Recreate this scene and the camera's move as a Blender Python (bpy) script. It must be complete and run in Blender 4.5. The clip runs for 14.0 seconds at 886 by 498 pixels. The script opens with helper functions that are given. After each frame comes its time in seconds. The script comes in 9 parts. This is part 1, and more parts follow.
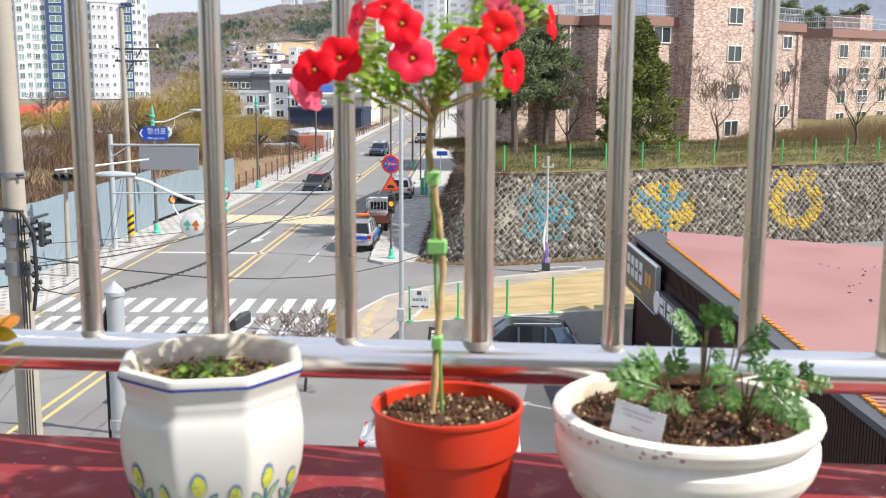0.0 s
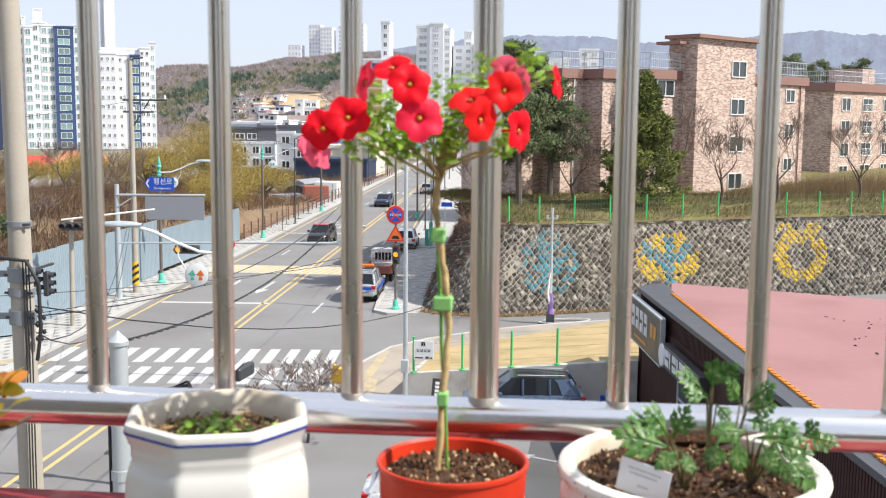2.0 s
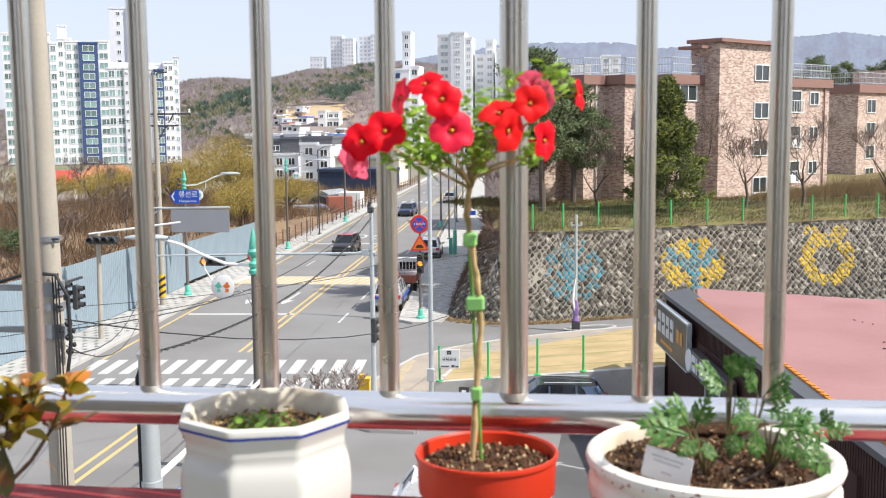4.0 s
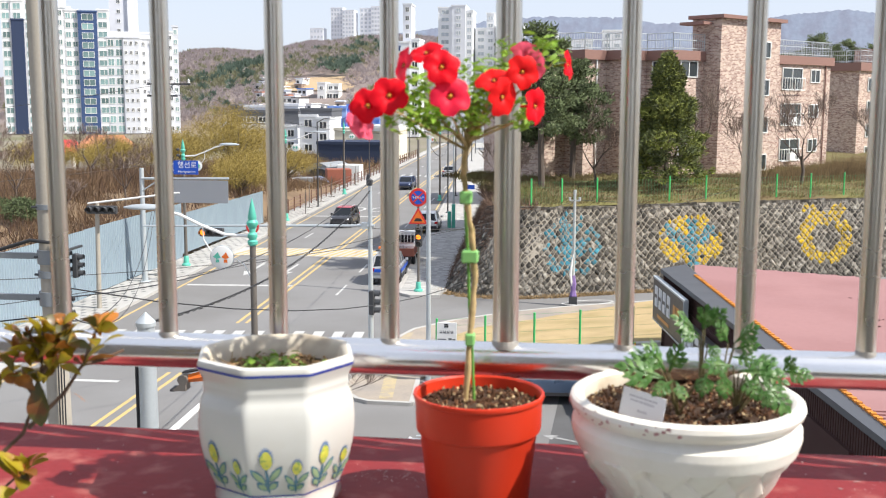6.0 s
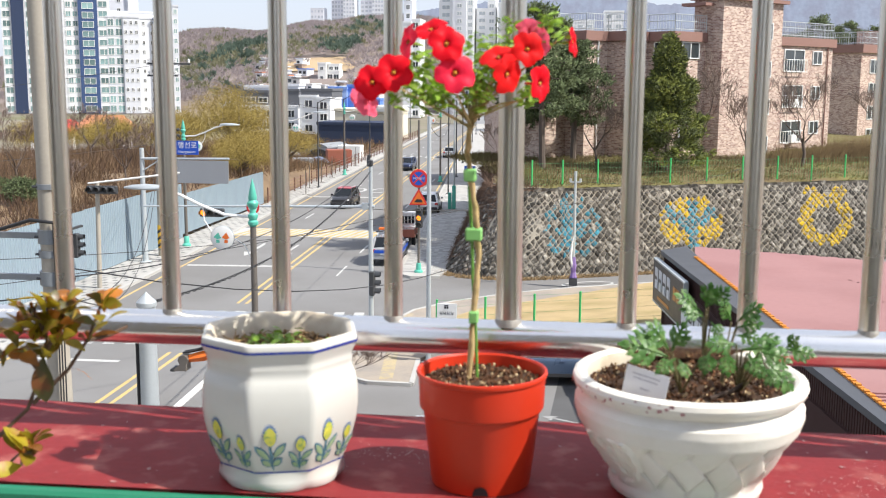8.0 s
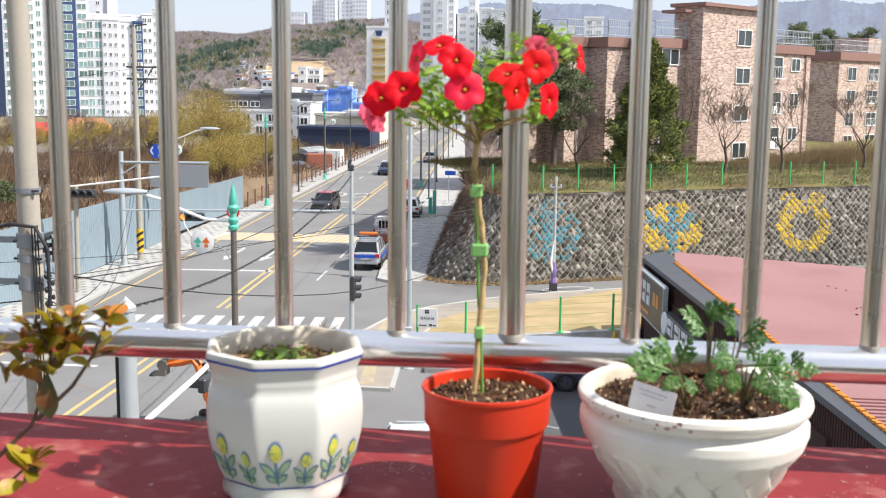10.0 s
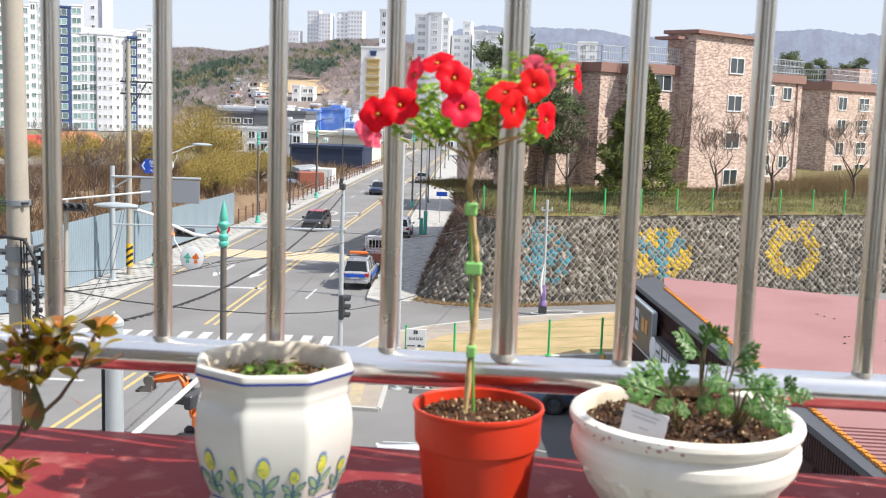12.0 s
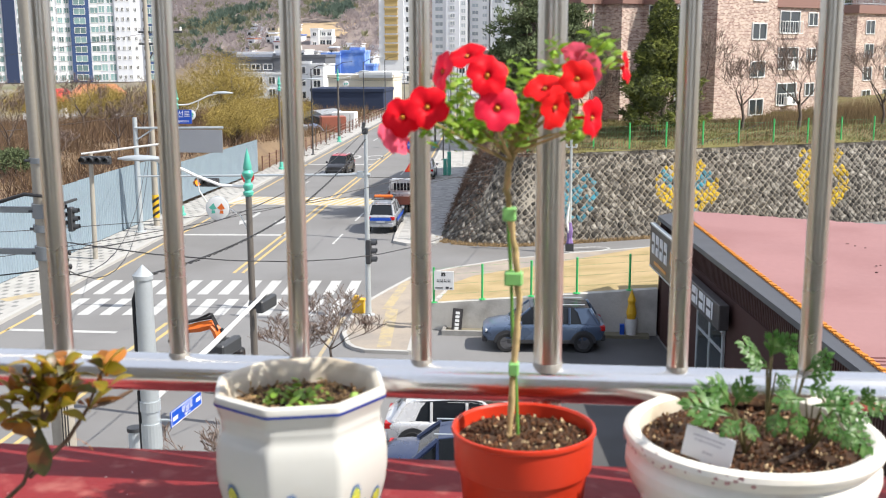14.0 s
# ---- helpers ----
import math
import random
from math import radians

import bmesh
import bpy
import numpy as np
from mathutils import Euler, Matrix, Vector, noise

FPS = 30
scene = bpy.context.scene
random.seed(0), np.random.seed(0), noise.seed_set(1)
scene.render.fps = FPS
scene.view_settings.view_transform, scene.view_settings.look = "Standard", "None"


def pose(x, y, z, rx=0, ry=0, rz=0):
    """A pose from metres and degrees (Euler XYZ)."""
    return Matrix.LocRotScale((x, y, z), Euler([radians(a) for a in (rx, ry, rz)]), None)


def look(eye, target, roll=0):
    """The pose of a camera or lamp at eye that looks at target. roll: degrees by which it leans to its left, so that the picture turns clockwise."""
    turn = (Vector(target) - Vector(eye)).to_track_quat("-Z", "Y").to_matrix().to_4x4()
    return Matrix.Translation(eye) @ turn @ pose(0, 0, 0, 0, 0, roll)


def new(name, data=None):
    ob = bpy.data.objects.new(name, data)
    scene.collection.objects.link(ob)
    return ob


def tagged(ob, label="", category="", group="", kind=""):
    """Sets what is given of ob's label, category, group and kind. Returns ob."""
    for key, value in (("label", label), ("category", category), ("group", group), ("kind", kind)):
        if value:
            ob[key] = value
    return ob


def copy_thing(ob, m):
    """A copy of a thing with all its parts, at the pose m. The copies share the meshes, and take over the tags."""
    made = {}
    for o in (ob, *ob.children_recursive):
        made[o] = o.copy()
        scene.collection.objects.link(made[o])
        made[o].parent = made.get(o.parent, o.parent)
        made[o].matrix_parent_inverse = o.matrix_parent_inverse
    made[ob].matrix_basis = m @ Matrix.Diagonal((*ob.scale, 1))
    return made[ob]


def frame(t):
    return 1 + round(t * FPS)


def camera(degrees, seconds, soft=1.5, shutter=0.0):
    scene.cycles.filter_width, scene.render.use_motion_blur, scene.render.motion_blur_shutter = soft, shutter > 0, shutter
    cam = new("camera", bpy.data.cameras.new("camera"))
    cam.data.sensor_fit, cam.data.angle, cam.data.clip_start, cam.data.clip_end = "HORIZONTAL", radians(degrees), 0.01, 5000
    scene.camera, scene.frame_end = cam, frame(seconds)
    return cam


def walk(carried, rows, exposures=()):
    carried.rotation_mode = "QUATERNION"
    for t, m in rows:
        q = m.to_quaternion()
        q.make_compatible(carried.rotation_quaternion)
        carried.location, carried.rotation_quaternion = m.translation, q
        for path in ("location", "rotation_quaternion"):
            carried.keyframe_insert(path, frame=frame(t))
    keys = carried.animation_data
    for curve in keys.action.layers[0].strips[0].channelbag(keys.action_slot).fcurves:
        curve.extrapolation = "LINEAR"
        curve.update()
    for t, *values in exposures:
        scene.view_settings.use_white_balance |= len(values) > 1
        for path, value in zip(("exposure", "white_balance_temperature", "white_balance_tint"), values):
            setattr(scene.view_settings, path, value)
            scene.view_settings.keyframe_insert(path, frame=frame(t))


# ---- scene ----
cam = camera(45.0, 14.0, 1.15)
cam.data.dof.use_dof, cam.data.dof.focus_distance, cam.data.dof.aperture_fstop = True, 45.0, 18.0
PATH = [
    (0, (0.052, -1.019, 11.012), (-0.1158, 0.946, 10.67), 0.3),
    (0.5, (0.052, -1.022, 11.015), (-0.1138, 0.95, 10.719), 0.3),
    (1, (0.052, -1.023, 11.017), (-0.1148, 0.952, 10.741), 0.4),
    (1.5, (0.052, -1.023, 11.018), (-0.1208, 0.953, 10.755), 0.5),
    (2, (0.051, -1.025, 11.018), (-0.1268, 0.953, 10.77), 0.5),
    (2.5, (0.048, -1.023, 11.019), (-0.1488, 0.955, 10.787), 0.3),
    (5, (0.055, -1.155, 11.021), (-0.171, 0.818, 10.785), -0.6),
    (5.5, (0.061, -1.175, 11.014), (-0.171, 0.793, 10.738), -0.4),
    (6, (0.06, -1.174, 11.014), (-0.159, 0.794, 10.734), 0.2),
    (6.5, (0.059, -1.174, 11.011), (-0.152, 0.793, 10.717), 0.4),
    (7, (0.059, -1.172, 11.011), (-0.155, 0.794, 10.71), 0.5),
    (7.5, (0.059, -1.175, 11.01), (-0.162, 0.788, 10.695), 0.4),
    (10, (0.03, -1.175, 11.021), (-0.152, 0.794, 10.715), 0.7),
    (10.5, (0.028, -1.175, 11.024), (-0.146, 0.799, 10.749), 1.2),
    (11, (0.027, -1.177, 11.023), (-0.139, 0.799, 10.762), 1.6),
    (11.5, (0.027, -1.174, 11.02), (-0.135, 0.802, 10.757), 1.9),
    (12, (0.026, -1.171, 11.017), (-0.139, 0.805, 10.75), 1.9),
    (12.5, (0.024, -1.171, 11.014), (-0.145, 0.802, 10.736), 1.8),
    (13, (0.015, -1.159, 11.022), (-0.178, 0.811, 10.734), 2.2),
    (13.5, (0.01, -1.119, 11.04), (-0.197, 0.846, 10.73), 1.5),
    (14, (0.006, -1.063, 11.067), (-0.203, 0.889, 10.689), -0.2),
]
walk(cam, [(t, look(eye, target, roll)) for t, eye, target, roll in PATH])

# ---- world, sun ----
SUN = Vector((0.87, -0.19, 1.0)).normalized()      # towards the sun
world = bpy.data.worlds.new("sky")
scene.world = world
world.use_nodes = True
wn = world.node_tree
sky = wn.nodes.new("ShaderNodeTexSky")
sky.sky_type = "NISHITA"
sky.sun_disc = False
sky.sun_elevation = math.asin(SUN.z)
sky.sun_rotation = math.atan2(SUN.x, SUN.y)
sky.air_density, sky.dust_density, sky.ozone_density = 1.0, 1.0, 1.0
bg = wn.nodes["Background"]
bg.inputs["Strength"].default_value = 0.103
haze = wn.nodes.new("ShaderNodeMix")       # an even spring haze over the clear sky
haze.data_type = "RGBA"
haze.inputs[0].default_value = 0.72
haze.inputs[7].default_value = (6.15, 6.65, 7.95, 1)
wn.links.new(sky.outputs[0], haze.inputs[6])
wn.links.new(haze.outputs[2], bg.inputs["Color"])
sun = bpy.data.lights.new("sun", "SUN")
sun.energy, sun.angle, sun.color = 5.0, radians(0.6), (1.0, 0.95, 0.87)
sun_ob = new("sun", sun)
sun_ob.matrix_world = look(SUN * 200, (0, 0, 0))
scene.view_settings.exposure = 0.44


# ---- geometry helpers ----
class Geo:
    """Vertices and faces gathered for one mesh."""

    def __init__(self):
        self.v, self.f = [], []

    def add(self, verts, faces, m=None):
        k = len(self.v)
        self.v += [tuple(m @ Vector(p)) if m else tuple(p) for p in verts]
        self.f += [tuple(k + i for i in face) for face in faces]
        return self

    def box(self, x0, x1, y0, y1, z0, z1, m=None, bev=0.0):
        if bev:
            b = bev
            pts = []
            for z, s in ((z0, b), (z0 + b, 0), (z1 - b, 0), (z1, b)):
                pts += [(x0 + s, y0 + b, z), (x0 + b, y0 + s, z), (x1 - b, y0 + s, z), (x1 - s, y0 + b, z),
                        (x1 - s, y1 - b, z), (x1 - b, y1 - s, z), (x0 + b, y1 - s, z), (x0 + s, y1 - b, z)]
            fs = [tuple(range(7, -1, -1)), tuple(range(24, 32))]
            for r in range(3):
                for i in range(8):
                    j = (i + 1) % 8
                    fs.append((8 * r + i, 8 * r + j, 8 * r + 8 + j, 8 * r + 8 + i))
            return self.add(pts, fs, m)
        v = [(x, y, z) for z in (z0, z1) for y in (y0, y1) for x in (x0, x1)]
        return self.add(v, [(0, 2, 3, 1), (4, 5, 7, 6), (0, 1, 5, 4), (2, 6, 7, 3), (0, 4, 6, 2), (1, 3, 7, 5)], m)

    def prism(self, outline, z0, z1, m=None, zf=None):
        """An upright prism on a counter-clockwise outline."""
        n = len(outline)
        v = [(x, y, z0) for x, y in outline] + [(x, y, z1 if zf is None else zf(x, y)) for x, y in outline]
        f = [tuple(range(n - 1, -1, -1)), tuple(range(n, 2 * n))]
        f += [(i, (i + 1) % n, n + (i + 1) % n, n + i) for i in range(n)]
        return self.add(v, f, m)

    def cyl(self, p0, p1, r0, r1=None, n=12, caps=True):
        return self.tube([p0, p1], [r0, r0 if r1 is None else r1], n, caps)

    def tube(self, pts, r, n=8, caps=True):
        """A round tube along points, with one radius or a radius at each."""
        pts = [Vector(p) for p in pts]
        rs = r if isinstance(r, (list, tuple)) else [r] * len(pts)
        side = None
        v, f = [], []
        for i, p in enumerate(pts):
            d = (pts[min(i + 1, len(pts) - 1)] - pts[max(i - 1, 0)]).normalized()
            if side is None:
                side = d.cross(Vector((0, 0, 1)) if abs(d.z) < 0.9 else Vector((1, 0, 0))).normalized()
            side = (side - d * side.dot(d)).normalized()
            up = d.cross(side)
            for k in range(n):
                a = 2 * math.pi * k / n
                v.append(tuple(p + (side * math.cos(a) + up * math.sin(a)) * rs[i]))
        for i in range(len(pts) - 1):
            for k in range(n):
                j = (k + 1) % n
                f.append((n * i + k, n * i + n + k, n * i + n + j, n * i + j))
        if caps:
            f += [tuple(range(n)), tuple(range(n * len(pts) - 1, n * len(pts) - n - 1, -1))]
        return self.add(v, f)

    def lathe(self, profile, n=32, m=None, close=False):
        """Turns (radius, z) pairs round the z axis."""
        v, f = [], []
        for r, z in profile:
            for k in range(n):
                a = 2 * math.pi * k / n
                v.append((r * math.cos(a), r * math.sin(a), z))
        for i in range(len(profile) - 1):
            for k in range(n):
                j = (k + 1) % n
                f.append((n * i + k, n * i + j, n * i + n + j, n * i + n + k))
        if close:
            f += [tuple(range(n - 1, -1, -1)), tuple(range(n * len(profile) - n, n * len(profile)))]
        return self.add(v, f, m)

    def sheet(self, pts, w, z):
        """A flat ribbon of width w along ground points."""
        pts = [Vector((p[0], p[1])) for p in pts]
        v = []
        for i, p in enumerate(pts):
            d = (pts[min(i + 1, len(pts) - 1)] - pts[max(i - 1, 0)]).normalized()
            nrm = Vector((-d.y, d.x)) * w / 2
            v += [(*(p + nrm), z), (*(p - nrm), z)]
        return self.add(v, [(2 * i + 1, 2 * i + 3, 2 * i + 2, 2 * i) for i in range(len(pts) - 1)])

    def mesh(self, name, material=None, smooth=0.0):
        me = bpy.data.meshes.new(name)
        me.from_pydata(self.v, [], self.f)
        if material:
            me.materials.append(material)
        if smooth:
            me.shade_smooth()
            me.set_sharp_from_angle(angle=radians(smooth))
        me.update()
        return me


def thing(name, at=(0, 0, 0), turn=0.0, label="", category="", group="", kind=""):
    """An Empty at a thing's base, which carries its parts."""
    ob = new(name)
    ob.matrix_basis = pose(*at, 0, 0, turn)
    return tagged(ob, label, category, group, kind)


def part(name, geo, material, parent, label="", smooth=0.0, m=None):
    """One mesh object under a thing or under a part."""
    me = geo if isinstance(geo, bpy.types.Mesh) else geo.mesh(name, material, smooth)
    ob = new(name, me)
    ob.parent = parent
    if m is not None:
        ob.matrix_basis = m
    return tagged(ob, label)


def solid(name, geo, material, label="", category="", group="", kind="", smooth=0.0, at=None):
    """A top-level thing of a single mesh."""
    ob = new(name, geo.mesh(name, material, smooth))
    if at is not None:
        ob.matrix_basis = at
    return tagged(ob, label, category, group, kind)


def rnd(a, b):
    return random.uniform(a, b)


# ---- materials ----
def mat(name, color, rough=0.6, metal=0.0, var=0.15, scale=3.0, fine=40.0, bump=0.0, bscale=60.0, second=None, mix=(0.45, 0.65), mscale=1.0,
        rand=0.0, island=0.0, spec=0.5, rvar=0.1, coat=0.0, trans=0.0, sss=0.0):
    """A procedural surface: base colour varied at two scales, a second colour in stains, roughness variation and fine relief."""
    m = bpy.data.materials.new(name)
    m.use_nodes = True
    nt = m.node_tree
    nd, ln = nt.nodes, nt.links
    b = nd["Principled BSDF"]
    co = nd.new("ShaderNodeTexCoord")

    def noise_of(s, detail=4.0):
        t = nd.new("ShaderNodeTexNoise")
        t.inputs["Scale"].default_value, t.inputs["Detail"].default_value = s, detail
        ln.new(co.outputs["Object"], t.inputs["Vector"])
        return t.outputs["Fac"]

    def math_(op, a, c, d=0.0):
        t = nd.new("ShaderNodeMath")
        t.operation = op
        for i, x in enumerate((a, c, d)):
            if isinstance(x, (int, float)):
                t.inputs[i].default_value = x
            else:
                ln.new(x, t.inputs[i])
        return t.outputs[0]

    def mixc(f, a, c):
        t = nd.new("ShaderNodeMix")
        t.data_type = "RGBA"
        for key, x in ((0, f), (6, a), (7, c)):
            if isinstance(x, (int, float)):
                t.inputs[key].default_value = x
            elif isinstance(x, tuple):
                t.inputs[key].default_value = (*x, 1)
            else:
                ln.new(x, t.inputs[key])
        return t.outputs[2]

    col = color
    n1, n2 = noise_of(scale), noise_of(fine)
    if second:
        r = nd.new("ShaderNodeMapRange")
        r.inputs[1].default_value, r.inputs[2].default_value = mix
        ln.new(noise_of(mscale, 8.0), r.inputs[0])
        col = mixc(r.outputs[0], color, second)
    if var or rand or island:
        val = math_("MULTIPLY_ADD", math_("ADD", n1, n2), var, 1.0 - var)
        if rand:
            oi = nd.new("ShaderNodeObjectInfo")
            val = math_("MULTIPLY", val, math_("MULTIPLY_ADD", oi.outputs["Random"], 2 * rand, 1 - rand))
        if island:
            ge = nd.new("ShaderNodeNewGeometry")
            val = math_("MULTIPLY", val, math_("MULTIPLY_ADD", ge.outputs["Random Per Island"], 2 * island, 1 - island))
        hs = nd.new("ShaderNodeHueSaturation")
        ln.new(val, hs.inputs["Value"])
        if isinstance(col, tuple):
            hs.inputs["Color"].default_value = (*col, 1)
        else:
            ln.new(col, hs.inputs["Color"])
        col = hs.outputs[0]
    if isinstance(col, tuple):
        b.inputs["Base Color"].default_value = (*col, 1)
    else:
        ln.new(col, b.inputs["Base Color"])
    b.inputs["Metallic"].default_value = metal
    b.inputs["Specular IOR Level"].default_value = spec
    b.inputs["Coat Weight"].default_value = coat
    if rvar:
        ln.new(math_("MULTIPLY_ADD", n1, 2 * rvar, rough - rvar), b.inputs["Roughness"])
    else:
        b.inputs["Roughness"].default_value = rough
    if bump:
        bu = nd.new("ShaderNodeBump")
        bu.inputs["Strength"].default_value = 0.6
        bu.inputs["Distance"].default_value = bump
        ln.new(noise_of(bscale, 6.0), bu.inputs["Height"])
        ln.new(bu.outputs[0], b.inputs["Normal"])
    if trans:
        tl, ms = nd.new("ShaderNodeBsdfTranslucent"), nd.new("ShaderNodeMixShader")
        ms.inputs[0].default_value = trans
        if isinstance(col, tuple):
            tl.inputs[0].default_value = (*col, 1)
        else:
            ln.new(col, tl.inputs[0])
        ln.new(b.outputs[0], ms.inputs[1]), ln.new(tl.outputs[0], ms.inputs[2])
        ln.new(ms.outputs[0], nd["Material Output"].inputs[0])
    return m


def brick_mat(name, c1, c2, mortar, w=0.21, h=0.075):
    """Small multicoloured facing bricks in courses, on walls that follow the object's own x and y."""
    m = mat(name, c1, 0.85, var=0.0)
    nd, ln = m.node_tree.nodes, m.node_tree.links
    co = nd.new("ShaderNodeTexCoord")
    sp = nd.new("ShaderNodeSeparateXYZ")
    ln.new(co.outputs["Object"], sp.inputs[0])
    ad = nd.new("ShaderNodeMath")
    ln.new(sp.outputs[0], ad.inputs[0]), ln.new(sp.outputs[1], ad.inputs[1])
    cb = nd.new("ShaderNodeCombineXYZ")
    ln.new(ad.outputs[0], cb.inputs[0]), ln.new(sp.outputs[2], cb.inputs[1])
    br = nd.new("ShaderNodeTexBrick")
    br.inputs["Scale"].default_value = 1.0
    br.inputs["Brick Width"].default_value, br.inputs["Row Height"].default_value = w, h
    br.inputs["Mortar Size"].default_value = 0.011
    br.inputs["Color1"].default_value, br.inputs["Color2"].default_value, br.inputs["Mortar"].default_value = (*c1, 1), (*c2, 1), (*mortar, 1)
    ln.new(cb.outputs[0], br.inputs["Vector"])
    no = nd.new("ShaderNodeTexNoise")
    no.inputs["Scale"].default_value, no.inputs["Detail"].default_value = 9.0, 6.0
    ln.new(co.outputs["Object"], no.inputs["Vector"])
    hs = nd.new("ShaderNodeHueSaturation")
    mr = nd.new("ShaderNodeMapRange")
    mr.inputs[1].default_value, mr.inputs[2].default_value, mr.inputs[3].default_value, mr.inputs[4].default_value = 0.35, 0.65, 0.84, 1.10
    ln.new(no.outputs["Fac"], mr.inputs[0]), ln.new(mr.outputs[0], hs.inputs["Value"])
    ln.new(br.outputs["Color"], hs.inputs["Color"])
    ln.new(hs.outputs[0], nd["Principled BSDF"].inputs["Base Color"])
    return m


M_ASPHALT = mat("asphalt", (0.20, 0.197, 0.195), 0.9, var=0.22, scale=0.25, fine=30, bump=0.004, bscale=90, second=(0.165, 0.16, 0.155), mscale=0.12)
M_WHITE_LINE = mat("white_road_paint", (0.48, 0.48, 0.465), 0.7, var=0.2, scale=2, fine=25, second=(0.33, 0.33, 0.32), mix=(0.52, 0.75), mscale=2.5)
M_YELLOW_LINE = mat("yellow_road_paint", (0.55, 0.39, 0.15), 0.7, var=0.2, scale=2, fine=25, second=(0.40, 0.32, 0.18), mix=(0.5, 0.75), mscale=2.5)
M_PAVER_DARK = mat("dark_concrete_paver", (0.2, 0.2, 0.195), 0.85, var=0.2, scale=2, rand=0.2, bump=0.002)
M_PAVEBED = mat("pavement_bed", (0.41, 0.40, 0.38), 0.9, var=0.25, scale=0.6, fine=8, second=(0.33, 0.32, 0.30), mscale=0.8)
M_KERB = mat("kerb_granite", (0.42, 0.41, 0.39), 0.8, var=0.2, scale=1.5, fine=30, bump=0.002)
M_CONCRETE = mat("weathered_concrete", (0.36, 0.35, 0.33), 0.85, var=0.3, scale=0.8, fine=20, second=(0.25, 0.24, 0.22), mscale=0.7, bump=0.003)
M_CONCRETE_L = mat("pale_stained_concrete", (0.52, 0.50, 0.46), 0.85, var=0.3, scale=0.8, fine=20, second=(0.34, 0.32, 0.29), mix=(0.5, 0.7), mscale=0.9, bump=0.003)
M_LOT = mat("dark_car_park_asphalt", (0.095, 0.095, 0.098), 0.88, var=0.25, scale=0.4, fine=30, second=(0.075, 0.074, 0.073), mscale=0.3, bump=0.003)
M_DRYGRASS = mat("dry_lawn", (0.43, 0.32, 0.165), 0.95, var=0.35, scale=0.9, fine=14, second=(0.32, 0.25, 0.11), mscale=0.5, bump=0.02, bscale=40)
M_EARTH = mat("terrace_turf", (0.155, 0.14, 0.045), 0.95, var=0.45, scale=0.35, fine=6, second=(0.15, 0.105, 0.05), mscale=0.5, bump=0.04, bscale=12)
M_GROUND = mat("open_ground", (0.21, 0.185, 0.14), 0.95, var=0.4, scale=0.05, fine=0.9, second=(0.15, 0.15, 0.075), mscale=0.03)
M_STONE = mat("grey_rubble_stone", (0.076, 0.067, 0.056), 0.9, var=0.6, scale=3.5, fine=14, rand=0.7, island=0.0, second=(0.27, 0.25, 0.215), mix=(0.47, 0.64), mscale=3.2, bump=0.06, bscale=7)
M_STONE_FAR = mat("grey_rubble_stone_joined", (0.076, 0.067, 0.056), 0.9, var=0.6, scale=3.5, fine=14, island=0.7, second=(0.27, 0.25, 0.215), mix=(0.47, 0.64), mscale=3.2, bump=0.06, bscale=7)
M_MORTAR = mat("pale_mortar", (0.40, 0.36, 0.295), 0.95, var=0.35, scale=1.0, fine=15, second=(0.24, 0.215, 0.18), mscale=0.5, bump=0.01)
M_BLUE_STONE = mat("turquoise_painted_stone", (0.035, 0.20, 0.27), 0.8, var=0.4, scale=4, fine=25, rand=0.35, second=(0.17, 0.17, 0.155), mix=(0.49, 0.58), mscale=6, bump=0.06, bscale=7)
M_YELLOW_STONE = mat("yellow_painted_stone", (0.50, 0.33, 0.010), 0.8, var=0.5, scale=4, fine=25, rand=0.25, second=(0.18, 0.145, 0.09), mix=(0.50, 0.60), mscale=6, bump=0.06, bscale=7)
M_HOARD = mat("blue_grey_sheet_metal", (0.27, 0.345, 0.40), 0.5, metal=0.2, var=0.16, scale=0.5, fine=6, second=(0.25, 0.315, 0.37), mscale=0.35)
M_BRICK = brick_mat("mixed_pink_brick", (0.64, 0.505, 0.415), (0.235, 0.125, 0.108), (0.56, 0.475, 0.41), 0.26, 0.10)
M_PARAPET = mat("brown_painted_parapet", (0.25, 0.14, 0.115), 0.7, var=0.2, scale=0.6, fine=8)
M_GLASS = mat("window_glass", (0.035, 0.045, 0.05), 0.06, var=0.0, spec=0.8, rvar=0.0)
M_FRAME = mat("white_window_frame", (0.75, 0.76, 0.75), 0.4, var=0.08)
M_STEEL = mat("stainless_steel", (0.66, 0.63, 0.57), 0.28, metal=1.0, var=0.08, scale=12, fine=120, rvar=0.04, second=(0.64, 0.60, 0.54), mix=(0.5, 0.8), mscale=9)
M_PIPE = mat("satin_stainless_tube", (0.92, 0.905, 0.88), 0.22, metal=1.0, var=0.06, scale=10, fine=120, rvar=0.05)
M_GALV = mat("galvanised_pole", (0.50, 0.54, 0.56), 0.45, metal=0.4, var=0.14, scale=3, fine=25)
M_TEAL = mat("teal_painted_iron", (0.10, 0.46, 0.35), 0.4, var=0.12, scale=8)
M_BRONZE = mat("grey_brown_pole", (0.13, 0.115, 0.10), 0.5, metal=0.0, var=0.15, scale=4)
M_POLECON = mat("concrete_pole", (0.375, 0.34, 0.285), 0.85, var=0.2, scale=1.5, fine=18, second=(0.34, 0.31, 0.26), mscale=0.9, bump=0.002)
M_BLACK = mat("black_rubber", (0.018, 0.018, 0.02), 0.6, var=0.1)
M_DARK = mat("dark_grey_metal", (0.06, 0.063, 0.068), 0.5, metal=0.3, var=0.12)
M_WHITE = mat("white_paint", (0.78, 0.78, 0.76), 0.5, var=0.06)
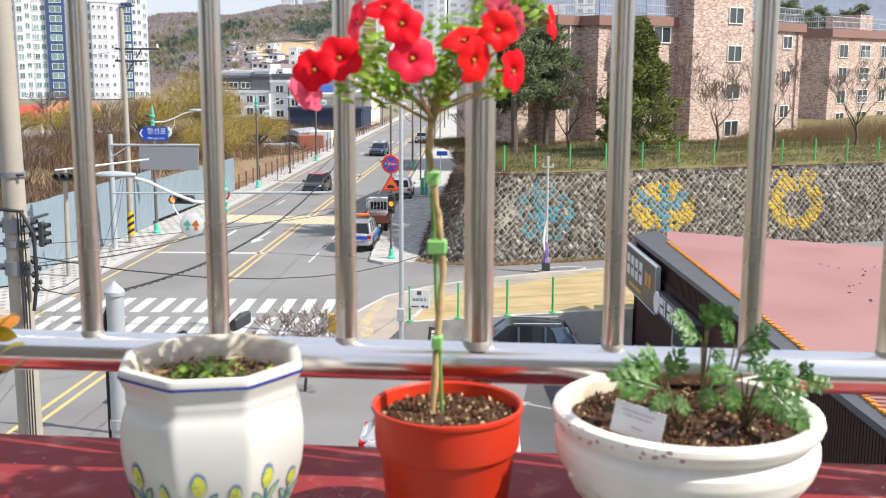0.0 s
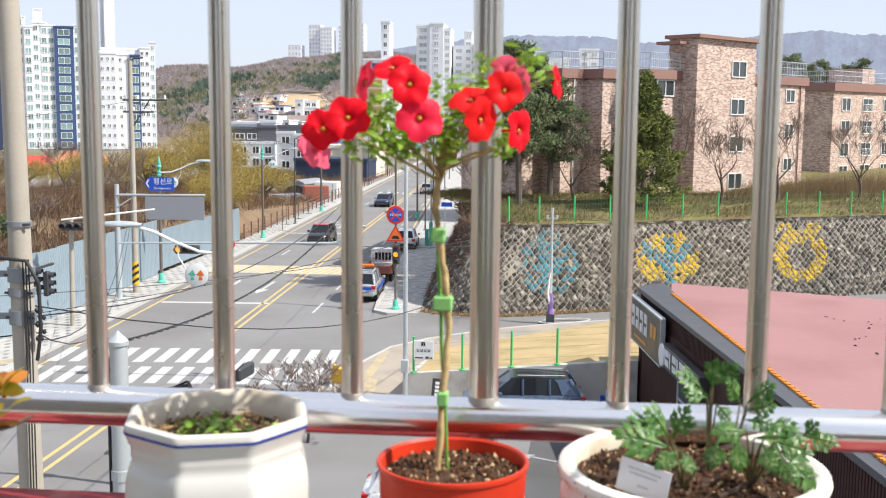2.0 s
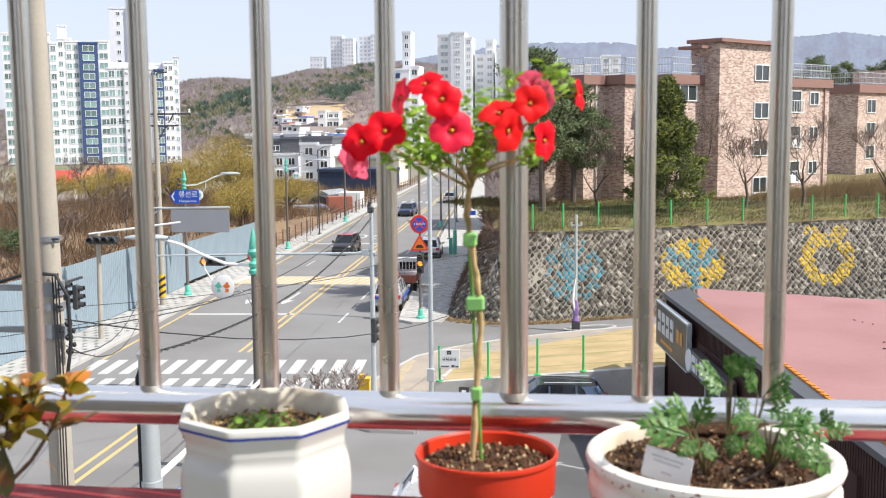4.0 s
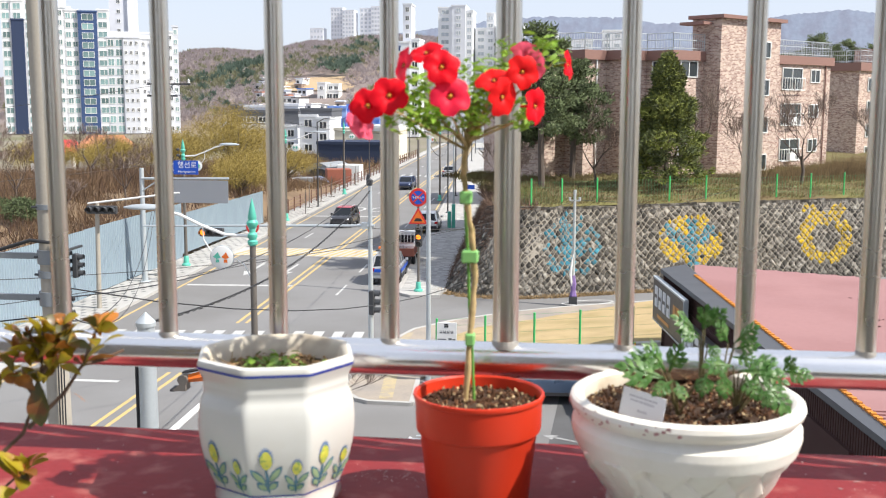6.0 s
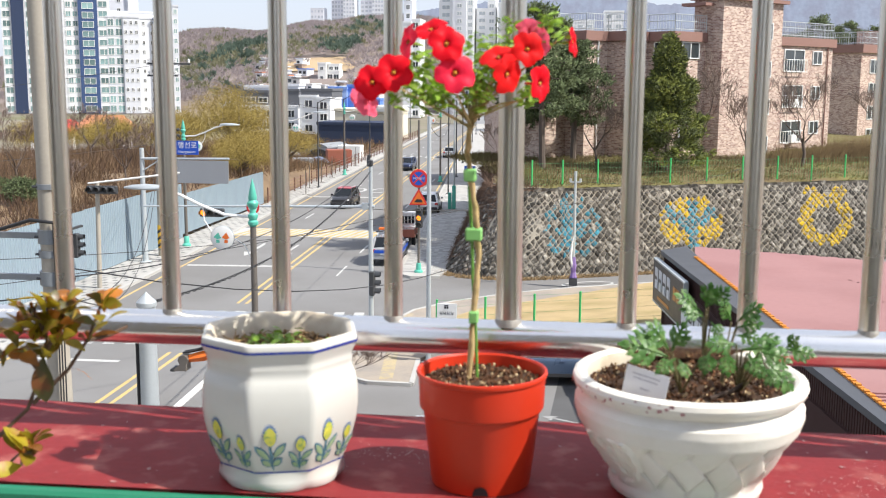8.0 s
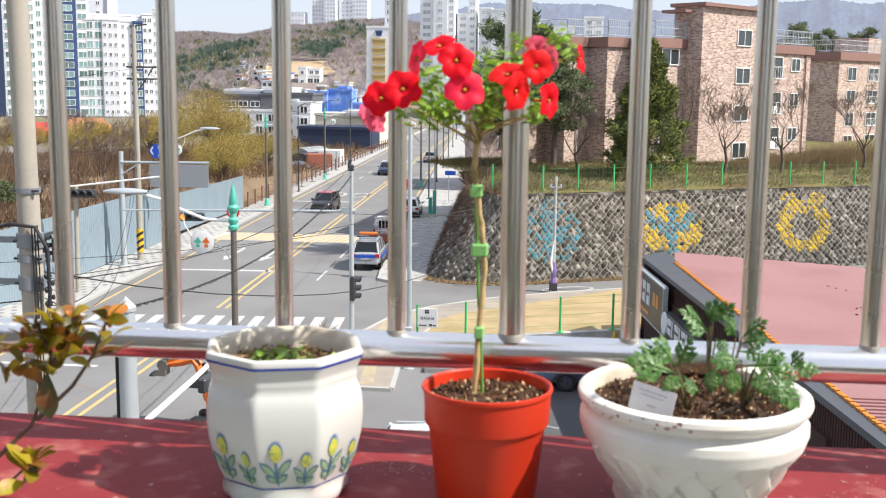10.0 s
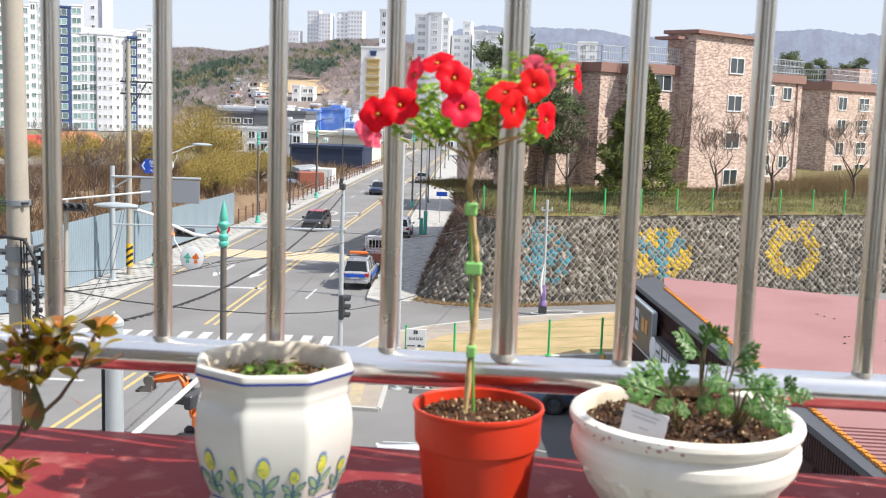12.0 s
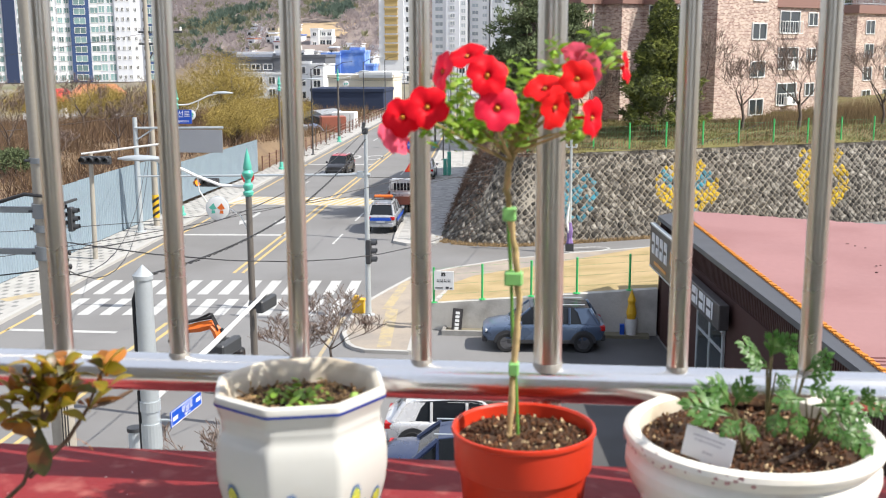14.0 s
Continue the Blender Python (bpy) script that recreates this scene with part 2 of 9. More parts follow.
M_ROOF_RED = mat("faded_red_roof_sheet", (0.315, 0.165, 0.16), 0.5, metal=0.0, var=0.14, scale=0.4, fine=5, second=(0.28, 0.14, 0.135), mscale=0.3)
M_RUST = mat("orange_rusty_trim", (0.55, 0.20, 0.02), 0.8, var=0.4, scale=6, fine=30)
M_FLASH = mat("grey_roof_flashing", (0.10, 0.105, 0.115), 0.5, metal=0.4, var=0.2, scale=1.0)
M_CLAD = mat("dark_brown_cladding", (0.060, 0.030, 0.026), 0.75, spec=0.2, var=0.2, scale=2)
M_LEDGE = mat("worn_red_floor_coating", (0.225, 0.024, 0.026), 0.6, spec=0.22, var=0.3, scale=6, fine=70, second=(0.34, 0.10, 0.085), mix=(0.54, 0.70), mscale=22, bump=0.0008, bscale=120)
M_GREEN_COAT = mat("green_floor_coating", (0.02, 0.20, 0.11), 0.45, var=0.15, scale=6, fine=60)
M_REDSIGN = mat("red_sign_sheet", (0.62, 0.03, 0.025), 0.4, var=0.05)
M_BLUESIGN = mat("blue_sign_sheet", (0.008, 0.075, 0.47), 0.45, var=0.05)
M_ORANGE = mat("orange_machine_paint", (0.75, 0.16, 0.02), 0.45, var=0.12, scale=4)
M_YELLOW = mat("yellow_plastic", (0.75, 0.43, 0.02), 0.5, var=0.1)
M_GREENPOST = mat("bright_green_fence_paint", (0.06, 0.48, 0.14), 0.45, var=0.1)


# ---- ground, road, pavements ----
def road_mid(y):
    return -15.2 - 0.026 * (y - 38)


def road_left(y):
    return -22.3 - 0.028 * (y - 40)


def road_right(y):
    return -9.0 - 0.058 * (y - 56)


g = Geo()
g.add([(-4000, -300, -0.25), (4000, -300, -0.25), (4000, 4500, -0.25), (-4000, 4500, -0.25)], [(0, 1, 2, 3)])
solid("ground", g, M_GROUND, "brown open ground reaching to the horizon", "ground", kind="structure")

g = Geo()
ys = list(range(56, 262, 6))
g.add([(road_left(y), y, 0) for y in ys] + [(road_right(y), y, 0) for y in ys],
      [(i, len(ys) + i, len(ys) + i + 1, i + 1) for i in range(len(ys) - 1)])
g.add([(-23, 4, 0), (70, 4, 0), (70, 56, 0), (-22.9, 56, 0)], [(0, 1, 2, 3)])
g.add([(-9.0, 56.0, 0), (70, 56, 0), (70, 92, 0), (-4.0, 58.6, 0), (-9.1, 58.6, 0)], [(0, 1, 2, 3, 4)])
solid("road", g, M_ASPHALT, "grey worn asphalt street with junction and car park", "road", kind="structure")


def kerbed(name, outline, top, material, label):
    ob = solid(name, Geo().prism(outline, -0.2, top), material, label, "pavement", kind="structure")
    return ob


left_line = [(road_left(y), y) for y in (20, 40, 60, 90, 120, 160, 200, 260)]
left_out = [(-29.0, 260), (-28.0, 200), (-27.2, 120), (-25.7, 90), (-25.7, 20)]
pav_left = kerbed("pavement_left", left_line + left_out, 0.12, M_PAVEBED, "pale pavement with small paving blocks beside the hoarding")
right_line = [(road_right(y), y) for y in (260, 200, 150, 109, 93, 75, 60)]
right_edge = [(-9.0, 57.6), (-8.2, 56.9), (-6.8, 57.2), (-6.4, 58.6), (-6.55, 62), (-6.65, 79), (-6.9, 89), (-7.0, 100), (-7.4, 115), (-9, 140), (-13, 200), (-16, 260)]
pav_right = kerbed("pavement_right", right_line + right_edge, 0.12, M_PAVEBED, "grey block pavement beside the stone wall")
corner_line = [(-5.2, 35.9), (-5.4, 39.3), (-4.75, 41), (-4.7, 44), (-3.5, 48), (0, 52.2), (5, 55.6), (30, 67.5), (30, 68.3), (5.1, 57.0), (0.5, 54.8), (-2.4, 53.0), (-5.1, 50.6), (-6.8, 48.3),
               (-7.55, 45.4), (-8.1, 43.0), (-8.2, 41), (-8.05, 38.2), (-7.55, 36.7), (-6.8, 36.0)]
M_TILE = mat("buff_paving", (0.34, 0.29, 0.235), 0.85, var=0.22, scale=1.0, fine=8, second=(0.27, 0.24, 0.21), mscale=0.6, bump=0.003)
pav_corner = kerbed("pavement_corner", corner_line, 0.12, M_TILE, "buff paved street corner with pale kerb")


def kerb_line(pts, name="kerb", w=0.22, h=0.15):
    g = Geo()
    g.sheet(pts, w, 0.0)
    n = len(g.v)
    top = [(x, y, h) for x, y, _ in g.v]
    low = [(x, y, -0.1) for x, y, _ in g.v]
    g.v, g.f = low + top, []
    k = n // 2
    for i in range(k - 1):
        a, b, c, d = 2 * i, 2 * i + 1, 2 * i + 2, 2 * i + 3
        g.f += [(n + b, n + d, n + c, n + a), (a, n + a, n + c, c), (b, d, n + d, n + b)]
    g.f += [(0, 1, n + 1, n), (n - 2, 2 * n - 2, 2 * n - 1, n - 1)]
    return solid(name, g, M_KERB, "pale granite kerb along the street", "kerb", kind="structure")


kerb_line([(road_left(y), y) for y in range(20, 262, 10)])
kerb_line([(road_right(y), y) for y in (260, 200, 150, 109, 93, 75, 60)] + [(-9.0, 57.6), (-8.2, 56.9), (-6.6, 57.1)])
kerb_line([(-5.2, 35.9), (-6.8, 35.97), (-7.3, 36.3), (-7.6, 36.75), (-8.05, 38.2), (-8.2, 41), (-8.1, 43.0), (-7.55, 45.4), (-6.8, 48.3), (-5.1, 50.6), (-2.4, 53.0), (0.5, 54.8), (5.1, 57.0), (30, 68.3)], w=0.17, h=0.135)
kerb_line([(-5.2, 35.9), (-5.4, 39.3)], w=0.17, h=0.135)

# road markings, 4 mm thick
marks = thing("road_marking", label="worn white and yellow painted road markings", category="road marking", kind="structure")


def mark(name, g, material):
    return part(name, g, material, marks)


def strip(pts, w, z=0.005):
    return Geo().sheet(pts, w, z)


mark("centre_line", strip([(road_mid(y) - 0.22, y) for y in range(49, 262, 6)], 0.16), M_YELLOW_LINE)
mark("centre_line", strip([(road_mid(y) + 0.22, y) for y in range(49, 262, 6)], 0.16), M_YELLOW_LINE)
mark("centre_line", strip([(-15.3 - 0.25, y) for y in (10, 20, 30, 39.4)], 0.16), M_YELLOW_LINE)
mark("centre_line", strip([(-15.3 + 0.25, y) for y in (10, 20, 30, 39.4)], 0.16), M_YELLOW_LINE)
mark("edge_line", strip([(road_left(y) + 0.75, y) for y in range(34, 262, 6)], 0.15), M_YELLOW_LINE)
mark("edge_line", strip([(road_right(y) - 0.55, y) for y in range(62, 262, 6)], 0.15), M_YELLOW_LINE)
for y in range(57, 240, 8):
    for off in (-3.75, 3.25):
        if 70 < y < 76 or (y < 62 and off < 0):
            continue
        x = road_mid(y) + off
        mark("lane_dash", strip([(x, y), (x - 0.07, y + 3.2)], 0.13), M_WHITE_LINE)
stripe = Geo().add([(-0.24, -1.45, 0), (0.24, -1.45, 0), (0.24, 1.45, 0), (-0.24, 1.45, 0)], [(0, 1, 2, 3)]).mesh("stripe", M_WHITE_LINE)
for y in (46.05, 42.3):
    for i in range(14):
        part("stripe", stripe, None, marks, m=pose(-9.25 - 0.945 * i, y + 0.28 - 0.075 * i, 0.006, 0, 0, 4))
mark("stop_line", strip([(-21.9, 59.2), (-15.6, 59.6)], 0.45), M_WHITE_LINE)
mark("stop_line", strip([(-21.5, 37.8), (-17, 37.8)], 0.3), M_WHITE_LINE)
# raised table with yellow and white bands
bump = thing("speed_table", label="raised crossing painted in yellow and white bands", category="speed table", kind="structure")
for i in range(24):
    x = -23.0 + i * 0.56
    part("band", Geo().add([(x, 71.4, 0.012), (x + 0.3, 71.4, 0.012), (x + 1.1, 75.0, 0.012), (x + 0.8, 75.0, 0.012)], [(0, 1, 2, 3)]), M_YELLOW_LINE, bump)
part("bed", Geo().add([(-23.2, 71.3, 0.007), (-9.9, 71.3, 0.007), (-10.1, 75.1, 0.007), (-23.3, 75.1, 0.007)], [(0, 1, 2, 3)]), M_WHITE_LINE, bump)
# lane arrows
for x, y in ((-19.6, 64.5), (-17.3, 64.5)):
    a = Geo().add([(-0.09, 0, 0), (0.09, 0, 0), (0.09, 3.2, 0), (-0.09, 3.2, 0)], [(0, 1, 2, 3)]).add([(-0.45, 0, 0), (0, -1.6, 0), (0.45, 0, 0)], [(0, 1, 2)])
    part("arrow", a, M_WHITE_LINE, marks, m=pose(x, y, 0.006))
for x, y in ((-20.2, 103), (-17.9, 103)):
    pts = [(x + 0.8 * math.cos(t / 10 * math.pi), y + 1.9 * math.sin(t / 10 * math.pi)) for t in range(21)]
    mark("ring", strip(pts, 0.28), M_WHITE_LINE)
pts = [(1.55 + 1.35 * math.cos(t / 12 * math.pi), 55.95 + 0.36 * 1.35 * math.cos(t / 12 * math.pi) + 0.62 * math.sin(t / 12 * math.pi)) for t in range(25)]
mark("ring", strip(pts, 0.14, 0.136), M_WHITE_LINE)
mark("stop_line", strip([(-23.6, 96.5), (-17, 96.8)], 0.5), M_WHITE_LINE)
for x0 in range(10):
    mark("stripe", strip([(-22.5 + x0 * 1.15, 148), (-22.6 + x0 * 1.15, 151.5)], 0.5), M_WHITE_LINE)
M_YELLOW_WORN = mat("worn_yellow_paving", (0.42, 0.34, 0.20), 0.85, var=0.3, scale=2, fine=20, second=(0.34, 0.29, 0.22), mix=(0.45, 0.6), mscale=3)
mark("bay_line", strip([(-8.3, 33), (-8.6, 41)], 0.15), M_YELLOW_WORN)
mark("bay_line", strip([(-1.4, 27.0), (0.2, 27.3), (0.4, 28.0)], 0.15), M_WHITE_LINE)
tact = Geo().sheet([(-6.75, 42.0), (-6.2, 36.3)], 0.5, 0.126)
part("tactile_strip", tact, M_YELLOW_WORN, pav_corner)
part("tactile_strip", Geo().sheet([(-6.9, 47.4), (-7.0, 42.0)], 0.4, 0.126), M_YELLOW_WORN, pav_corner)
part("tactile_strip", Geo().sheet([(-22.9, 43.4), (-23.9, 42.0)], 0.7, 0.126), M_YELLOW_WORN, pav_left)


# ---- lawn and low retaining wall ----
def lawn_z(x, y):
    near = 1.0 + 0.09 * (x + 4.6)
    far_y = 48 + (x + 4.6) * 0.9
    t = min(max((y - 39.6) / (far_y - 39.6), 0), 1)
    return near * (1 - t) + 0.16 * t


g = Geo()
rows = []
for i in range(25):
    x0 = -4.6 + i * 0.75
    row = []
    for j in range(9):
        t = j / 8
        far = 48.0 + (x0 + 4.6) * 0.92 - (1.6 if i == 0 else 0.0)
        y = 39.62 + (far - 39.62) * t
        row.append((x0, y, lawn_z(x0, y) + noise.noise((x0, y, 0)) * 0.04))
    rows.append(row)
g.v = [p for r in rows for p in r]
g.f = [(9 * i + j, 9 * i + 9 + j, 9 * i + 10 + j, 9 * i + j + 1) for i in range(24) for j in range(8)]
solid("lawn", g, M_DRYGRASS, "dry yellow winter lawn above a low wall", "lawn", kind="structure", smooth=60)
g = Geo()
g.prism([(-4.9, 39.35), (3.9, 39.25), (3.9, 39.6), (-4.7, 39.6)], -0.2, 0, zf=lambda x, y: 1.08 + 0.09 * (x + 4.6))
g.prism([(-4.9, 39.35), (-4.7, 39.6), (-4.55, 44), (-4.75, 44)], -0.2, 0, zf=lambda x, y: 1.08 - 0.12 * (y - 39.4))
solid("low_wall", g, M_CONCRETE_L, "stained low concrete retaining wall", "wall", kind="structure")

solid("car_park", Geo().add([(-1.3, 14, 0.004), (6.0, 14, 0.004), (6.0, 20, 0.004), (3.9, 39.2, 0.004), (0.2, 39.2, 0.004)], [(0, 1, 2, 3, 4)]), M_LOT, "dark asphalt of the car park", "car park", kind="structure")
M_FAINT = mat("faint_white_paint", (0.33, 0.33, 0.325), 0.75, var=0.25, scale=2, fine=25, second=(0.18, 0.18, 0.178), mix=(0.45, 0.65), mscale=5)
arrow = Geo().add([(-0.06, -0.1, 0), (-0.06, -1.0, 0), (0.06, -1.0, 0), (0.06, -0.1, 0), (0.26, -0.1, 0), (0, 0.4, 0), (-0.26, -0.1, 0)], [(0, 1, 2, 3), (6, 4, 5)])
part("arrow", arrow, M_FAINT, marks, m=pose(-0.1, 32.9, 0.009, 0, 0, 62))

# ---- rubble retaining wall ----
WALL = [(-6.72, 80), (-6.7, 77), (-6.68, 73), (-6.65, 69), (-6.6, 64), (-6.5, 59.4), (-5.6, 58.2), (-4.2, 57.75), (-2.6, 57.7), (-0.8, 58.2), (0.5, 58.8), (5.4, 61.0), (21, 68.0), (48, 80)]
WTOP = [(-6.3, 80), (-6.0, 77), (-5.5, 73.5), (-5.0, 69.5), (-4.5, 64.8), (-4.1, 61.6), (-3.4, 60.2), (-2.8, 59.4), (-1.9, 58.9), (-0.4, 59.15), (0.5, 59.55), (5.1, 61.7), (20.7, 68.7), (47.7, 80.7)]
WALL_H = 4.9
WALL_Z = [0.7, 1.5, 2.7, 3.8, 4.7] + [4.9] * 9       # the crest comes down beside the street
cum = [0.0]
for (ax, ay), (bx, by) in zip(WALL, WALL[1:]):
    cum.append(cum[-1] + math.hypot(bx - ax, by - ay))


def wall_at(s, h, out=0.0):
    """A place on the battered wall: s along it, h up it, out from its face."""
    i = max(k for k in range(len(WALL) - 1) if cum[k] <= s or k == 0)
    t = (s - cum[i]) / (cum[i + 1] - cum[i])
    a, b = Vector(WALL[i]).lerp(Vector(WALL[i + 1]), t), Vector(WTOP[i]).lerp(Vector(WTOP[i + 1]), t)
    p = a.lerp(b, h / WALL_H)
    d = (Vector(WALL[i + 1]) - Vector(WALL[i])).normalized()
    return (p.x + d.y * out, p.y - d.x * out, h * (WALL_Z[i] + (WALL_Z[i + 1] - WALL_Z[i]) * t) / WALL_H)


g = Geo()
n = len(WALL)
g.v = [(x, y, -0.2) for x, y in WALL] + [(x, y, z) for (x, y), z in zip(WTOP, WALL_Z)]
g.f = [(i, i + 1, n + i + 1, n + i) for i in range(n - 1)]
stone_wall = solid("stone_wall", g, M_MORTAR, "rubble stone retaining wall with pale raised joints and painted murals", "retaining wall", kind="structure")
# coping and upper terrace
g = Geo()
back = [(60, 230), (-12, 230)]
pts = [(x, y, WALL_H + 0.02) for x, y in WTOP] + [(*p, 6.0) for p in back]
g.add(pts, [tuple(range(len(pts)))])
far_rows = Geo()
nx, ny = 40, 22
gv = []
for j in range(ny + 1):
    for i in range(nx + 1):
        s = cum[4] + (cum[-1] - cum[4]) * i / nx
        p0 = Vector(wall_at(s, WALL_H))
        p1 = Vector((6 + 56 * i / nx, 150, 5.6))
        p = p0.lerp(p1, (j / ny) ** 1.6)
        z = p.z + 0.05 + 0.55 * min(1, j / 5) + noise.noise((p.x * 0.3, p.y * 0.3, 0)) * 0.22 * min(1, j)
        gv.append((p.x, p.y, z))
far_rows.add(gv, [(j * (nx + 1) + i, j * (nx + 1) + i + 1, (j + 1) * (nx + 1) + i + 1, (j + 1) * (nx + 1) + i) for j in range(ny) for i in range(nx)])
TURF = np.array(gv)


def turf_z(x, y):
    """Height of the terrace turf, blended from its nearest corners."""
    w = 1 / (0.05 + (TURF[:, 0] - x) ** 2 + (TURF[:, 1] - y) ** 2) ** 2
    return float((w * TURF[:, 2]).sum() / w.sum())


solid("terrace", far_rows, M_EARTH, "mossy turf terrace above the stone wall", "terrace", kind="structure", smooth=60)
g = Geo()
gv = []
for j in range(6):
    for i in range(9):
        s = cum[4] * i / 8
        p0, p1 = Vector(wall_at(s, WALL_H)), Vector((-6 + 12 * i / 8, 150, 0.3 + 5.4 * i / 8))
        p = p0.lerp(p1, (j / 5) ** 1.6)
        gv.append((p.x, p.y, p.z + 0.03 + 0.5 * min(1, j) * i / 8))
g.add(gv, [(j * 9 + i, j * 9 + i + 1, (j + 1) * 9 + i + 1, (j + 1) * 9 + i) for j in range(5) for i in range(8)])
solid("bank", g, M_EARTH, "brown overgrown bank beside the street", "bank", kind="structure", smooth=60)

# ---- sheet metal hoarding ----
hoard = thing("hoarding", (-25.75, 0, 0.1), label="blue-grey corrugated sheet metal site hoarding", category="fence", kind="structure")


def sheet_panel(h, w=2.5):
    g = Geo()
    k = 10
    prof = []
    for i in range(k):
        y = w * i / k
        st = w / k
        prof += [(0, y), (0, y + st * 0.3), (0.05, y + st * 0.5), (0.05, y + st * 0.8)]
    prof.append((0, w))
    m = len(prof)
    g.v = [(x, y, 0) for x, y in prof] + [(x, y, h) for x, y in prof] + [(x - 0.01, y, 0) for x, y in prof] + [(x - 0.01, y, h) for x, y in prof]
    g.f = [(i + 1, i, m + i, m + i + 1) for i in range(m - 1)] + [(2 * m + i, 2 * m + i + 1, 3 * m + i + 1, 3 * m + i) for i in range(m - 1)]
    return g.mesh("panel", M_HOARD)


tall, low = sheet_panel(3.7), sheet_panel(2.75)
for i in range(14):
    part("panel", tall, None, hoard, m=pose(rnd(-0.02, 0.02), 34 + 2.5 * i, rnd(0, 0.05)))
for i in range(8):
    part("panel", low, None, hoard, m=pose(0.0, 69 + 2.5 * i, 0.25 - 0.02 * i))
post = Geo().box(-0.12, -0.04, -0.04, 0.04, 0, 3.6).mesh("post", M_GALV)
for i in range(15):
    part("post", post, None, hoard, m=pose(-0.03, 34 + 2.5 * i, 0))


# ---- brick apartments on the terrace ----
def window_unit(parent, m, w=1.5, h=1.15, rail=False, unit=False):
    """A sliding window: frame with a middle bar, two panes and a sill, with its front towards local -y."""
    fr = Geo()
    t = 0.07
    fr.box(-w / 2, w / 2, -0.06, 0.05, -h / 2, -h / 2 + t).box(-w / 2, w / 2, -0.06, 0.05, h / 2 - t, h / 2)
    fr.box(-w / 2, -w / 2 + t, -0.06, 0.05, -h / 2 + t, h / 2 - t).box(w / 2 - t, w / 2, -0.06, 0.05, -h / 2 + t, h / 2 - t)
    fr.box(-t / 2, t / 2, -0.05, 0.04, -h / 2 + t, h / 2 - t)
    win = part("window", fr, M_FRAME, parent, m=m)
    part("pane", Geo().box(-w / 2 + t, -t / 2, -0.01, 0.01, -h / 2 + t, h / 2 - t), M_GLASS, win)
    part("pane", Geo().box(t / 2, w / 2 - t, 0.01, 0.03, -h / 2 + t, h / 2 - t), M_GLASS, win)
    if rail:
        r = Geo().box(-w / 2, w / 2, -0.31, -0.26, 0.03, 0.08)
        r.box(-w / 2 - 0.02, -w / 2 + 0.02, -0.3, 0, 0.03, 0.08).box(w / 2 - 0.02, w / 2 + 0.02, -0.3, 0, 0.03, 0.08)
        guard = part("guard_rail", r, M_FRAME, parent, m=m)
        part("lower_bar", Geo().box(-w / 2, w / 2, -0.31, -0.26, -h / 2 - 0.03, -h / 2 + 0.02), M_FRAME, guard)
        bar_ = Geo().box(-0.015, 0.015, -0.30, -0.27, -h / 2, 0.05).mesh("bar", M_FRAME)
        for k in range(9):
            part("bar", bar_, None, guard, m=pose(-w / 2 + w * k / 8, 0, 0))
    if unit:
        part("air_conditioner", Geo().box(-0.45, 0.35, -0.42, -0.08, -h / 2, -h / 2 + 0.62, bev=0.03), M_WHITE, win)
    return win


def roof_rail(parent, pts, z):
    """A galvanised roof railing along points, with posts and three bars."""
    g = Geo()
    for a, b in zip(pts, pts[1:]):
        a, b = Vector(a), Vector(b)
        for h in (0.15, 0.70, 1.15):
            g.cyl((*a, z + h), (*b, z + h), 0.03, n=5)
        k = max(1, int((b - a).length / 0.24))
        for i in range(k + 1):
            p = a.lerp(b, i / k)
            g.cyl((*p, z), (*p, z + 1.15), 0.035 if i % 6 == 0 or i == k else 0.014, n=5)
    return part("roof_railing", g, M_GALV, parent)


A_TURN = 48.0
BASE_Z = 4.75
apt = thing("brick_apartment_block", (10.85, 76, BASE_Z), A_TURN, "four-storey apartment block of mixed pink brick with stair tower", "apartment block")
TOP = 14.3 - BASE_Z
# stair tower, local x along its lit face, y into the block
part("stair_tower", Geo().box(0, 7.6, 0, 2.4, -1.5, 16.55 - BASE_Z), M_BRICK, apt)
part("tower_roof", Geo().box(-0.3, 7.9, -0.35, 2.6, 16.55 - BASE_Z, 16.8 - BASE_Z), M_PARAPET, apt)
part("porch_roof", Geo().box(-1.3, -0.3, 0.6, 2.6, 16.1 - BASE_Z, 16.3 - BASE_Z), M_PARAPET, apt)
# saw-tooth wing: shaded faces run into the block, short lit faces come back towards the street
zig = [(0.0, 1.4), (-3.6, 1.4), (-3.6, 3.6), (-5.9, 3.6), (-5.9, 5.3), (-8.2, 5.3), (-8.2, 7.0), (-10.5, 7.0), (-10.5, 9.0)]
outline = [(0.0, 2.4), (7.6, 2.4), (7.6, 1.0), (16.9, 1.0), (16.9, 12), (2, 18)] + zig[::-1]
wing = Geo()
wing.prism(outline, -1.5, TOP - 0.65)
part("wing", wing, M_BRICK, apt)
big = [(px + (0.0 if px in (0.0, 7.6) else 0.22 if px > 7 else -0.22), py if py == 2.4 else py - 0.22) for px, py in outline]
part("parapet", Geo().prism(big, TOP - 0.65, TOP), M_PARAPET, apt)
roof_rail(apt, [(px, py) for px, py in [(16.9, 11), (16.9, 1.0), (7.9, 1.0)]], TOP)
roof_rail(apt, [(px - 0.1, py - 0.1) for px, py in zig[:8]], TOP)
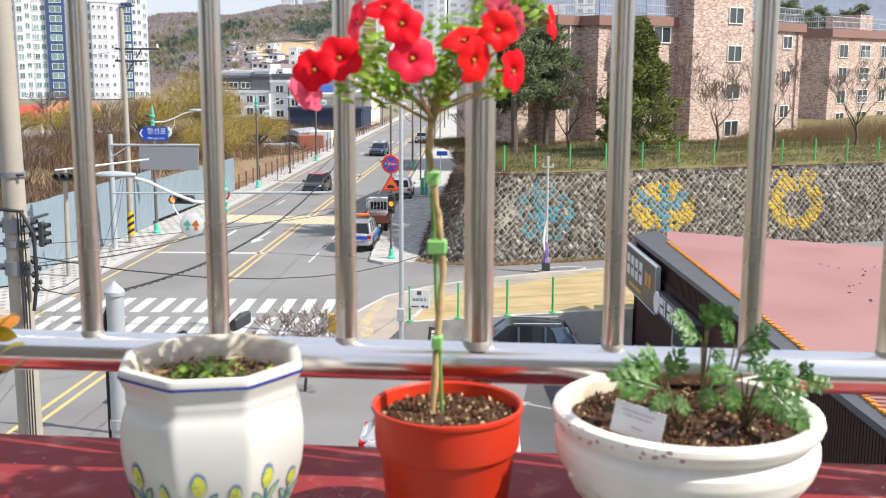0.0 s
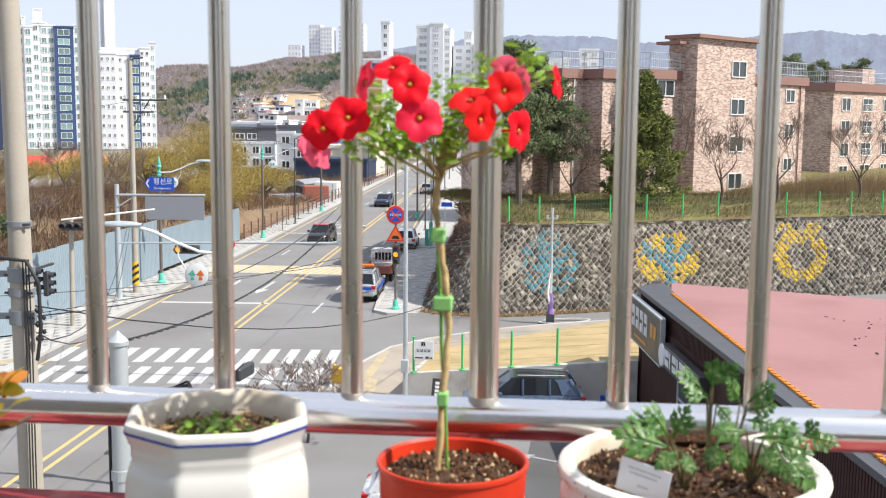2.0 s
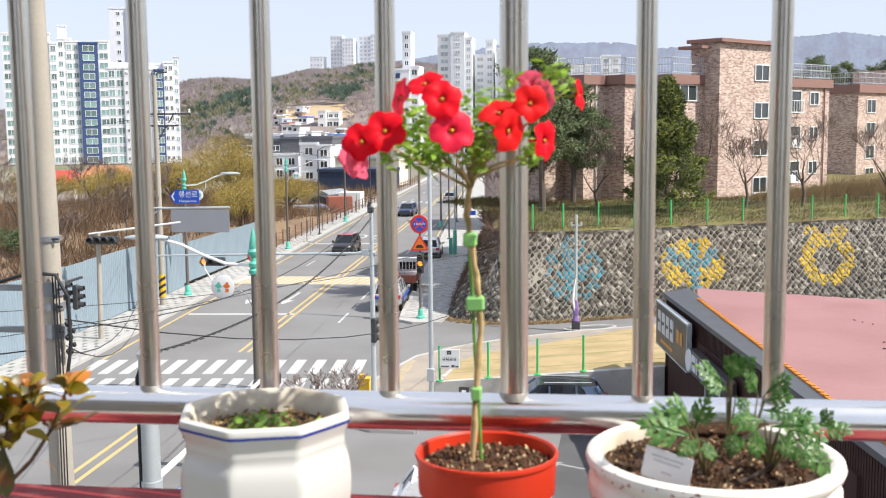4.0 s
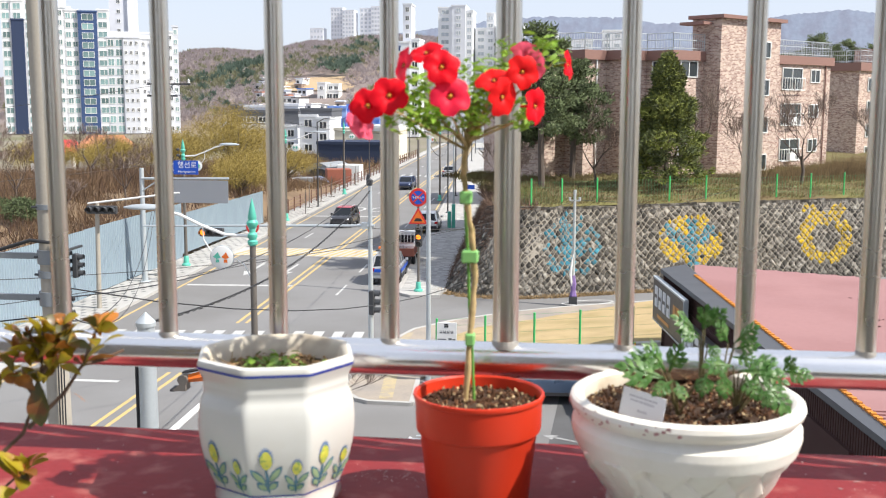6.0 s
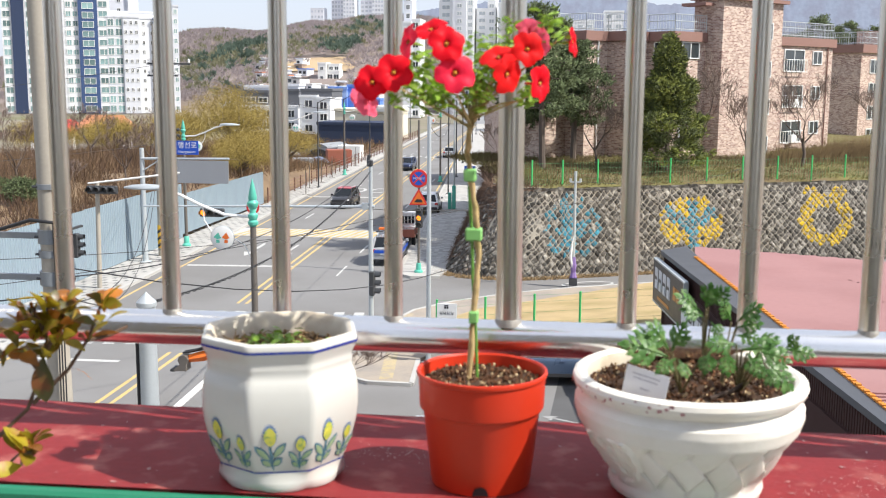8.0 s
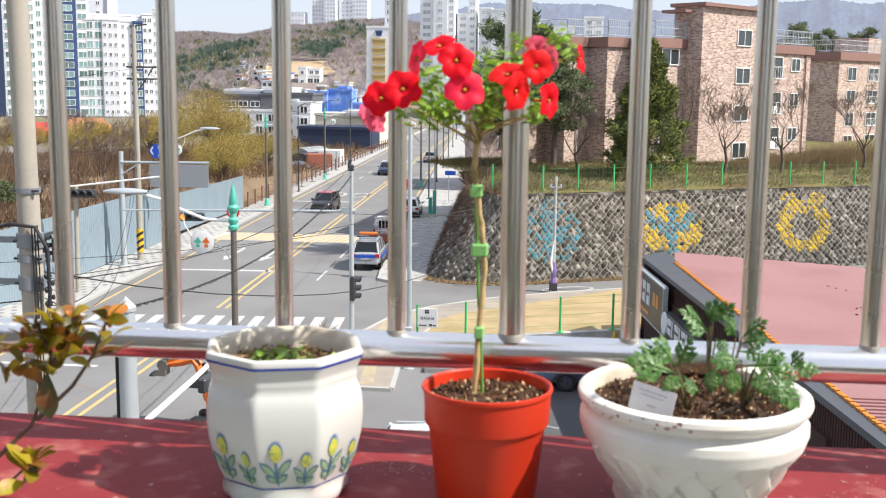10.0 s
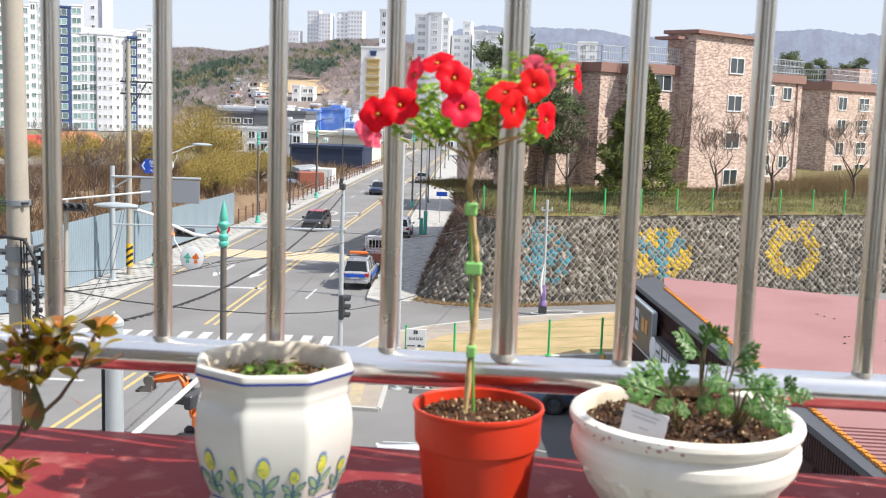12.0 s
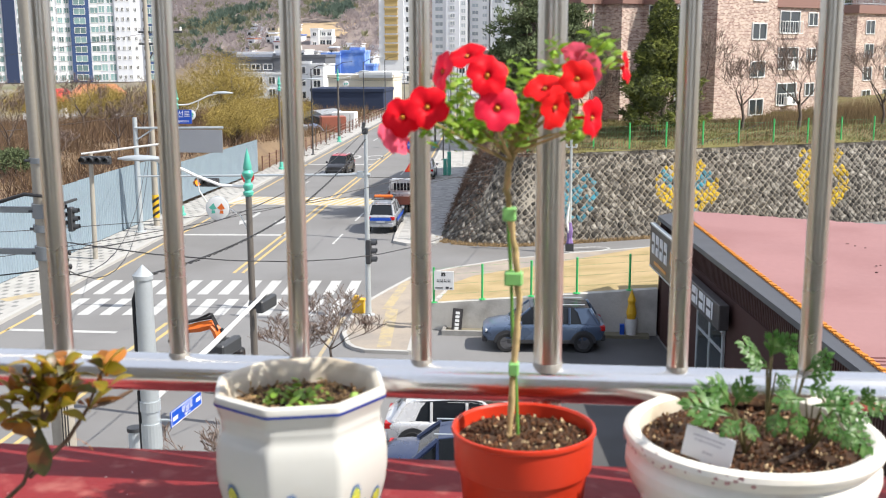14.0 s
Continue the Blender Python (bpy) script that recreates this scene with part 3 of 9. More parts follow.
for k in range(4):
    z = 10.5 - BASE_Z + 2.0 - 2.72 * k + 2.05
    window_unit(apt, pose(5.3, -0.03, z, 0, 0, 0), 1.9, 1.2)
    window_unit(apt, pose(11.1, 0.97, z - 2.0, 0, 0, 0), 2.9, 1.7, rail=True, unit=k in (1, 2))
    window_unit(apt, pose(14.5, 0.97, z - 1.75, 0, 0, 0), 1.4, 1.05)
    window_unit(apt, pose(-1.75, 1.37, z - 1.5, 0, 0, 0), 2.05, 1.15)
    window_unit(apt, pose(-3.63, 2.55, z - 1.5, 0, 0, -90), 1.0, 1.1)
part("drainpipe", Geo().cyl((-7.0, 5.2, 0), (-7.0, 5.2, TOP - 0.65), 0.06, n=8), M_WHITE, apt)
part("drainpipe", Geo().cyl((16.0, 0.9, 0), (16.0, 0.9, TOP - 0.65), 0.06, n=8), M_PARAPET, apt)

aptb = thing("brick_apartment_block", (28.6, 108, BASE_Z + 0.4), A_TURN, "second brick apartment block behind the first", "apartment block")
part("wall", Geo().box(0, 26, 0, 14, -1.5, 8.6), M_BRICK, aptb)
part("parapet", Geo().box(-0.25, 26.2, -0.25, 14, 8.6, 9.4), M_PARAPET, aptb)
part("roof_house", Geo().box(16, 19, 5, 9, 9.4, 11.4), M_BRICK, aptb)
roof_rail(aptb, [(0, 13), (0, 0), (25, 0)], 9.4)
for k in range(4):
    for xx, ww in ((2.6, 1.8), (7.2, 2.2), (11.5, 1.5), (16, 2.2), (21, 1.6)):
        window_unit(aptb, pose(xx, -0.03, 7.3 - 2.25 * k), ww, 1.35, rail=ww > 2)

aptc = thing("brick_apartment_block", (-6.3, 108, 0), 12, "brick block standing at street level beyond the terrace", "apartment block")
part("wall", Geo().box(0, 16, 0, 12, -0.5, 9.6), M_BRICK, aptc)
part("parapet", Geo().box(-0.25, 16.2, -0.25, 12, 9.6, 10.3), M_PARAPET, aptc)
for k in range(3):
    for xx in (2.5, 7.0, 12.0):
        window_unit(aptc, pose(xx, -0.03, 8.0 - 2.8 * k), 1.6, 1.3)

# ---- restaurant with red sheet roof ----
shop = thing("restaurant_building", (0, 0, 0), label="single-storey dark-clad restaurant with a faded red sheet roof", category="building")
ZR = 4.55
part("wall", Geo().prism([(4.0, 38.9), (6.05, 20.9), (30, 17), (30, 31.5), (11.7, 38.2), (5.3, 40.6)], 0, ZR - 0.75), M_CLAD, shop)


def front_x(y):
    """The street front of the restaurant."""
    return 3.85 + (39.7 - y) * 0.1162


def red_x(y):
    return 4.95 + (38.3 - y) * 0.0877 if y < 38.3 else 4.95 + (y - 38.3) * 0.12


g = Geo()
for k, y in enumerate(np.arange(4, 41.0, 0.125)):
    right = 40.0 if y < 27.5 else 5.28 + (41 - y) * 2.571
    z = ZR + (0.05 if k % 2 else 0.0)
    g.v += [(red_x(y), y, z), (max(right, red_x(y) + 0.01), y, z)]
g.f = [(2 * i, 2 * i + 1, 2 * i + 3, 2 * i + 2) for i in range(len(g.v) // 2 - 1)]
part("roof_sheet", g, M_ROOF_RED, shop, "faded red ribbed roof sheet")
g = Geo()
yy = [4, 10, 20, 30, 39.7]
g.add([(front_x(y), y, ZR + 0.06) for y in yy] + [(red_x(min(y, 38.3)) - 0.02, min(y, 38.3) + (2.6 if y > 39 else 0), ZR + 0.06) for y in yy],
      [(len(yy) + i, i, i + 1, len(yy) + i + 1) for i in range(4)])
g.add([(front_x(y), y, z) for y in (4, 39.7) for z in (ZR + 0.06, ZR - 0.1)], [(0, 1, 3, 2)])
part("flashing", g, M_FLASH, shop)
# darker red strips stand in for the shade between the nearer ribs
g = Geo()
for y in np.arange(14, 21.5, 0.25):
    right = 40.0 if y < 27.5 else 5.28 + (41 - y) * 2.571
    g.box(red_x(y) + 0.1, right - 0.1, y - 0.008, y + 0.008, ZR + 0.02, ZR + 0.056)
tagged(part("roof_seam", g, mat("painted_rib_shade", (0.29, 0.14, 0.135), 0.7, var=0.2, scale=1.5), shop, "darker line painted as shade between the roof ribs"), kind="stuff")
lr = random.Random(77)
g = Geo()
for _ in range(150):
    x, y, q = lr.uniform(9, 26), lr.uniform(20, 35), lr.uniform(0.01, 0.035)
    g.box(x - q, x + q, y - q * 0.6, y + q * 0.6, ZR + 0.045, ZR + 0.07)
tagged(part("leaf_litter", g, M_CLAD, shop, "brown dead leaves lying on the roof sheet"), kind="stuff")
g = Geo()
for y in np.arange(4, 38.2, 0.16):
    x = red_x(y)
    g.box(x - 0.06, x + 0.05, y, y + 0.13, ZR + 0.03, ZR + 0.1 + 0.02 * (int(y * 7) % 2))
part("rust_trim", g, M_RUST, shop)
# street front: vertical ribs, fascia, boards and a glazed door
g = Geo()
for y in np.arange(5, 39.6, 0.14):
    x = front_x(y) + 0.1
    g.box(x - 0.004, x + 0.05, y, y + 0.122, 0, ZR - 0.1)
part("cladding", g, M_CLAD, shop, "dark brown ribbed wall cladding")
turn = math.degrees(math.atan2(0.1162, 1.0))


def board(y0, y1, z0, z1, name, material, thick=0.14, out=0.1, rim=None):
    """A sign board on the street front."""
    ym = (y0 + y1) / 2
    m = pose(front_x(ym) - out, ym, 0, 0, 0, turn)
    b = part(name, Geo().box(-thick, 0, -(y1 - y0) / 2, (y1 - y0) / 2, z0, z1, bev=0.02), material, shop, m=m)
    return b


def bars(parent, spans, z0, z1, material, x=-0.15):
    """Unreadable writing as plain bars."""
    split = []
    for a, b, h0, h1 in spans:
        if h1 - h0 < 0.4 or b - a < 0.3:
            split.append((a, b, h0, h1))
        else:
            w, h = b - a, h1 - h0
            split += [(a + 0.34 * w, b, h0 + 0.58 * h, h1), (a + 0.34 * w, b, h0, h0 + 0.4 * h), (a, a + 0.2 * w, h0, h1)]
    for a, b, h0, h1 in split:
        part("lettering", Geo().box(x - 0.012, x, a, b, z0 + (z1 - z0) * h0, z0 + (z1 - z0) * h1), material, parent)


M_BOARD = mat("dark_sign_board", (0.05, 0.045, 0.045), 0.4, var=0.15)
M_LETTER = mat("pale_sign_letter", (0.68, 0.70, 0.72), 0.5, var=0.05)
M_LETTER_O = mat("orange_sign_letter", (0.55, 0.25, 0.06), 0.5, var=0.05)
b1 = board(34.6, 39.6, 2.75, 4.3, "sign_board", M_BOARD, 0.16, 0.12)
part("rim", Geo().box(-0.17, 0.0, -2.56, -2.5, 2.72, 4.33).box(-0.17, 0, -2.5, 2.5, 4.3, 4.36).box(-0.17, 0, -2.5, 2.5, 2.7, 2.75), M_GALV, b1)
bars(b1, [(1.6, 2.1, 0.35, 0.85), (0.9, 1.4, 0.35, 0.85), (0.2, 0.7, 0.35, 0.85), (-0.5, 0.0, 0.35, 0.85)], 2.75, 4.3, M_LETTER, -0.165)
bars(b1, [(-1.4, -1.0, 0.45, 0.75), (-1.9, -1.5, 0.45, 0.75), (-0.4, 1.6, 0.12, 0.2)], 2.75, 4.3, M_LETTER_O, -0.165)
b2 = board(29.2, 33.9, 2.95, 3.7, "sign_board", M_BOARD, 0.3, 0.1)
bars(b2, [(2.0, 2.25, 0.1, 0.95), (1.05, 1.75, 0.2, 0.9), (0.1, 0.8, 0.2, 0.9), (-0.8, -0.1, 0.2, 0.9), (-1.7, -1.0, 0.2, 0.9)], 2.95, 3.7, M_LETTER, -0.31)
disc = Geo().lathe([(0.0, 0.05), (0.36, 0.05), (0.38, 0.0)], 20, pose(-0.32, 2.1, 3.35, 0, -90, 0))
part("round_emblem", disc, M_LETTER, b2)
dr = part("door", Geo().box(-0.08, 0, -0.06, 0.06, 0, 2.75).box(-0.08, 0, 1.45, 1.57, 0, 2.75).box(-0.08, 0, -1.57, -1.45, 0, 2.75).box(-0.08, 0, -1.57, 1.57, 2.65, 2.8).box(-0.08, 0, -1.45, 1.45, 2.05, 2.13),
          M_GALV, shop, m=pose(front_x(31.5) + 0.02, 31.5, 0, 0, 0, turn))
part("pane", Geo().box(-0.05, -0.02, -1.45, -0.06, 0.05, 2.65), M_GLASS, dr)
part("pane", Geo().box(-0.05, -0.02, 0.06, 1.45, 0.05, 2.65), M_GLASS, dr)


# ---- distance: hills, towers, houses ----
def ridge(x):
    xs = (-420, -330, -260, -235, -222, -208, -200, -190, -172, -142, -112, -96, -60, -20, 30, 90)
    hs = (18, 20, 23, 25, 30, 36.5, 38, 36.5, 35, 41.5, 44, 44.5, 42, 36, 19, 4)
    return float(np.interp(x, xs, hs))


def hill_z(x, y):
    u = min(max((y - 300 - 0.10 * abs(x + 100)) / 330, 0), 1)
    u = u * u * (3 - 2 * u)
    back = min(max((900 - y) / 200, 0), 1)
    return ridge(x) * u * back * (1 + 0.05 * noise.noise((x * 0.02, y * 0.02, 4)) - 0.05) + 1.5 * noise.noise((x * 0.05, y * 0.05, 9)) * u - 0.5


M_HILL = mat("bare_wood_floor", (0.23, 0.19, 0.175), 0.95, var=0.4, scale=0.03, fine=0.4, second=(0.20, 0.155, 0.10), mscale=0.02)
M_BARE = mat("bare_winter_crown", (0.40, 0.345, 0.34), 0.95, var=0.3, scale=0.04, fine=0.5, island=0.1, trans=0.5)
M_PINEFAR = mat("distant_pine_crown", (0.125, 0.17, 0.13), 0.95, var=0.35, scale=0.06, fine=0.6, island=0.15, trans=0.4)
M_OLIVE = mat("olive_scrub_crown", (0.25, 0.245, 0.15), 0.95, var=0.35, scale=0.06, fine=0.6, island=0.15, trans=0.4)
# the far ridge's base colour is blued and lightened to stand for haze
M_FARHILL = mat("haze_blue_ridge", (0.30, 0.345, 0.45), 1.0, var=0.3, scale=0.03, fine=0.14, second=(0.255, 0.28, 0.365), mix=(0.42, 0.60), mscale=0.03)
g = Geo()
nx, ny = 80, 50
for j in range(ny + 1):
    for i in range(nx + 1):
        x, y = -420 + 510 * i / nx, 255 + 645 * j / ny
        g.v.append((x, y, hill_z(x, y)))
g.f = [(j * (nx + 1) + i, j * (nx + 1) + i + 1, (j + 1) * (nx + 1) + i + 1, (j + 1) * (nx + 1) + i) for j in range(ny) for i in range(nx)]
solid("hill", g, M_HILL, "wooded hill with bare winter trees", "hill", kind="structure", smooth=60)


def tuft(g, r, x, y, z, s, h, n=24, w=0.09):
    """A ragged crown: fine twigs that point up and outwards from a rounded clump."""
    for _ in range(n):
        a, e = r.uniform(0, 6.283), r.uniform(0.1, 1.5)
        d = Vector((math.cos(a) * math.cos(e), math.sin(a) * math.cos(e), math.sin(e)))
        p = Vector((x, y, z + 0.5 * h)) + Vector((d.x * s * 0.7, d.y * s * 0.7, d.z * h * 0.32)) * r.uniform(0.2, 1.0)
        side = d.cross(Vector((0.2, -1, 0.3))).normalized() * s * w
        g.add([p - side, p + side, p + d * s * r.uniform(0.4, 0.75)], [(0, 1, 2)])


r = random.Random(5)
brown, pine, olive = Geo(), Geo(), Geo()
for _ in range(17000):
    x, y = r.uniform(-330, 60), 322 + 378 * r.random() ** 0.85
    z = hill_z(x, y)
    if z < (0.2 if x < -112 else 4):
        continue
    clear = math.exp(-(((x + 101) / 13) ** 2 + ((y - 444) / 9) ** 2))
    if clear > 0.4 or (0.205 < -x / y < 0.275 and y < 434) or (0.17 < -x / y < 0.295 and y < 440 and r.random() < 0.5):
        continue
    lump = noise.noise((x * 0.045, y * 0.045, 2))

    def near(px, py, a, b):
        return math.exp(-(((x - px) / a) ** 2 + ((y - py) / b) ** 2))

    p_olive = (0.85 * near(-152, 435, 36, 62) + 0.8 * near(-113, 478, 13, 10) + 0.7 * near(-102, 525, 15, 24)) * (0.75 + 0.9 * lump) + 0.05
    p_pine = 0.13 * near(-146, 425, 34, 50) * (0.7 + 1.2 * lump) + 1.5 * near(-145, 482, 8, 16) + 1.4 * near(-97, 474, 5.5, 17) + 0.15 * near(-100, 530, 15, 20)
    s = r.uniform(1.3, 2.5)
    d = r.random()
    if d < p_pine:
        tuft(pine, r, x, y, z, s * 1.35, 6.4, 30, 0.16)
    elif d < p_pine + p_olive:
        tuft(olive, r, x, y, z, s * 1.2, 5.4, 28, 0.12)
    else:
        tuft(brown, r, x, y, z, s, 5.4, 30, 0.07)
solid("bare_wood", brown, M_BARE, "grey-brown leafless trees on the hill", "trees", kind="stuff")
solid("pine_wood", pine, M_PINEFAR, "dark green pines on the hill", "trees", kind="stuff")
solid("scrub_wood", olive, M_OLIVE, "olive scrub on the hill", "trees", kind="stuff")
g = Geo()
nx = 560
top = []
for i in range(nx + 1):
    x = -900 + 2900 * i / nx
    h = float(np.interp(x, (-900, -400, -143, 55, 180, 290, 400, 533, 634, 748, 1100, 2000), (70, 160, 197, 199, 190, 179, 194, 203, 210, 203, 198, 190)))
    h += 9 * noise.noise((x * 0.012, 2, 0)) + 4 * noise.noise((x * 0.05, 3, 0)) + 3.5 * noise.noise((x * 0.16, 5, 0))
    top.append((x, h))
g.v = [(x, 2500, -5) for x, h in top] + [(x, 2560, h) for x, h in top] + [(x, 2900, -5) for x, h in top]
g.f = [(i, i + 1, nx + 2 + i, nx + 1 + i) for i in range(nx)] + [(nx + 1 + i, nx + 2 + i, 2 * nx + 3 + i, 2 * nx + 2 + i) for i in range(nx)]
solid("far_ridge", g, M_FARHILL, "mountain ridge on the horizon, coloured blue for haze", "backdrop", kind="structure", smooth=60)

# tower wall colours carry a lift towards white for distance haze
M_TOWER = mat("white_tower_render", (0.77, 0.78, 0.80), 0.8, var=0.1, scale=0.05, fine=0.8, second=(0.68, 0.69, 0.725), mscale=0.05)
M_TOWER_G = mat("pale_grey_tower_render", (0.65, 0.665, 0.71), 0.8, var=0.1, scale=0.05, fine=0.8)
M_TOWER_B = mat("blue_tower_render", (0.045, 0.085, 0.20), 0.8, var=0.1, scale=0.05)
M_NAVY = mat("navy_tower_render", (0.028, 0.045, 0.10), 0.8, var=0.1, scale=0.05)
M_PANE_T = mat("greenish_tower_glass", (0.20, 0.31, 0.31), 0.2, var=0.3, scale=0.2, fine=1.0, rand=0.5)
M_PANE_D = mat("dark_house_glass", (0.05, 0.06, 0.07), 0.15, var=0.2, rand=0.4)
M_TAN = mat("tan_tower_panel", (0.50, 0.36, 0.15), 0.8, var=0.12, scale=0.1)


def tower(name, at, turn, blocks, label, category="apartment tower", grow=1.0):
    """Blocks are (x0, x1, y0, y1, z0, z1, material, floors, columns, pane width, pane height, pane material) in the tower's own metres."""
    t = thing(name, (at[0] * grow, at[1] * grow, at[2]), turn, label, category)
    t.scale = (grow, grow, grow)
    for x0, x1, y0, y1, z0, z1, mt, floors, cols, pw, ph, pm in blocks:
        b = part("block", Geo().box(x0, x1, y0, y1, z0, z1), mt, t)
        part("cornice", Geo().box(x0 - 0.15, x1 + 0.15, y0 - 0.15, y1, z1, z1 + 0.5), mt, b)
        if not floors:
            continue
        fr = Geo().box(-pw / 2 - 0.12, pw / 2 + 0.12, -0.10, 0, -ph / 2 - 0.12, -ph / 2).box(-pw / 2 - 0.12, pw / 2 + 0.12, -0.10, 0, ph / 2, ph / 2 + 0.12)
        fr.box(-0.06, 0.06, -0.10, 0, -ph / 2, ph / 2).box(-pw / 2 - 0.12, -pw / 2, -0.1, 0, -ph / 2, ph / 2).box(pw / 2, pw / 2 + 0.12, -0.1, 0, -ph / 2, ph / 2)
        frame_mesh = fr.mesh("window", M_WHITE)
        pane_mesh = Geo().box(-pw / 2, pw / 2, -0.05, -0.005, -ph / 2, ph / 2).mesh("pane", pm)
        for k in range(floors):
            z = z1 - (z1 - z0) / floors * (k + 0.5)
            for c in range(cols):
                x = x0 + (x1 - x0) * (c + 0.5) / cols
                part("window", frame_mesh, None, b, m=pose(x, y0, z))
                part("pane", pane_mesh, None, b, m=pose(x, y0, z))
    return t


# walls and panes paled in their base colour, as haze would do
M_HAZE = mat("haze_tinted_tower", (0.80, 0.82, 0.86), 0.9, var=0.06, scale=0.05)
M_PANE_M = mat("haze_pale_tower_glass", (0.40, 0.44, 0.48), 0.3, var=0.1, rand=0.2)
M_PANE_H = mat("haze_tinted_tower_glass", (0.50, 0.55, 0.63), 0.4, var=0.1, rand=0.15)
T, G_, B_, N_ = M_TOWER, M_TOWER_G, M_TOWER_B, M_NAVY
tower("apartment_tower", (-163.2, 300, 0), 20, [(0, 2.8, 0, 4.5, 0, 38.4, T, 14, 1, 1.9, 1.6, M_PANE_T), (2.8, 6.2, -0.5, 4.5, 0, 33.0, N_, 0, 0, 0, 0, None), (2.8, 6.2, -0.3, 4.5, 33.0, 38.4, T, 2, 1, 1.9, 1.6, M_PANE_T), (6.2, 13.0, 0.8, 4.5, 0, 38.4, T, 14, 2, 2.2, 1.6, M_PANE_T), (13.0, 15.2, 0.2, 4.5, 0, 35.6, T, 13, 1, 1.3, 1.5, M_PANE_T),
                                            (15.2, 19.0, 0.6, 4.5, 0, 36.9, T, 13, 2, 1.1, 1.3, M_PANE_T), (15.2, 17.6, 4, 6, 36.9, 41, G_, 0, 0, 0, 0, None)], "white high-rise apartment tower with a navy blank strip")
tower("apartment_tower", (-143.8, 300, 0), 20, [(0, 3.7, 0.5, 4.5, 0, 35.4, T, 13, 2, 1.2, 1.4, M_PANE_T), (3.7, 9.0, -0.3, 4.5, 0, 35.0, B_, 13, 1, 3.0, 1.6, M_PANE_T), (9.0, 12.1, 0, 4.5, 0, 35.6, T, 13, 1, 2.3, 1.5, M_PANE_T)],
      "white apartment tower with a blue window bay", grow=1.02)
tower("apartment_tower", (-143.2, 330, 0), 20, [(0, 5.6, 0, 5, 0, 48, G_, 16, 1, 0.9, 1.0, M_PANE_D), (5.6, 8.6, -0.8, 5, 0, 48, T, 0, 0, 0, 0, None)], "tall white lift tower of an apartment block", grow=1.02)
tower("apartment_tower", (-131.4, 300, 0), 20, [(0, 2.3, 0, 4.5, 0, 27.4, G_, 10, 1, 1.5, 1.8, M_PANE_T), (2.3, 4.6, 0, 4.5, 0, 27.4, G_, 10, 1, 1.6, 1.8, M_PANE_T), (4.6, 9.1, -0.6, 4.5, 0, 27.4, G_, 10, 3, 0.6, 0.9, M_PANE_D),
                                               (9.1, 13.8, 0.6, 4.5, 0, 27.2, T, 10, 2, 0.6, 0.9, M_PANE_D), (-0.2, 12.5, 2, 5, 27.4, 28.9, T, 0, 0, 0, 0, None)], "stepped pale grey apartment tower", grow=1.033)
tower("apartment_tower", (-117.4, 300, 0), 20, [(0, 2.7, -0.4, 4.5, 0, 26.5, B_, 10, 1, 1.6, 1.6, M_PANE_T), (2.7, 5.4, 0.2, 4.5, 0, 28.8, T, 10, 2, 0.7, 1.0, M_PANE_D), (5.4, 7.0, 0.6, 4.5, 0, 30.4, G_, 11, 1, 0.8, 1.2, M_PANE_T),
                                               (-1.5, 2.7, 3, 5, 26.5, 28.4, T, 0, 0, 0, 0, None)], "pale apartment tower with blue bay", grow=1.049)
tower("apartment_tower", (-50, 300, 0), 0, [(0, 7.0, 0, 12, 0, 26.2, T, 0, 0, 0, 0, None), (7.0, 9.5, 1, 12, 0, 27, T, 10, 1, 1.4, 1.4, M_PANE_D), (4.2, 6.6, 6, 14, 20, 37, G_, 7, 1, 0.9, 1.2, M_PANE_D)] +
      [(1.7, 5.3, -0.25, 0, 21.2 - 2.45 * k, 22.7 - 2.45 * k, M_TAN, 0, 0, 0, 0, None) for k in range(7)] + [(2.7, 4.3, -0.25, 0, 24.0, 24.9, B_, 0, 0, 0, 0, None)], "white tower with a column of tan panels")
tower("apartment_tower", (-38.5, 330, 0), 0, [(0, 4.2, 0, 12, 0, 38, T, 17, 1, 2.2, 1.1, M_PANE_M), (4.2, 8.4, -1, 12, 0, 38.5, G_, 17, 1, 1.3, 1.0, M_PANE_M), (8.4, 10.6, 0, 12, 0, 37, T, 17, 1, 1.2, 1.2, M_PANE_M)], "white apartment tower beyond the street")
tower("apartment_tower", (-27.5, 335, 0), 0, [(0, 3.5, 0, 12, 0, 32, T, 15, 1, 1.8, 1.0, M_PANE_M), (3.5, 6.0, -1, 12, 0, 36.5, T, 16, 1, 1.3, 1.0, M_PANE_M)], "white apartment tower beyond the street")
tower("apartment_tower", (-20.5, 330, 0), 0, [(0, 4.0, 0, 12, 0, 33.5, T, 15, 1, 2.0, 1.0, M_PANE_M), (4.0, 8.2, -1, 12, 0, 33, G_, 15, 1, 1.3, 1.0, M_PANE_M)], "pale apartment tower beyond the street")
tower("apartment_tower", (-9, 345, 0), 0, [(0, 7, 0, 12, 0, 31, T, 11, 2, 1.8, 1.0, M_PANE_M), (9, 18, 2, 12, 0, 29, T, 10, 3, 1.6, 1.0, M_PANE_M), (21, 27, 2, 12, 0, 32, T, 11, 2, 1.6, 1.0, M_PANE_M)], "white apartment tower behind pine trees")
tower("apartment_tower", (-174, 800, 38), 0, [(0, 9, 0, 12, 0, 39, M_HAZE, 13, 4, 1.2, 1.6, M_PANE_H), (9, 18, -2, 12, 0, 37, M_HAZE, 13, 4, 1.2, 1.6, M_PANE_H)], "pale tower on the hill crest")
tower("apartment_tower", (-153, 805, 38), 0, [(0, 9, 0, 12, 0, 39, M_HAZE, 13, 3, 1.6, 1.6, M_PANE_H), (9, 20, -2, 12, 0, 40, M_HAZE, 13, 5, 1.4, 1.6, M_PANE_H)], "pale tower on the hill crest")
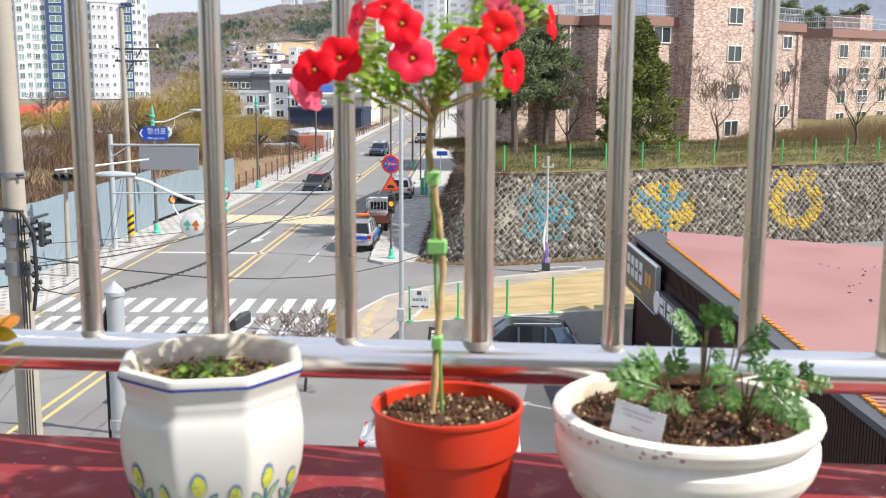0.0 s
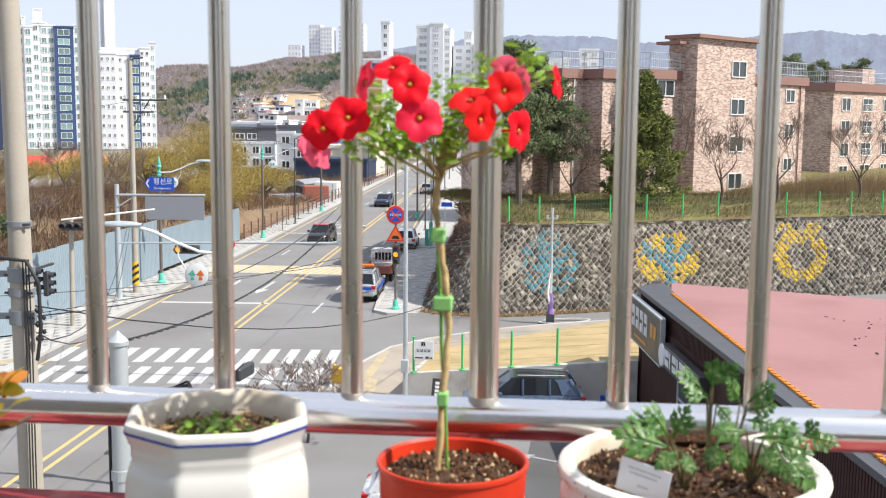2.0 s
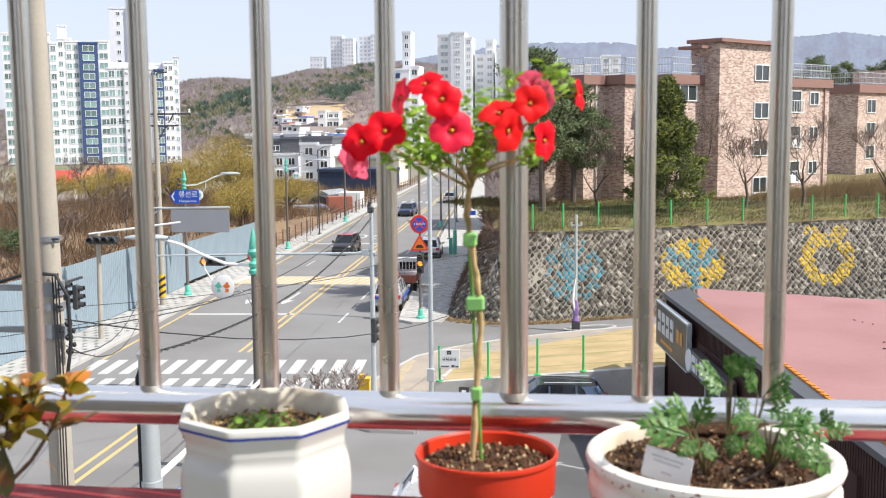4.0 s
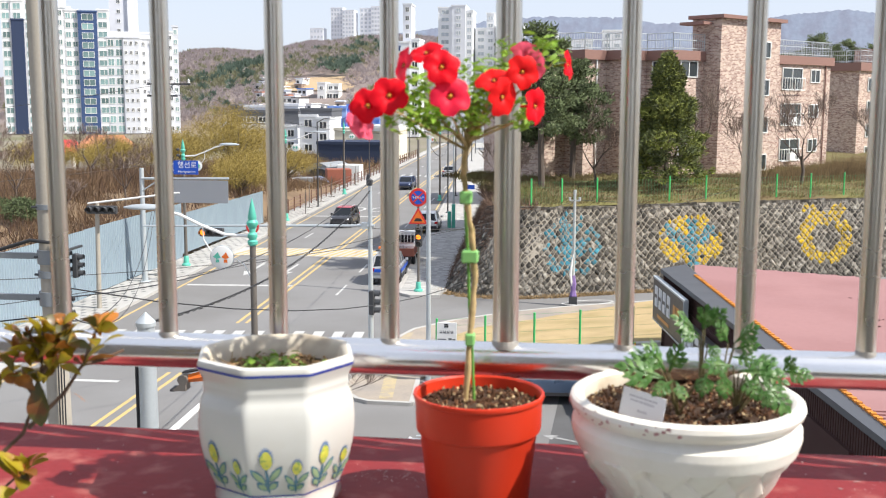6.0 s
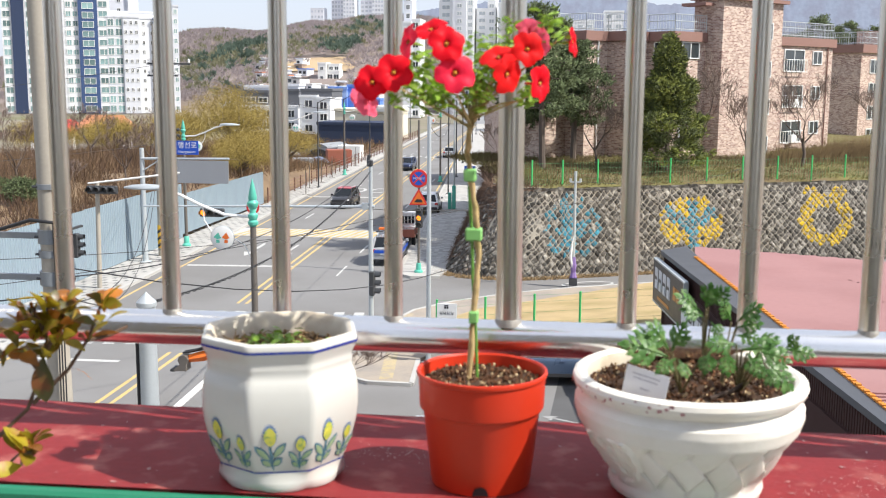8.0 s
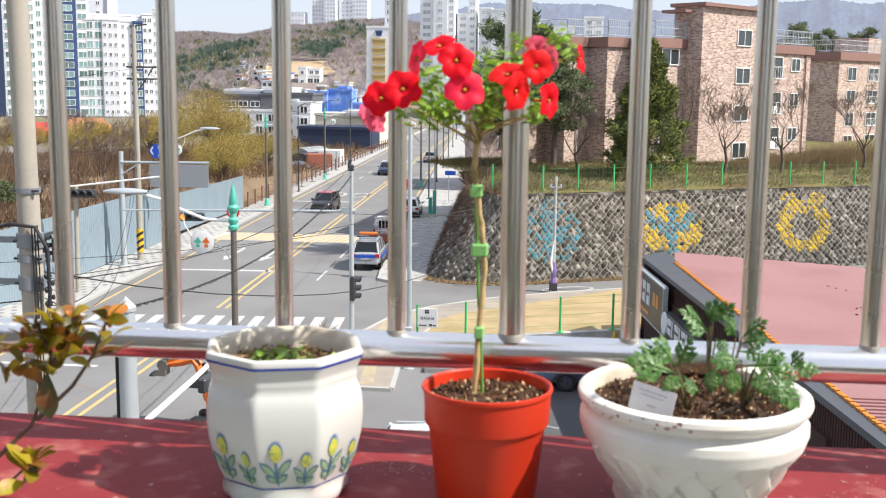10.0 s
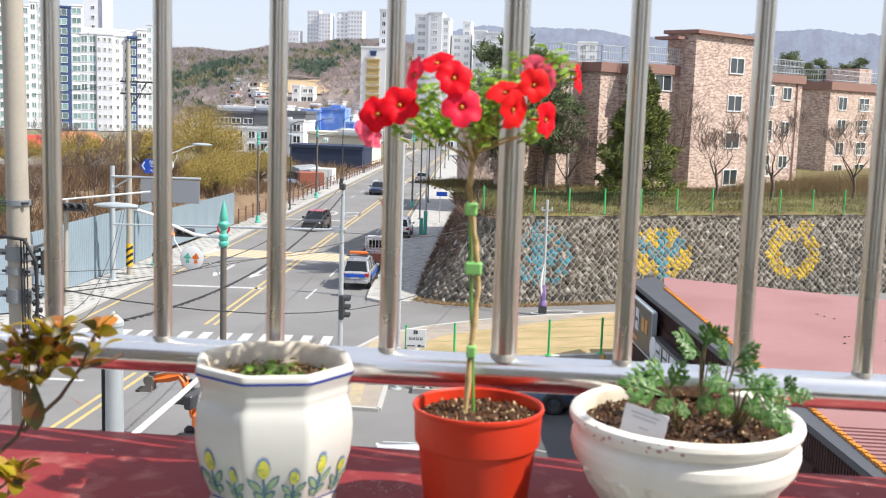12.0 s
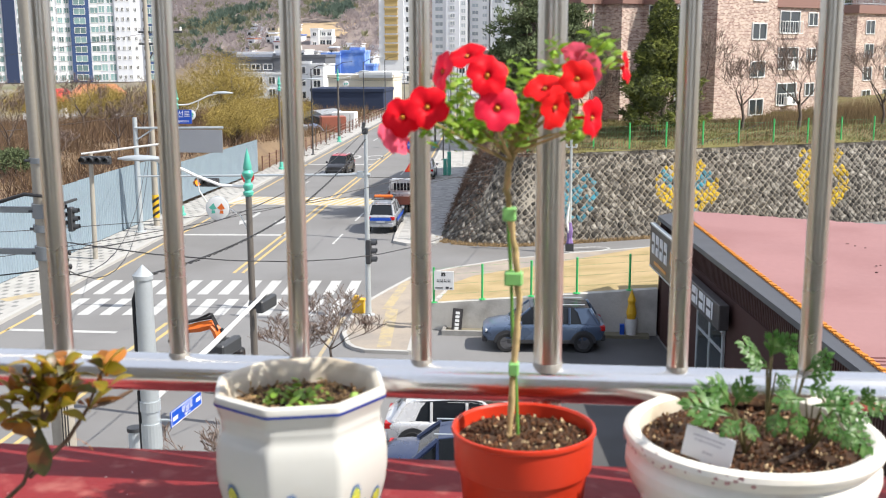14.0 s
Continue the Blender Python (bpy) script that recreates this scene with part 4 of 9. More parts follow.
tower("apartment_tower", (-190, 800, 38), 0, [(0, 10, 0, 12, 0, 24, M_HAZE, 6, 4, 1.2, 1.6, M_PANE_H)], "low pale block on the hill crest")

# white and grey terraces in the valley
M_GREYCLAD = mat("dark_grey_cladding", (0.115, 0.12, 0.135), 0.7, var=0.15, scale=0.3)
M_CREAM = mat("cream_commercial_render", (0.68, 0.62, 0.50), 0.8, var=0.12, scale=0.3)
M_NET = mat("blue_scaffold_net", (0.10, 0.22, 0.62), 0.8, var=0.3, scale=0.3, fine=2, second=(0.30, 0.42, 0.72), mscale=0.35)
tower("terrace_housing", (-70.5, 215, 0), 2, [(0, 3.4, 0, 9, 0, 5.4, G_, 2, 1, 2.2, 1.4, M_PANE_D), (3.4, 16.2, -0.4, 9, 0, 4.9, T, 2, 5, 1.2, 1.3, M_PANE_D), (2.6, 12.6, 0.6, 9, 4.9, 7.9, M_GREYCLAD, 1, 4, 1.7, 1.0, M_PANE_D),
                                              (12.6, 16.4, 0.4, 9, 4.9, 8.2, M_GREYCLAD, 0, 0, 0, 0, None), (1.5, 3.4, 2, 9, 7.9, 9.0, M_GREYCLAD, 0, 0, 0, 0, None), (4.5, 12, 2.5, 9, 7.9, 8.9, G_, 0, 0, 0, 0, None), (12.8, 16, 2, 9, 8.2, 9.2, G_, 0, 0, 0, 0, None)],
      "white and grey stepped housing block", "housing block")
tower("terrace_housing", (-51.5, 206, 0), -2, [(0, 3.6, 0, 9, 0, 7.2, T, 3, 1, 1.4, 1.2, M_PANE_D), (3.6, 6.2, -0.4, 9, 0, 6.8, T, 3, 1, 1.3, 1.2, M_PANE_D), (0.2, 6.4, 0.5, 9, 7.2, 8.4, M_GREYCLAD, 0, 0, 0, 0, None)], "white housing block with dark windows", "housing block")
tower("netted_building", (-51, 230, 0), 0, [(0, 4, 0, 8, 0, 8.6, M_NET, 0, 0, 0, 0, None), (4, 9.2, 1, 8, 0, 9.1, M_NET, 0, 0, 0, 0, None), (9.2, 11, 2, 8, 0, 6.2, M_NET, 0, 0, 0, 0, None), (6, 8, 2, 8, 9.1, 9.7, M_NET, 0, 0, 0, 0, None)], "building wrapped in blue scaffold netting", "building")
tower("workshop", (-41.5, 178, 0), -3, [(0, 12.5, 0, 8, 0, 3.1, mat("navy_sheet_wall", (0.034, 0.046, 0.085), 0.75, spec=0.3, var=0.2, scale=0.3), 0, 0, 0, 0, None)], "long navy sheet-clad workshop", "building")
tower("workshop", (-41.5, 192, 0), -3, [(0, 12, 0, 8, 0, 5.0, M_CREAM, 1, 5, 1.2, 0.7, M_PANE_D), (6, 12, -1, 8, 5, 5.5, M_WHITE, 0, 0, 0, 0, None)], "beige low commercial building", "building")
tower("street_building", (-24.5, 262, 0), 0, [(0, 7, 0, 8, 0, 9, T, 3, 3, 1.3, 1.2, M_PANE_D), (7, 13, 1, 8, 0, 7, mat("beige_render", (0.55, 0.48, 0.38), 0.8, var=0.15, scale=0.3), 2, 2, 1.3, 1.2, M_PANE_D)], "low shop building at the end of the street", "building")
tower("street_building", (-11.5, 225, 0), 0, [(0, 7, 0, 8, 0, 8, T, 3, 3, 1.3, 1.2, M_PANE_D), (7, 13, -3, 8, 0, 10, G_, 3, 2, 1.3, 1.2, M_PANE_D)], "pale shop building at the end of the street", "building")
M_REDROOF = mat("red_farm_roof", (0.55, 0.05, 0.05), 0.6, var=0.15, scale=0.5)
M_ORROOF = mat("orange_clay_roof", (0.48, 0.19, 0.10), 0.8, var=0.15, scale=0.5)
for x, y, w, z, mt in ((-73.2, 140, 5.8, 4.5, M_REDROOF), (-67.2, 142, 6.2, 5.1, M_ORROOF)):
    h = thing("farm_house", (x, y, 0), 8, "low rural house with a coloured pitched roof", "house")
    part("wall", Geo().box(0, w, 0, 6, 0, z - 1.2), M_TOWER, h)
    part("roof", Geo().add([(-0.4, -0.4, z - 1.2), (w + 0.4, -0.4, z - 1.2), (w + 0.4, 6.4, z - 1.2), (-0.4, 6.4, z - 1.2), (0.6, 3, z + 0.5), (w - 0.6, 3, z + 0.5)], [(0, 1, 5, 4), (1, 2, 5), (2, 3, 4, 5), (3, 0, 4), (3, 2, 1, 0)]), mt, h)
r = random.Random(17)
walls = [M_TOWER, M_TOWER_G, M_WHITE, mat("cream_house_render", (0.62, 0.55, 0.42), 0.8, var=0.15, scale=0.3), mat("brown_house_render", (0.30, 0.23, 0.19), 0.8, var=0.15, scale=0.3)]
spots = [(-r.uniform(lo, hi) * y, y) for lo, hi, y0, y1, n in ((0.25, 0.295, 390, 448, 26), (0.165, 0.215, 362, 402, 18), (0.16, 0.31, 325, 388, 30)) for y in [r.uniform(y0, y1) for _ in range(n)]]
for x, y in spots:
    w, d, h = r.uniform(2.6, 5.4), r.uniform(4, 7), r.uniform(1.7, 3.6)
    z = max(hill_z(x, y), 0)
    ho = thing("hillside_house", (x, y, z - 2), r.uniform(-25, 25), "small flat-roofed hillside house", "house", "hillside houses")
    part("wall", Geo().box(0, w, 0, d, 0, h + 2), r.choice(walls), ho)
    part("roof", Geo().box(-0.3, w + 0.3, -0.3, d + 0.3, h + 2, h + 2.35), r.choice([M_TOWER_G, M_WHITE, M_ORROOF, M_BOARD, M_NET] if r.random() < 0.5 else [M_TOWER_G]), ho)
    for k in range(int(w // 2)):
        part("window", Geo().box(0.5 + 2 * k, 1.7 + 2 * k, -0.06, 0, h + 0.2, h + 1.3), M_PANE_D, ho)
# the tall white villa on the clearing
tower("villa", (-95.4, 412, 9.2), 0, [(0, 3.2, 0, 8, 0, 7.2, M_WHITE, 2, 1, 1.1, 1.2, M_PANE_D), (3.2, 8.2, 1.5, 8, 0, 4.2, M_WHITE, 1, 2, 1.9, 2.0, M_PANE_D), (3.6, 8.0, 2.5, 8, 4.2, 6.8, M_WHITE, 1, 2, 1.4, 1.2, M_PANE_D)], "white villa on a cleared slope", "house")
M_CLEAR = mat("bare_tan_soil", (0.42, 0.31, 0.19), 0.95, var=0.25, scale=0.1, fine=1)
g = Geo()
for j in range(9):
    for i in range(13):
        x, y = -116 + 30 * i / 12, 428 + 30 * j / 8
        g.v.append((x, y, hill_z(x, y) + 0.5))
g.f = [(13 * j + i, 13 * j + i + 1, 13 * j + 14 + i, 13 * j + 13 + i) for j in range(8) for i in range(12)]
solid("cleared_slope", g, M_CLEAR, "bare tan cleared slope on the hill", "slope", kind="structure")


# ---- vehicles ----
def paint(name, c):
    return mat(name, c, 0.28, metal=0.35, var=0.05, scale=2, coat=0.6, rvar=0.03)


M_TYRE = mat("black_tyre", (0.02, 0.02, 0.021), 0.8, var=0.2, scale=10)
M_RIM = mat("alloy_rim", (0.22, 0.22, 0.23), 0.3, metal=0.9, var=0.1)
M_TAIL = mat("red_tail_lens", (0.45, 0.012, 0.012), 0.2, var=0.0)
M_HEADLENS = mat("clear_head_lens", (0.75, 0.76, 0.78), 0.15, var=0.0)
M_PLASTIC = mat("black_bumper_plastic", (0.035, 0.035, 0.038), 0.6, var=0.1)
M_CARGLASS = mat("car_glass", (0.015, 0.018, 0.022), 0.08, var=0.0, rvar=0.0, spec=0.35)


def car(name, at, turn, label, shell, roof=None, length=4.4, width=1.8, height=1.62, kind="suv", group=""):
    """A car with its front towards local +x: lofted shell, glass, lamps, bumpers, mirrors and four wheels."""
    t = thing(name, at, turn, label, "car", group)
    L, W, H = length / 2, width / 2, height
    belt, sill = 0.62 * H, 0.22 * H
    # stations from the tail to the nose: x, lower edge, shoulder height, half width
    body = [(-L, 0.42 * H, 0.58 * H, 0.80 * W), (-L + 0.12, 0.26 * H, belt, 0.93 * W), (-L + 0.5, sill, belt + 0.02, W), (-0.3 * L, sill, belt + 0.01, W), (0.25 * L, sill, belt, W), (0.45 * L, sill, 0.615 * H, W),
            (0.72 * L, sill, 0.585 * H, 0.98 * W), (L - 0.18, 0.24 * H, 0.53 * H, 0.92 * W), (L, 0.32 * H, 0.46 * H, 0.76 * W)]
    g = Geo()
    for x, z0, z1, w in body:
        zm = (z0 + z1) / 2
        ring = [(-w * 0.86, z0), (-w * 0.97, z0 + 0.05), (-w, zm - 0.06), (-w * 0.985, zm + 0.07), (-w * 0.99, z1 - 0.11), (-w * 0.95, z1 - 0.035), (-w * 0.84, z1 + 0.005), (-w * 0.4, z1 + 0.035)]
        g.v += [(x, y, z) for y, z in ring] + [(x, -y, z) for y, z in reversed(ring)]
    n, q = len(body), 16
    g.f = [(q * i + k, q * i + (k + 1) % q, q * i + q + (k + 1) % q, q * i + q + k) for i in range(n - 1) for k in range(q)]
    g.f += [tuple(range(q - 1, -1, -1)), tuple(range(q * n - q, q * n))]
    part("body", g, shell, t, smooth=35)
    tail = -L + (0.22 if kind != "sedan" else 0.75)
    cab = [(tail, belt, 0.84 * W), (tail + (0.35 if kind != "sedan" else 0.6), H - 0.07, 0.70 * W), (-0.2 * L, H, 0.72 * W), (0.12 * L, H - 0.01, 0.71 * W), (0.22 * L, H - 0.06, 0.70 * W), (0.56 * L, 0.61 * H, 0.82 * W)]
    # glasshouse under a roof panel
    g = Geo()
    for x, z, w in cab:
        g.v += [(x, -w, z), (x, w, z), (x, -0.88 * W, belt - 0.02), (x, 0.88 * W, belt - 0.02)]
    for i in range(len(cab) - 1):
        a, b = 4 * i, 4 * i + 4
        g.f += [(a, b, b + 1, a + 1), (a + 2, b + 2, b, a), (a + 1, b + 1, b + 3, a + 3)]
    part("glasshouse", g, M_CARGLASS, t)
    rf = Geo()
    for x, z, w in cab[1:5]:
        rf.v += [(x, -w - 0.015, z - 0.05), (x, -w * 0.93, z + 0.018), (x, w * 0.93, z + 0.018), (x, w + 0.015, z - 0.05)]
    rf.f = [(4 * i + k, 4 * i + 4 + k, 4 * i + 5 + k, 4 * i + 1 + k) for i in range(3) for k in range(3)]
    rp_ = part("roof", rf, roof or shell, t, smooth=35)
    for s in (-1, 1):
        for (xa, za, wa), (xb, zb, wb), th in ((cab[0], cab[1], 0.16), (cab[4], cab[5], 0.09)):
            part("pillar", Geo().tube([(xa, s * (wa + 0.012), za), (xb, s * (wb + 0.012), zb)], th / 2, 6), shell, t)
        if kind != "sedan":
            x0, x1 = cab[0][0], cab[1][0]
            quarter = [(x0 - 0.01, belt - 0.01, 0.90 * W), (x0 + 0.62, belt + 0.02, 0.895 * W), (x1 + 0.42, H - 0.20, 0.775 * W), (x1 + 0.55, H - 0.07, 0.735 * W), (x1 - 0.02, H - 0.06, 0.735 * W)]
            part("rear_quarter", Geo().add([(x, s * w, z) for x, z, w in quarter] + [(x, s * (w - 0.03), z) for x, z, w in quarter], [(0, 1, 2, 3, 4), (9, 8, 7, 6, 5)] + [(k, 5 + k, 5 + (k + 1) % 5, (k + 1) % 5) for k in range(5)]), shell, t)
        for x in (-0.42 * L, 0.02 * L):
            part("pillar", Geo().tube([(x, s * 0.885 * W, belt), (x, s * 0.735 * W, H - 0.05)], 0.045, 5), shell, t)
        part("roof_rail", Geo().tube([(tail + 0.5, s * 0.62 * W, H + 0.05), (0.1 * L, s * 0.62 * W, H + 0.05)], 0.02, 6), M_GALV, rp_)
        part("mirror", Geo().box(0.36 * L, 0.36 * L + 0.14, s * W * 0.98 if s > 0 else s * W * 0.98 - 0.2, s * W * 0.98 + 0.2 if s > 0 else s * W * 0.98, belt - 0.02, belt + 0.15, bev=0.03), shell, t)
        part("headlamp", Geo().box(L - 0.24, L - 0.08, s * 0.70 * W - 0.16, s * 0.70 * W + 0.16, 0.44 * H, 0.50 * H, bev=0.02), M_HEADLENS, t)
        part("tail_lamp", Geo().box(-L - 0.01, -L + 0.2, s * 0.78 * W - 0.13, s * 0.78 * W + 0.13, 0.48 * H, 0.60 * H, bev=0.02), M_TAIL, t)
        part("sill_trim", Geo().box(-0.6 * L, 0.6 * L, s * W - 0.05, s * W + 0.012, sill - 0.02, sill + 0.1), M_PLASTIC, t)
        part("door_handle", Geo().box(-0.3 * L, -0.3 * L + 0.18, s * W * 0.99 - 0.012, s * W * 0.99 + 0.012, belt - 0.13, belt - 0.1), shell, t)
    part("front_bumper", Geo().box(L - 0.16, L + 0.03, -0.78 * W, 0.78 * W, 0.2 * H, 0.34 * H, bev=0.04), M_PLASTIC, t)
    part("rear_bumper", Geo().box(-L - 0.03, -L + 0.16, -0.85 * W, 0.85 * W, 0.24 * H, 0.38 * H, bev=0.04), M_PLASTIC if kind == "suv" else shell, t)
    part("number_plate", Geo().box(-L - 0.04, -L - 0.028, -0.26, 0.26, 0.40 * H, 0.47 * H), M_WHITE, t)
    wr = 0.365 if kind == "suv" else 0.345
    tyre = Geo().lathe([(wr * 0.62, -0.1), (wr * 0.9, -0.11), (wr, -0.08), (wr, 0.08), (wr * 0.9, 0.11), (wr * 0.62, 0.1)], 24)
    rim = Geo().lathe([(0.0, -0.075), (wr * 0.2, -0.085), (wr * 0.22, -0.06), (wr * 0.6, -0.06), (wr * 0.64, -0.1)], 24)
    for k in range(5):
        a = 2 * math.pi * k / 5
        rim.box(0.03, wr * 0.62, -0.035, 0.035, -0.095, -0.06, Matrix.Rotation(a, 4, "Z"))
    tm_, rm_ = tyre.mesh("tyre", M_TYRE, 40), rim.mesh("rim", M_RIM)
    # flat dark half ring drawn for the shaded gap round each wheel
    arch = Geo()
    for k in range(13):
        a = math.pi * k / 12
        for rr in (wr - 0.02, wr + 0.1):
            arch.v.append((rr * math.cos(a), 0, rr * math.sin(a)))
    arch.f = [(2 * k, 2 * k + 1, 2 * k + 3, 2 * k + 2) for k in range(12)]
    am_ = arch.mesh("wheel_arch", M_PLASTIC)
    for x in (-L + 0.78, L - 0.85):
        for s in (-1, 1):
            wl = part("wheel", tm_, None, t, m=pose(x, s * (W - 0.085), wr, 90 if s < 0 else -90))
            part("rim", rm_, None, wl, m=pose(0, 0, 0, 180))
            part("rim", rm_, None, wl)
            part("wheel_arch", am_, None, t, m=pose(x, s * (W + 0.008), wr))
    return t


P_BLUE, P_SILVER, P_WHITE, P_NAVY, P_BLACK = paint("blue_grey_car_paint", (0.085, 0.125, 0.20)), paint("silver_car_paint", (0.42, 0.43, 0.45)), paint("white_car_paint", (0.78, 0.78, 0.78)), paint("navy_car_paint", (0.025, 0.04, 0.10)), paint("black_car_paint", (0.03, 0.03, 0.035))
P_RED = paint("red_car_paint", (0.55, 0.02, 0.03))
car("parked_suv", (-0.42, 37.5, 0), 184, "blue-grey compact suv parked by the low wall", P_BLUE, P_BLACK, 4.42, 1.82, 1.66)
pv = car("patrol_suv", (-10.35, 62.7, 0), 92, "silver patrol suv with blue stripe and roof rack", P_SILVER, None, 4.6, 1.78, 1.72, "van")
part("blue_stripe", Geo().box(-2.38, -2.345, -0.62, 0.62, 0.80, 0.98), M_BLUESIGN, pv)
part("side_stripe", Geo().box(-1.9, 1.6, -0.958, -0.952, 0.72, 0.92).box(-1.9, 1.6, 0.952, 0.958, 0.72, 0.92), M_BLUESIGN, pv)
part("roof_rack", Geo().box(-1.5, 0.6, -0.62, -0.56, 1.92, 1.98).box(-1.5, 0.6, 0.56, 0.62, 1.92, 1.98).box(-1.5, -1.42, -0.62, 0.62, 1.92, 1.98).box(-0.4, -0.32, -0.62, 0.62, 1.92, 1.98).box(0.5, 0.58, -0.62, 0.62, 1.92, 1.98), M_DARK, pv)
part("light_bar", Geo().box(-0.9, -0.6, -0.55, 0.55, 1.98, 2.12, bev=0.03), M_ORANGE, pv)
car("parked_suv", (-10.95, 87.2, 0), 93, "white suv parked at the kerb further up the street", P_WHITE, None, 4.5, 1.82, 1.65)
car("red_roof_car", (-18.6, 89.6, 0), -92, "black suv with red roof driving down the street", P_BLACK, P_RED, 4.2, 1.8, 1.65)
car("parked_car", (-2.4, 27.3, 0), 3, "white hatchback parked in the car park", P_WHITE, None, 4.4, 1.8, 1.5, "hatch")
car("parked_car", (-1.9, 24.65, 0), 3, "dark navy car parked beside the white hatchback", P_NAVY, None, 4.6, 1.8, 1.46, "sedan")
car("far_car", (road_right(150) - 1.4, 150, 0), 92, "pale car parked at the end of the street", P_SILVER, None, 4.4, 1.8, 1.5, "hatch")
car("far_car", (-18.8, 128, 0), -92, "dark car coming down the street", P_NAVY, None, 4.4, 1.8, 1.5, "hatch")

# flat-bed truck in front of the patrol car
t = thing("small_truck", (-10.4, 69.6, 0), 92, "small white truck with a brown load bed", "truck")
M_LOAD = mat("rust_brown_bed", (0.30, 0.095, 0.06), 0.7, var=0.2, scale=3)
part("bed", Geo().box(-2.4, 0.6, -0.85, 0.85, 0.75, 0.85).box(-2.4, 0.6, -0.85, -0.8, 0.85, 1.25).box(-2.4, 0.6, 0.8, 0.85, 0.85, 1.25).box(-2.4, -2.34, -0.8, 0.8, 0.85, 1.25), M_LOAD, t)
part("cab", Geo().box(0.7, 2.2, -0.82, 0.82, 0.5, 1.1, bev=0.06).prism([(0.75, -0.76), (1.9, -0.76), (1.9, 0.76), (0.75, 0.76)], 1.1, 1.95), P_WHITE, t)
part("rear_window", Geo().box(0.735, 0.75, -0.6, 0.6, 1.25, 1.75), M_CARGLASS, t)
rk = Geo()
for k in range(8):
    y = -0.8 + 1.6 * k / 7
    rk.box(0.55, 0.59, y - 0.02, y + 0.02, 1.2, 2.0)
part("rack", rk.box(0.55, 0.59, -0.82, 0.82, 1.96, 2.02).box(-2.4, 0.6, -0.83, -0.79, 1.55, 1.6), M_WHITE, t)
part("chassis", Geo().box(-2.3, 2.1, -0.5, 0.5, 0.4, 0.74), M_PLASTIC, t)
for x in (-1.4, 1.4):
    for s in (-1, 1):
        part("wheel", Geo().lathe([(0.0, -0.1), (0.32, -0.1), (0.34, 0), (0.32, 0.1), (0.0, 0.1)], 18, pose(x, s * 0.72, 0.34, 90)), M_TYRE, t)

# small excavator
t = thing("mini_excavator", (-10.25, 31.4, 0), 180, "small orange excavator with folded boom on the road", "excavator")
part("engine_cover", Geo().box(-0.7, 0.25, -0.45, 0.45, 0.55, 1.05, bev=0.08), M_ORANGE, t)
part("seat", Geo().box(-0.3, 0.1, -0.2, 0.2, 1.05, 1.4, bev=0.06), M_BLACK, t)
for s in (-0.4, 0.4):
    part("track", Geo().box(-0.75, 0.75, s - 0.12, s + 0.12, 0, 0.38, bev=0.1), M_BLACK, t)
part("boom", Geo().tube([(0.3, 0, 0.8), (0.42, 0, 1.5), (0.6, 0, 2.0), (0.78, 0, 2.2)], [0.13, 0.16, 0.17, 0.14], 4), M_ORANGE, t)
part("boom_ram", Geo().cyl((0.15, 0.0, 1.0), (0.42, 0.0, 2.05), 0.06), M_BLACK, t)
part("stick", Geo().tube([(0.68, 0, 2.2), (1.15, 0, 2.08), (1.62, 0, 1.98)], [0.14, 0.17, 0.12], 4), M_ORANGE, t)
part("ram", Geo().cyl((0.72, 0.0, 2.42), (1.62, 0.0, 2.22), 0.055), M_BLACK, t)
for k in range(3):
    part("hose", Geo().tube([(0.5, -0.1 + 0.1 * k, 2.0), (0.75, -0.12 + 0.12 * k, 2.50 + 0.04 * k), (1.3, -0.1 + 0.1 * k, 2.30), (1.75, -0.1 + 0.1 * k, 2.2)], 0.03, 6), M_BLACK, t)
part("bucket", Geo().tube([(1.72, -0.24, 1.98), (1.72, 0.24, 1.98)], 0.17, 8).prism([(1.62, -0.24), (2.02, -0.26), (2.02, 0.26), (1.62, 0.24)], 1.62, 1.95, zf=lambda x, y: 2.0 - (x - 1.62) * 0.8), M_BRONZE, t, "dark brown earth-stained bucket")
for k in range(4):
    part("tooth", Geo().box(1.98, 2.14, -0.24 + 0.14 * k, -0.18 + 0.14 * k, 1.6, 1.68), M_DARK, t)
part("link", Geo().cyl((1.7, -0.22, 2.02), (1.7, 0.22, 2.02), 0.08), M_DARK, t)

cone = thing("traffic_cone", (-14.8, 28.5, 0), label="red and white traffic cone on the road", category="traffic cone")
part("cone", Geo().lathe([(0.2, 0.04), (0.15, 0.25), (0.04, 0.72), (0.0, 0.74)], 14), M_REDSIGN, cone)
part("collar", Geo().lathe([(0.135, 0.32), (0.10, 0.48)], 14), M_WHITE, cone)
part("foot", Geo().box(-0.2, 0.2, -0.2, 0.2, 0, 0.04), M_BLACK, cone)
bd_ = thing("grey_bollard", (-10.9, 24.6, 0), label="grey steel pipe bollard beside the road", category="bollard")
part("tube", Geo().cyl((0, 0, 0), (0, 0, 1.1), 0.17, n=16), M_GALV, bd_)
part("cap", Geo().cyl((0, 0, 1.1), (0, 0, 1.2), 0.2, n=16), M_DARK, bd_)
copy_thing(cone, pose(-10.3, 24.6, 0))


# ---- street furniture ----
M_LENS_OFF = mat("dark_signal_lens", (0.03, 0.03, 0.03), 0.2, var=0.0)
M_CABLE = mat("black_cable", (0.02, 0.02, 0.022), 0.6, var=0.0)
M_SIGNGREY = mat("grey_sign_back", (0.30, 0.31, 0.33), 0.55, metal=0.2, var=0.12, scale=1)
M_AMBER = mat("amber_lens", (0.9, 0.25, 0.02), 0.3, var=0.0)
M_AMBER.node_tree.nodes["Principled BSDF"].inputs["Emission Color"].default_value = (1.0, 0.27, 0.02, 1)
